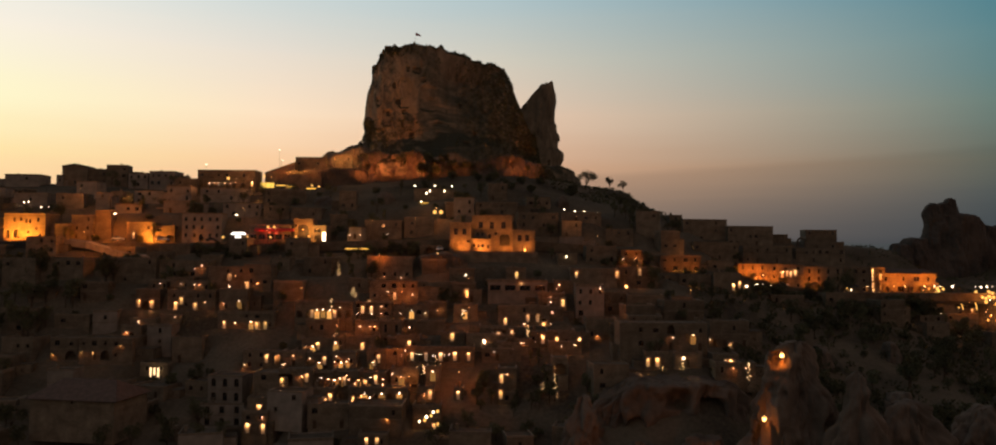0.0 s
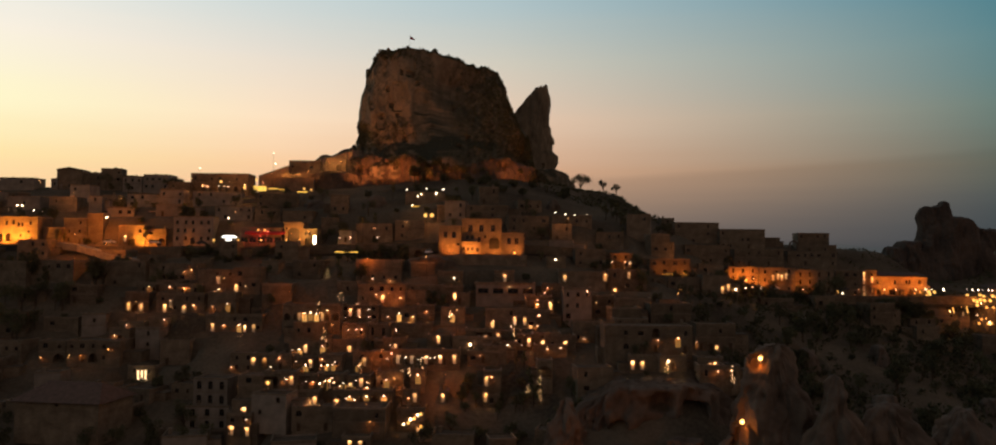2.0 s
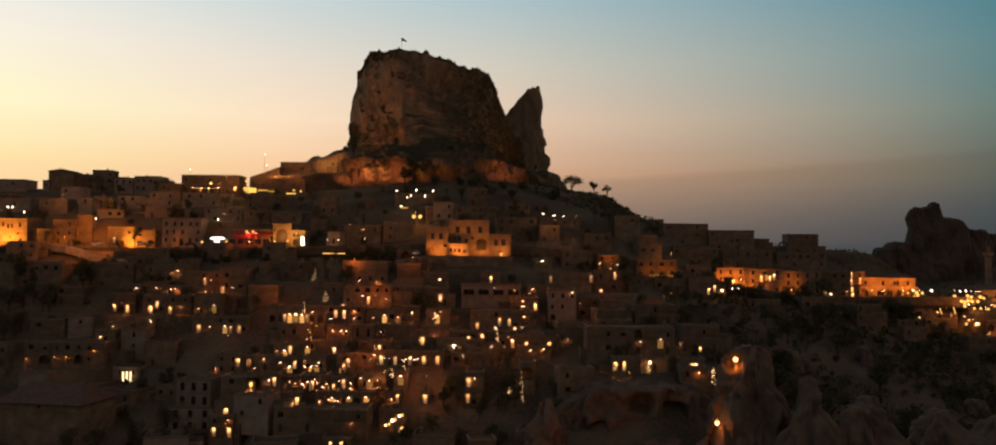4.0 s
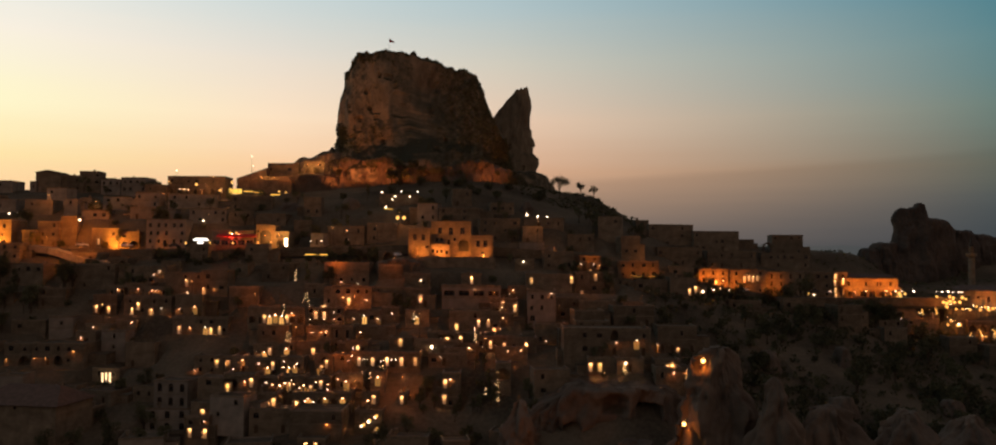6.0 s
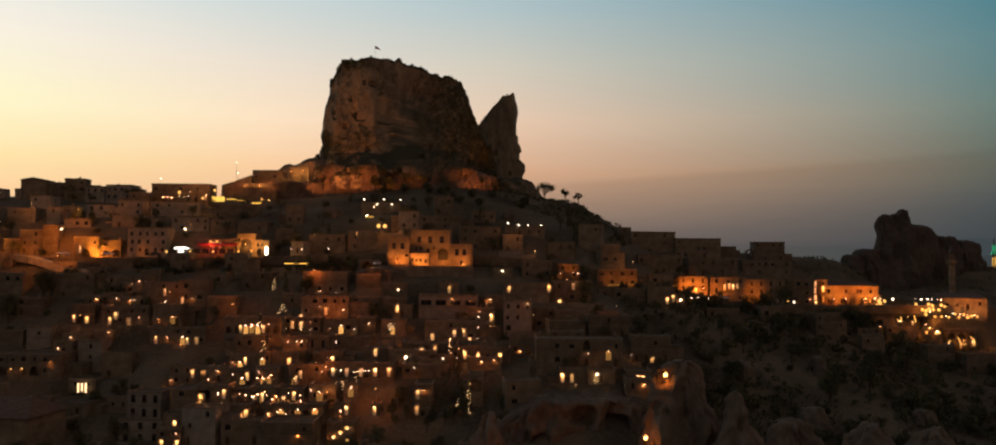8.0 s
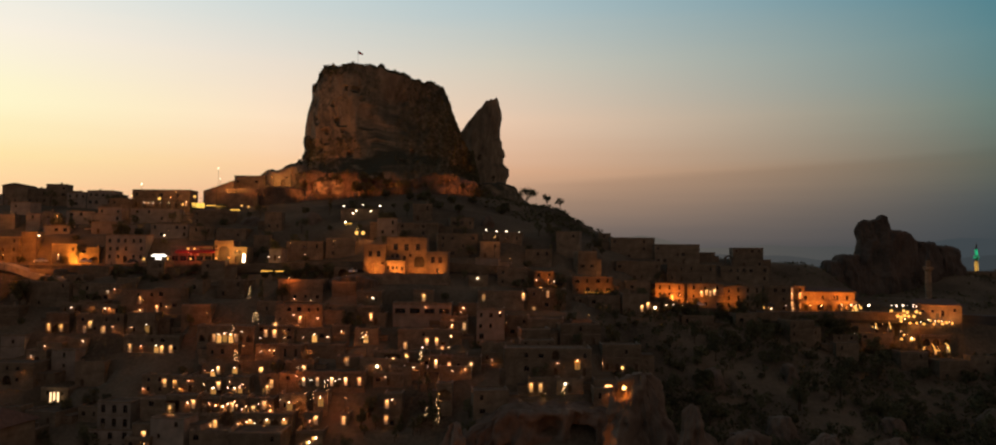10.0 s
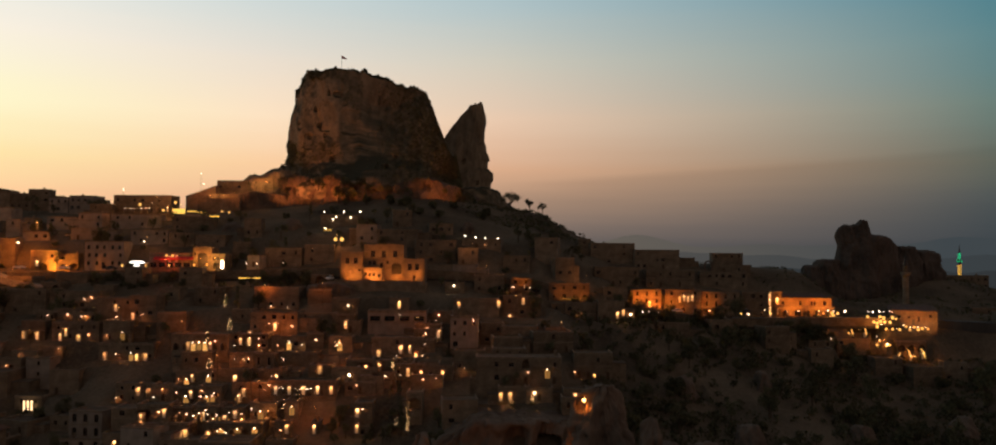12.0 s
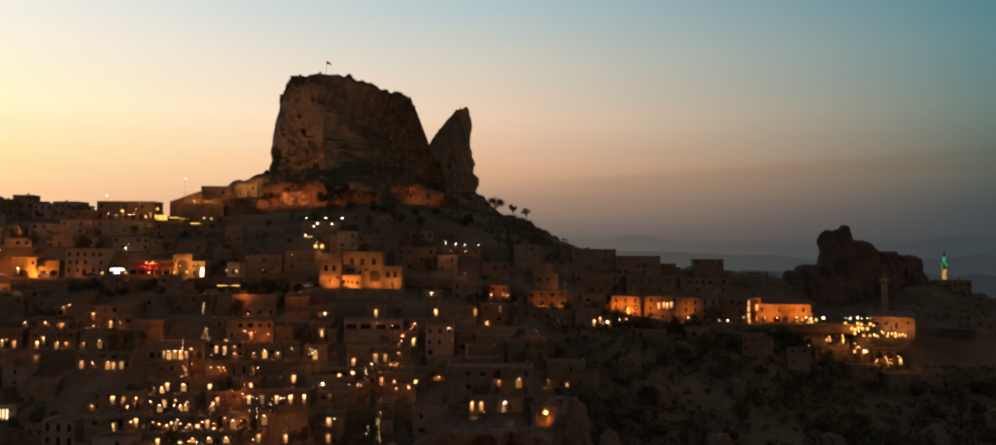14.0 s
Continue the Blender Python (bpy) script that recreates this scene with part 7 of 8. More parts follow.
lit_strip("light_strip", "dim glowing light strip along a wall foot", 63, 72, 286.8, 52.2, 0.16, AMBER)


def lit_window(x, y, z, w, h):
    """A curtained window with light behind, its curtains parted in folds."""
    fr, cu = Shape(), Shape()
    fr.box(-w / 2 - 0.1, w / 2 + 0.1, -0.08, -0.02, -0.12, 0)
    fr.box(-w / 2 - 0.1, w / 2 + 0.1, -0.08, -0.02, h, h + 0.12)
    for k in (-w / 2 - 0.05, -w / 6, w / 6, w / 2 + 0.05):
        fr.box(k - 0.05, k + 0.05, -0.08, -0.02, 0, h)
    for i in range(3):
        c = -w / 3 + i * w / 3
        for k in range(3):
            q = c - w / 6 + 0.27 + k * (w / 3 - 0.54) / 3
            cu.box(q, q + (w / 3 - 0.54) / 3 - 0.03, -0.018, -0.008, 0.02 + 0.12 * (k == 1), h - 0.02)
    o = tagged(put("lit_window", fr.mesh("lit_window", WOOD)), "brightly lit curtained window in a dark house", "window")
    o.location = (x, y, z)
    put("curtain", cu.mesh("curtain", CURTAIN), o, "backlit cream curtain folds")


lit_window(-99.9, 233.2, 21.1, 3.3, 3.0)


def ruined_arch(x, y, z):
    """A lone stone arch left of a ruin."""
    sh, n = Shape(), 9
    arc = [(1.25 * math.cos(i * math.pi / n), 2.2 + 1.25 * math.sin(i * math.pi / n)) for i in range(n + 1)]
    out = [(1.95 * math.cos(i * math.pi / n), 2.2 + 1.9 * math.sin(i * math.pi / n)) for i in range(n + 1)]
    arc, out = [(1.25, -2)] + arc + [(-1.25, -2)], [(1.95, -2)] + out + [(-1.95, -2)]
    for (a, b), (c, d), (e, g), (h, k) in zip(arc, arc[1:], out[1:], out):
        for yy in (0, 0.8):
            sh.poly([(a, yy, b), (c, yy, d), (e, yy, g), (h, yy, k)])
        sh.poly([(a, 0, b), (a, 0.8, b), (c, 0.8, d), (c, 0, d)])
        sh.poly([(h, 0, k), (e, 0, g), (e, 0.8, g), (h, 0.8, k)])
    o = tagged(put("ruined_arch", sh.mesh("ruined_arch", WEATHERED)), "lone dark stone arch of a ruin on the skyline", "arch")
    o.location = (x, y, z)


ruined_arch(134.6, 352, 61.9)


# ---- minarets, flag, antenna masts ----
def minaret(x, y, z, tall, r, lit):
    mat = WEATHERED if lit else STONE
    o = new("minaret")
    o.location = (x, y, z)
    tagged(o, "slender stone minaret with a balcony" + (" lit green and amber" if lit else " standing dark"), "minaret")
    a, b, c = Shape(), Shape(), Shape()
    a.box(-r * 1.5, r * 1.5, -r * 1.5, r * 1.5, -4, tall * 0.12)
    a.tube((0, 0, tall * 0.12), (0, 0, tall * 0.66), r, r * 0.92, 12)
    put("shaft", a.mesh("shaft", mat), o)
    b.tube((0, 0, tall * 0.645), (0, 0, tall * 0.68), r * 0.95, r * 1.55, 12)
    b.tube((0, 0, tall * 0.68), (0, 0, tall * 0.72), r * 1.6, r * 1.6, 12)
    put("balcony", b.mesh("balcony", mat), o)
    c.tube((0, 0, tall * 0.68), (0, 0, tall * 0.82), r * 0.7, r * 0.66, 12)
    put("upper_shaft", c.mesh("upper_shaft", mat), o)
    e = Shape()
    e.tube((0, 0, tall * 0.82), (0, 0, tall * 0.97), r * 0.8, 0.05, 12)
    e.tube((0, 0, tall * 0.97), (0, 0, tall), 0.04, 0.04, 5)
    put("spire", e.mesh("spire", IRON), o)
    if lit:
        for name, lo, hi, k, mat in (("amber_light", 0.42, 0.62, 1.0, AMBER), ("green_light", 0.665, 0.72, 1.65, GREEN), ("green_light", 0.73, 0.84, 0.75, GREEN)):
            for i in range(5):
                s = Shape()
                t = i * math.tau / 5 + 0.3
                s.tube((k * r * math.cos(t), k * r * math.sin(t), tall * lo), (k * r * math.cos(t), k * r * math.sin(t), tall * hi), 0.12, 0.12, 5)
                put(name, s.mesh(name, mat), o, "glowing light tube along the shaft")


minaret(212, 330, 42.5, 27, 1.3, False)
minaret(320.5, 477, 42, 34, 0.8, True)


def flag(x, y, z):
    o = new("flag")
    o.location = (x, y, z)
    tagged(o, "flag on a tall pole on the castle summit", "flag")
    p = Shape()
    p.tube((0, 0, -3), (0, 0, 9.3), 0.09, 0.05, 6)
    put("pole", p.mesh("pole", IRON), o)
    c = Shape()
    n = 10
    pts = [[(i * 0.27, 0.25 * math.sin(i * 0.9), k - (0.16 if k > 9 else 0.04) * i) for i in range(n + 1)] for k in (9.2, 7.4)]
    for i in range(n):
        c.poly([pts[1][i], pts[1][i + 1], pts[0][i + 1], pts[0][i]])
    put("cloth", c.mesh("cloth", RED), o, "dark red wind-blown cloth")


flag(-44.5, 417, 164.5)


# ---- plain dark houses that fill the slope between the lit ones ----
fill = random.Random(52)
for i in range(420):
    fx, fy, fw, fh = fill.uniform(-205, 64), fill.uniform(204, 290), fill.uniform(6, 11), fill.choice((3.4, 3.8, 5.8, 6.4))
    if abs(fy - road_line(fx)) < 9 or -24 < fx < 18 and fy > 268:
        continue
    if any(abs(fx - a) < (w + fw) / 2 + 0.6 and abs(fy - b) < 7.5 for a, b, _, w in PLOTS) or any(abs(fx - a) < fw / 2 + 1.4 and -1.5 < b - fy < 17 for a, b in LIT):
        continue
    house(round(fx, 1), round(fy, 1), height(fx, fy) + 0.2, fw, fh, fill.choice(("plain", "plain", "plain", "arch")), fill.uniform(-12, 12))


# ---- trees and shrubs ----
def crown_mesh(name, r, tall, leaves, seed, sparse=0.0):
    """Many small leaf blades in clumps, with gaps and an uneven outline."""
    rr = random.Random(seed)
    v, f = [], []
    clumps = [(rr.uniform(-1, 1) * r * 0.7, rr.uniform(-1, 1) * r * 0.7, rr.uniform(0.15, 1) * tall, rr.uniform(0.3, 0.55) * r) for _ in range(9)]
    for _ in range(leaves):
        cx, cy, cz, cr = rr.choice(clumps)
        while True:
            d = Vector((rr.uniform(-1, 1), rr.uniform(-1, 1), rr.uniform(-1, 1)))
            if sparse < d.length < 1:
                break
        c = Vector((cx, cy, cz)) + d * cr
        s = rr.uniform(0.09, 0.2) * (1 + r * 0.06)
        q = Euler((rr.uniform(0, 6), rr.uniform(0, 6), rr.uniform(0, 6))).to_matrix()
        k = len(v)
        v += [tuple(c + q @ Vector(p)) for p in ((-s, -s * 0.6, 0), (s, -s * 0.5, 0.05), (s * 0.9, s * 0.6, 0), (-s * 0.8, s * 0.6, 0.06))]
        f.append((k, k + 1, k + 2, k + 3))
    return mesh_of(name, v, f, LEAF)


def trunk_mesh(seed, tall, r):
    rr = random.Random(seed)
    sh = Shape()
    sh.tube((0, 0, -1.2), (0.1, 0, tall * 0.55), 0.09 * r + 0.06, 0.06 * r + 0.04)
    for i in range(6):
        a = i * 1.05 + rr.uniform(-0.3, 0.3)
        e = (math.cos(a) * r * 0.55, math.sin(a) * r * 0.55, tall * rr.uniform(0.75, 1.1))
        sh.tube((0.1, 0, tall * rr.uniform(0.4, 0.55)), e, 0.05 * r, 0.02, 5)
    return sh.mesh("trunk", BARK)


TREES = []
for i, (r, bole, crown) in enumerate(((1.9, 2.2, 2.6), (2.6, 2.6, 3.4), (1.4, 0.5, 1.5), (1.1, 1.2, 4.6))):
    TREES.append((trunk_mesh(i, bole + crown * 0.3, r), crown_mesh("crown", r, crown, 620, 30 + i, 0.35), bole, r))
TREELABEL = ("small round garden tree with dense dark leaves", "broad leafy tree standing dark among the houses", "low dark garden shrub", "slim upright dark tree between the houses")


def tree(x, y, kind, s=1.0, z=None, turn=0.0):
    tr, cr, bole, r = TREES[kind]
    o = new("shrub" if kind == 2 else "tree")
    z = height(x, y) if z is None else z
    o.matrix_basis = pose(x, y, z, 0, 0, turn) @ Matrix.Scale(s, 4)
    tagged(o, TREELABEL[kind], "shrub" if kind == 2 else "tree", "village greenery")
    put("trunk", tr, o)
    c = put("crown", cr, o)
    c.location = (0, 0, bole)


humps = random.Random(41)
for i in range(46):
    hx, hy = humps.uniform(-215, 70), humps.uniform(196, 338)
    s = humps.uniform(2.5, 5.5)
    if 276 < hy < 306 or any(abs(hx - a) < s + 1.5 and -3 < b - hy < 16 for a, b in LIT) or any(abs(hx - a) < w / 2 + s and -4 < hy - b < 11 for a, b, _, w in PLOTS):
        continue
    hz = height(hx, hy)
    rock("rock_hump", "weathered tuff hump rising between the houses", hx, hy, hz - 5, s, s * humps.uniform(0.7, 1.1), hz + humps.uniform(1.2, 4.2), (1.15, 1.05, 0.85, 0.45), 2.2, 1.2, (), 80, 20, 100 + i, mat=WEATHERED)

# three trees on the ridge beside the castle
def ridge_tree(x, y, z, tall, r, lean, leaves, seed, label):
    """A thin-leaved tree: a forked trunk whose limbs spread under a flat, broken crown."""
    rr = random.Random(seed)
    o = new("tree")
    o.matrix_basis = pose(x, y, z)
    tagged(o, label, "tree", "ridge trees")
    tr, v, f = Shape(), [], []
    fork = (lean * 0.25, 0, tall * 0.26)
    tr.tube((0, 0, -1.5), fork, 0.034 * tall, 0.026 * tall, 8)
    n = max(6, int(r * 2.6))
    for i in range(n):
        a = i * math.tau / n + rr.uniform(-0.3, 0.3)
        reach = r * rr.uniform(0.35, 0.92)
        elbow = (fork[0] + math.cos(a) * reach * 0.5 + lean * 0.3, math.sin(a) * reach * 0.5, tall * rr.uniform(0.45, 0.6))
        tip = (fork[0] + math.cos(a) * reach + lean * 0.8, math.sin(a) * reach, tall * (0.9 - 0.33 * (reach / r) ** 2) - rr.uniform(0, 0.16) * tall)
        tr.tube(fork, elbow, 0.017 * tall, 0.011 * tall, 6)
        tr.tube(elbow, tip, 0.011 * tall, 0.004 * tall, 5)
        for k in range(3):
            b = (tip[0] + rr.uniform(-0.3, 0.3) * r, tip[1] + rr.uniform(-0.3, 0.3) * r, tip[2] + rr.uniform(-0.02, 0.08) * tall)
            tr.tube(elbow if k else tip, b, 0.006 * tall, 0.002 * tall, 4)
            for _ in range(leaves):
                c = Vector(b) + Vector((rr.gauss(0, 0.15) * r, rr.gauss(0, 0.15) * r, rr.gauss(0, 0.07) * tall))
                w = rr.uniform(0.12, 0.28)
                q = Euler((rr.uniform(0, 6), rr.uniform(0, 6), rr.uniform(0, 6))).to_matrix()
                m = len(v)
                v += [tuple(c + q @ Vector(p)) for p in ((-w, -w * 0.5, 0), (w, -w * 0.4, 0.04), (w * 0.8, w * 0.6, 0), (-w * 0.7, w * 0.5, 0.05))]
                f.append((m, m + 1, m + 2, m + 3))
    put("trunk", tr.mesh("trunk", BARK), o)
    put("crown", mesh_of("crown", v, f, LEAF), o)


ridge_tree(46.2, 415, 91.2, 9.6, 4.9, 0.4, 52, 1, "broad flat-crowned thin tree against the evening sky")
ridge_tree(56.0, 397, 89.3, 7.4, 2.1, -0.7, 40, 2, "slim leaning thin-leaved tree on the ridge")
ridge_tree(62.6, 397, 88.2, 6.2, 2.1, -0.4, 26, 3, "small half-bare thin tree on the ridge")
# round bushes rooted on the ledge under the castle
for bx, bz, s in ((-45.6, 100.6, 0.9), (-30.6, 100.8, 1.0), (-23, 100, 1.0), (-13.2, 99.2, 1.1), (-4, 98.8, 0.9), (-37, 97.6, 0.8), (-54, 100.4, 0.7), (14, 98.5, 1.0)):
    led = LEDGE[0].reshape(-1, 3)
    led = led[(np.abs(led[:, 0] - bx) < 2) & (np.abs(led[:, 2] - bz) < 2)]
    tree(bx, float(led[:, 1].min()) + 0.4, 2, s, bz - 1.2, bx * 20)
grove = random.Random(8)
for i in range(330):
    gx, gy = grove.uniform(-225, 120), grove.uniform(190, 345)
    if 289 < gy < 305:
        gy += 16
    if any(abs(gx - a) < 2.6 and -1 < b - gy < 14 for a, b in LIT):
        continue
    tree(gx, gy, grove.choice((0, 0, 1, 2, 2, 2, 3)), grove.uniform(0.7, 1.25), None, grove.uniform(0, 360))
for i in range(150):
    gx, gy = grove.uniform(66, 275), grove.uniform(172, 298)
    if any(abs(gx - a) < 2.6 and -1 < b - gy < 14 for a, b in LIT):
        continue
    tree(gx, gy, grove.choice((0, 1, 2, 2, 2, 2)), grove.uniform(0.9, 2.0), None, grove.uniform(0, 360))
for i in range(34):
    gx, gy = grove.uniform(0, 36), grove.uniform(196, 216)
    if not any(abs(gx - a) < 1.6 and -1 < b - gy < 12 for a, b in LIT):
        tree(gx, gy, grove.choice((0, 2, 2, 3)), grove.uniform(0.5, 0.9), None, grove.uniform(0, 360))
for i in range(44):
    gx, gy = grove.uniform(-11, 15), grove.uniform(208, 233)
    if not any(abs(gx - a) < 1.5 and -1 < b - gy < 10 for a, b in LIT) and not any(abs(gx - a) < w / 2 + 1 and -1 < gy - b < 8 for a, b, _, w in PLOTS):
        tree(gx, gy, grove.choice((0, 0, 2, 3)), grove.uniform(0.6, 1.0), None, grove.uniform(0, 360))
for i in range(14):
    tree(grove.uniform(-60, 40), grove.uniform(352, 372), 2, grove.uniform(0.9, 1.7), None, grove.uniform(0, 360))
for x, y, z, s in ((-46, 373, 101.0, 1.7), (-33.5, 373, 101.5, 1.7), (-26, 373, 101, 1.8), (-22, 373, 99, 1.4), (-36, 372, 95.5, 2.2), (-31, 371.5, 95.0, 2.2), (-16, 372, 98.5, 1.3)):
    tree(x, y, 2, s, z - 1.2, x * 7)
for x in (-176, -168, -122, -116, -112):
    tree(x, 366, 0, 0.8, None, x)


for i in range(70):
    gx = grove.uniform(84, 186)
    gy = road_line(gx) - grove.uniform(5.5, 12)
    tree(gx, gy, grove.choice((2, 2, 2, 0)), grove.uniform(0.9, 1.5), height(gx, gy) - 0.6, grove.uniform(0, 360))


for i in range(24):
    gx, gy = grove.uniform(-190, -126), grove.uniform(242, 278)
    tree(gx, gy, grove.choice((0, 1, 1, 1, 3)), grove.uniform(1.0, 1.7), None, grove.uniform(0, 360))
for i in range(80):
    gx = grove.uniform(-112, 62)
    gy = road_line(gx) - grove.uniform(6, 14)
    if -26 < gx < 18 or any(abs(gx - a) < 2.2 and -1 < b - gy < 5 for a, b in LIT):
        continue
    tree(gx, gy, grove.choice((2, 2, 2, 0)), grove.uniform(0.7, 1.1), height(gx, gy) - 0.7, grove.uniform(0, 360))
for x, y, tall, r, n, seed in ((-181, 371, 6.5, 2.6, 26, 11), (-150, 366, 5.5, 2.2, 24, 12), (-142.5, 361, 6.0, 2.0, 22, 13)):
    ridge_tree(x, y, height(x, y) + 2.0, tall, r, 0.2, n, seed, "thin dark tree between the skyline houses")


def castle_scrub():
    """Dark scrub rooted on the castle's slopes and ledges: tufts of blades, too many to count."""
    rr = np.random.RandomState(5)
    pts = CASTLE[0].reshape(-1, 3)
    pts = pts[pts[:, 1] < 410]
    x, y, z = pts.T
    ripple = fbm(x * 0.07, y * 0, z * 0.09, 31, 4)
    right = (x - np.interp(z, (108, 120, 140, 160), (-26, -27, -33, -46)) + 2.5) / 5
    crown = (z - castle_crest(x) + 9) / 5
    low = 1.35 - np.abs(z - 118.5) / 8
    bare = np.clip((x + 14) / 10, 0, 1) * np.clip((132 - z) / 10, 0, 1)
    crown = np.where(x < -57, 0, crown)
    want = np.maximum(np.maximum(right, crown), low) - 1.4 * bare + 1.1 * ripple - 3.0 * np.clip((-38 - x) / 6, 0, 1) * np.clip((z - 124) / 5, 0, 1) * np.clip((castle_crest(x) - 4 - z) / 3, 0, 1)
    pts = pts[rr.rand(len(pts)) < 0.36 * np.clip(want, 0, 1)]
    led = LEDGE[0].reshape(-1, 3)
    led = led[(led[:, 1] < 400) & (led[:, 2] > 92)]
    x, y, z = led.T
    bank = 0.5 * np.clip(np.minimum(x + 36, -2 - x) / 5, 0, 1) + np.clip((x - 15) / 6, 0, 1) + 1.4 * np.clip((z - 102.5) / 2, 0, 1) + 0.9 * fbm(x * 0.1, y * 0, z * 0.15, 17, 3)
    pts = np.concatenate([pts, led[rr.rand(len(led)) < 0.5 * np.clip(bank, 0, 1)]])
    v, f = [], []
    for p in pts:
        s = rr.uniform(0.22, 0.55)
        for _ in range(5):
            c = p + rr.uniform(-1, 1, 3) * s + (0, -0.2, 0)
            a, b = rr.uniform(-1, 1, 3) * s * 0.6, rr.uniform(-1, 1, 3) * s * 0.45
            k = len(v)
            v += [tuple(c - a - b), tuple(c + a - b), tuple(c + a + b), tuple(c - a + b * 0.8)]
            f.append((k, k + 1, k + 2, k + 3))
    tagged(put("scrub", mesh_of("scrub", v, f, LEAF)), "dark scrub clinging to the castle rock", "scrub", kind="stuff")


castle_scrub()


def ridge_scrub():
    """Thorny growth on the ridge beside the castle: tufts of blades in clumps, too many to count."""
    rr = np.random.RandomState(9)
    v, f = [], []
    for i in range(5600):
        x, y = (rr.uniform(22, 140), 402 - 50 * rr.rand() ** 1.6) if i < 2600 else (rr.uniform(150, 330), rr.uniform(318, 420))
        if fbm(np.array([x * 0.12]), np.array([y * 0.12]), np.array([0.0]), 5, 3)[0] < rr.uniform(-0.35, 0.3):
            continue
        s = rr.uniform(0.25, 0.75)
        p = np.array((x, y, height(x, y) + 0.35 * s))
        for _ in range(6):
            c = p + rr.uniform(-1, 1, 3) * s
            a, b = rr.uniform(-1, 1, 3) * s * 0.6, rr.uniform(-1, 1, 3) * s * 0.5
            k = len(v)
            v += [tuple(c - a - b), tuple(c + a - b), tuple(c + a + b), tuple(c - a + b * 0.8)]
            f.append((k, k + 1, k + 2, k + 3))
    tagged(put("scrub", mesh_of("scrub", v, f, LEAF)), "dark thorny scrub on the ridges beside the castle", "scrub", kind="stuff")


ridge_scrub()


def thicket():
    """Low brush over the valley side: tufts of blades, too many to count."""
    rr = random.Random(77)
    v, f = [], []
    for _ in range(5200):
        bx, by = rr.uniform(64, 285), rr.uniform(165, 300)
        if rr.random() > 0.7 + 0.8 * float(grain(np.array(bx * 0.05), np.array(by * 0.05), np.array(0.3), 5)):
            continue
        bz, s = height(bx, by), rr.uniform(0.6, 1.9)
        for _ in range(16):
            c = Vector((bx + rr.uniform(-1, 1) * s, by + rr.uniform(-1, 1) * s, bz + rr.uniform(0.0, 1.3) * s))
            q = Euler((rr.uniform(0, 6), rr.uniform(0, 6), rr.uniform(0, 6))).to_matrix()
            w = rr.uniform(0.25, 0.6)
            k = len(v)
            v += [tuple(c + q @ Vector(p)) for p in ((-w, -w * 0.5, 0), (w, -w * 0.4, 0.06), (w * 0.8, w * 0.6, 0), (-w * 0.7, w * 0.5, 0.08))]
            f.append((k, k + 1, k + 2, k + 3))
    tagged(put("brush", mesh_of("brush", v, f, LEAF)), "low dark brush covering the valley side", "brush", kind="stuff")


thicket()


def lit_tree(x, y, z, r, tall, turns, seed):
    """A fairy-light string wound round a small tree."""
    tree(x, y, 3 if tall > 3 else 2, max(0.5, tall / 5.5), z)
    r, tall, turns = r * 0.6, tall * 1.15, turns * 0.7
    wire, beads = Shape(), Shape()
    rr = random.Random(seed)
    line = []
    n = int(turns * 7)
    for i in range(n):
        t = i / n
        a = t * turns * math.tau
        p = (x + r * (1 - 0.75 * t) * math.cos(a) + rr.uniform(-0.1, 0.1), y + r * (1 - 0.75 * t) * math.sin(a), z + 0.3 + tall * t)
        line.append(p)
        beads.ball(p, 0.055)
    wire.pipe(line, 0.012, 3)
    o = tagged(put("fairy_lights", wire.mesh("fairy_lights", IRON)), "string of warm fairy lights wound round a garden tree", "string lights", "fairy lights")
    put("bead_string", beads.mesh("bead_string", BEAD), o, "tiny warm glowing beads")["kind"] = "stuff"


for p in ((-44.5, 246, 43.5, 2.0, 3.2, 5, 1), (-50.5, 243, 40, 0.8, 3.5, 3, 2), (-47.5, 237, 32.5, 1.5, 3.4, 4, 3), (-53.5, 268, 49, 0.7, 4.5, 5, 4), (-17, 222.5, 25.5, 1.0, 3.4, 4, 5), (-20, 219.5, 24, 0.9, 3.0, 4, 6), (15.5, 211, 20.5, 0.9, 5.5, 7, 7), (12.5, 212, 21.5, 0.8, 2.5, 3, 8)):
    lit_tree(*p)
for p in ((9, 230, 32.5, 0.8, 4.5, 5, 9), (-10.5, 244, 38.5, 1.0, 2.5, 3, 10), (-4, 236, 34, 1.3, 2.0, 3, 11), (49.5, 212.5, 27.6, 1.0, 2.5, 4, 12), (57.5, 212, 27.6, 0.7, 2.6, 4, 13), (64.5, 204, 26.5, 1.0, 4.0, 5, 14), (44, 212, 27.4, 0.8, 1.0, 2, 15), (-22, 219, 24.5, 0.8, 2.2, 3, 16)):
    lit_tree(*p)


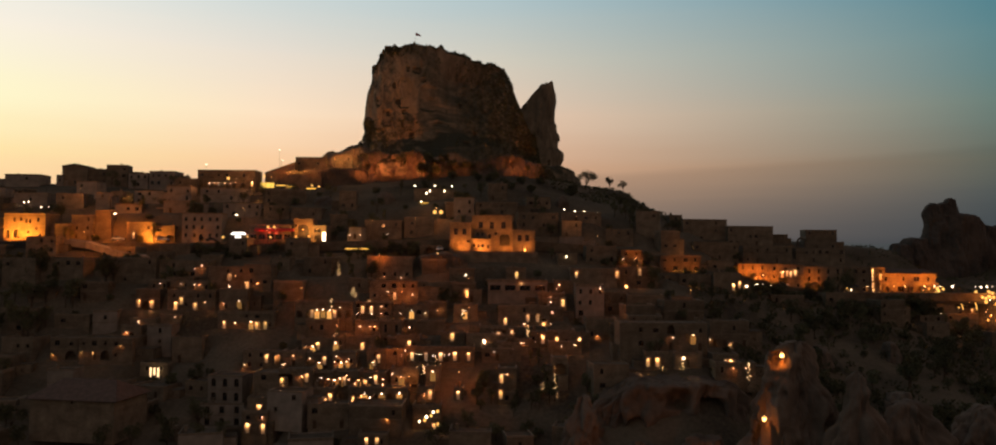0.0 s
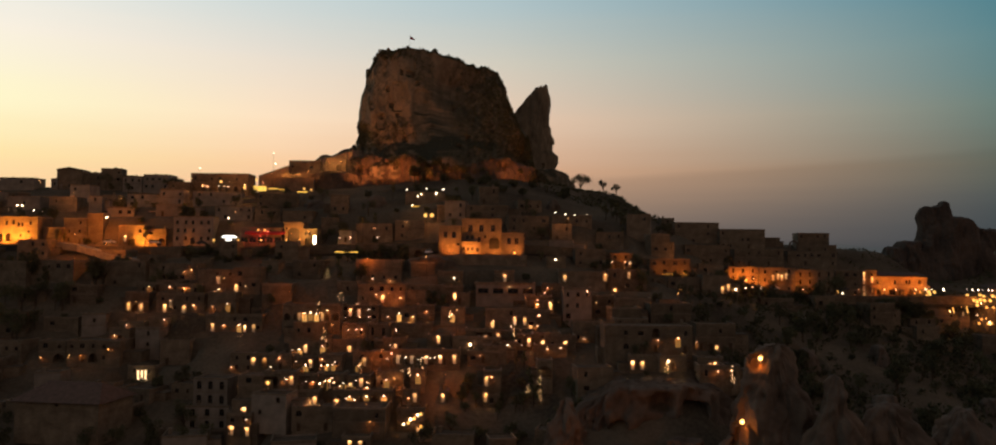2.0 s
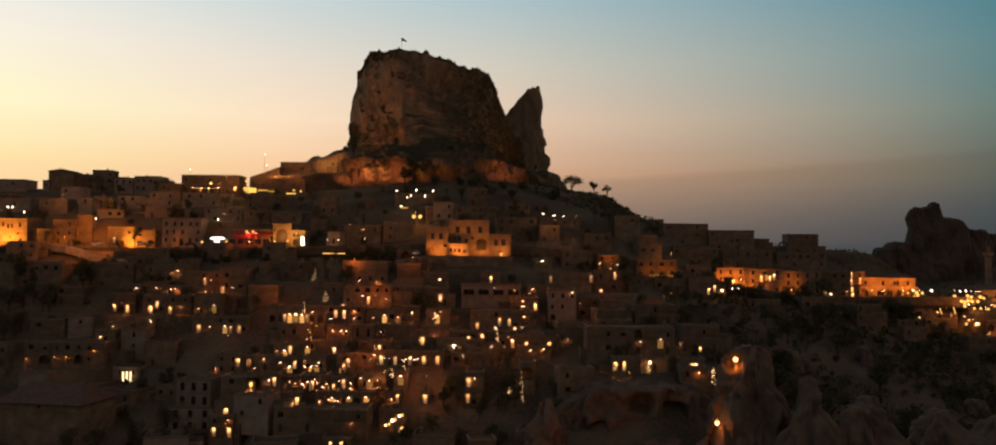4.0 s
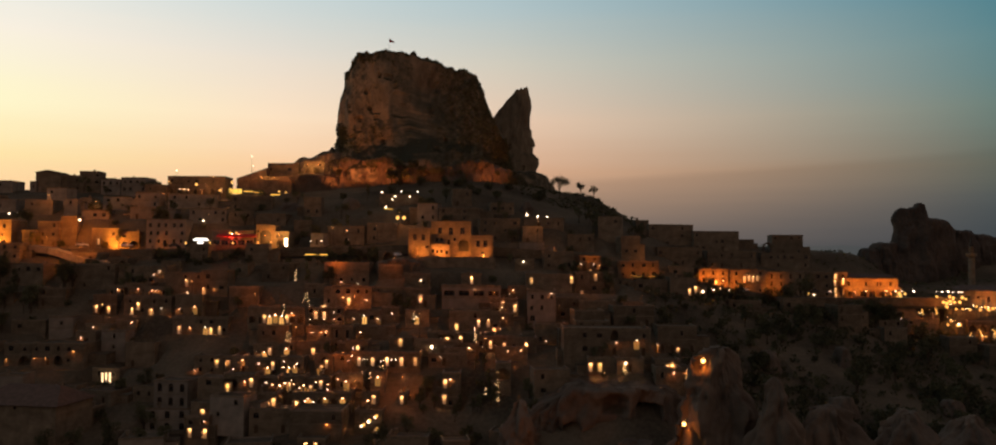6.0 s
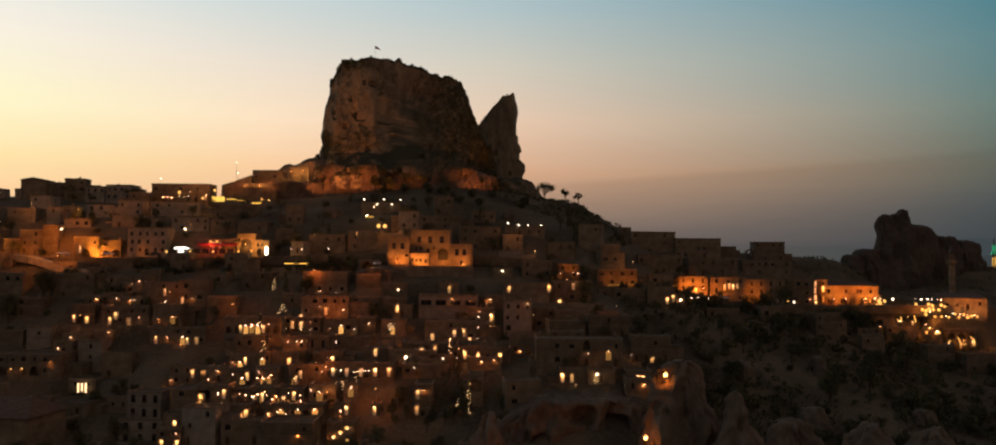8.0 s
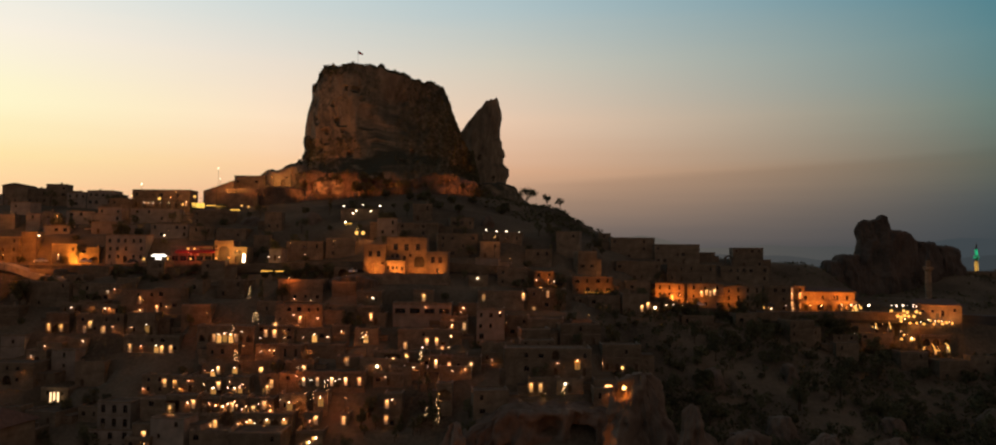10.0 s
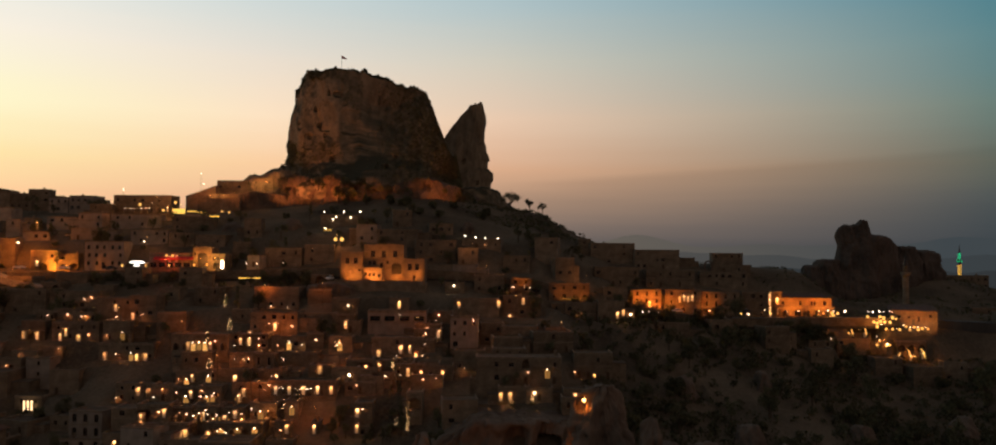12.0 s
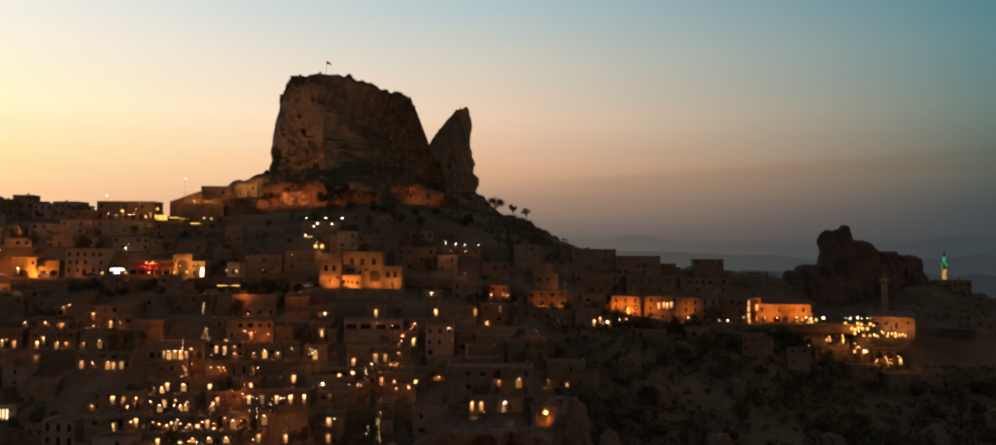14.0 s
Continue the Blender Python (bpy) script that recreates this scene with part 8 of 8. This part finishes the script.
# ---- parked cars ----
def car(x, y, z, turn, paint, label):
    o = new("car")
    o.matrix_basis = pose(x, y, z, 0, 0, turn)
    tagged(o, label, "car", "parked cars")
    prof = [(-2.1, 0.35), (-2.15, 0.75), (-1.9, 0.9), (-1.5, 0.95), (-0.95, 1.42), (0.55, 1.46), (1.15, 0.98), (1.9, 0.86), (2.12, 0.7), (2.1, 0.35)]
    body = Shape()
    for s in (-0.84, 0.84):
        body.poly([(px, s * (0.86 if pz > 1.2 else 1), pz) for px, pz in (prof if s < 0 else prof[::-1])])
    for (a, b), (c, d) in zip(prof, prof[1:] + prof[:1]):
        ka, kc = (0.72 if b > 1.2 else 0.84), (0.72 if d > 1.2 else 0.84)
        body.poly([(a, -ka, b), (a, ka, b), (c, kc, d), (c, -kc, d)])
    put("body", body.mesh("body", paint), o)
    gl = Shape()
    for s in (-1, 1):
        gl.poly([(-1.3, s * 0.835, 1.0), (0.95, s * 0.835, 1.0), (0.5, s * 0.745, 1.38), (-0.9, s * 0.745, 1.38)])
    gl.poly([(1.16, -0.7, 1.02), (1.16, 0.7, 1.02), (0.62, 0.62, 1.43), (0.62, -0.62, 1.43)])
    gl.poly([(-1.48, -0.7, 1.0), (-1.48, 0.7, 1.0), (-1.0, 0.62, 1.4), (-1.0, -0.62, 1.4)])
    put("glazing", gl.mesh("glazing", GLASS), o)
    for wx in (-1.3, 1.3):
        for wy in (-0.78, 0.78):
            wh = Shape()
            wh.tube((wx, wy - 0.1, 0.32), (wx, wy + 0.1, 0.32), 0.32, 0.32, 14)
            put("wheel", wh.mesh("wheel", RUBBER), o)


car(-143, 299, 61.4, 5, PAINT, "white hatchback parked under the street lamp")
car(-126, 299, 61.4, -4, PAINT, "white hatchback parked by the arched house")
car(-108, 299.5, 61.4, 3, DARKPAINT, "dark hatchback parked along the street")
car(-20.5, 281, 58.8, 80, PAINT, "white van-like car parked beside the floodlit house")
car(110, 306, 46.2, 20, PAINT, "white car parked before the orange wall")
car(104, 299, 45.2, 15, DARKPAINT, "dark car parked by the street lamps")
car(138, 309, 46.0, 10, DARKPAINT, "dark car parked before the orange wall")
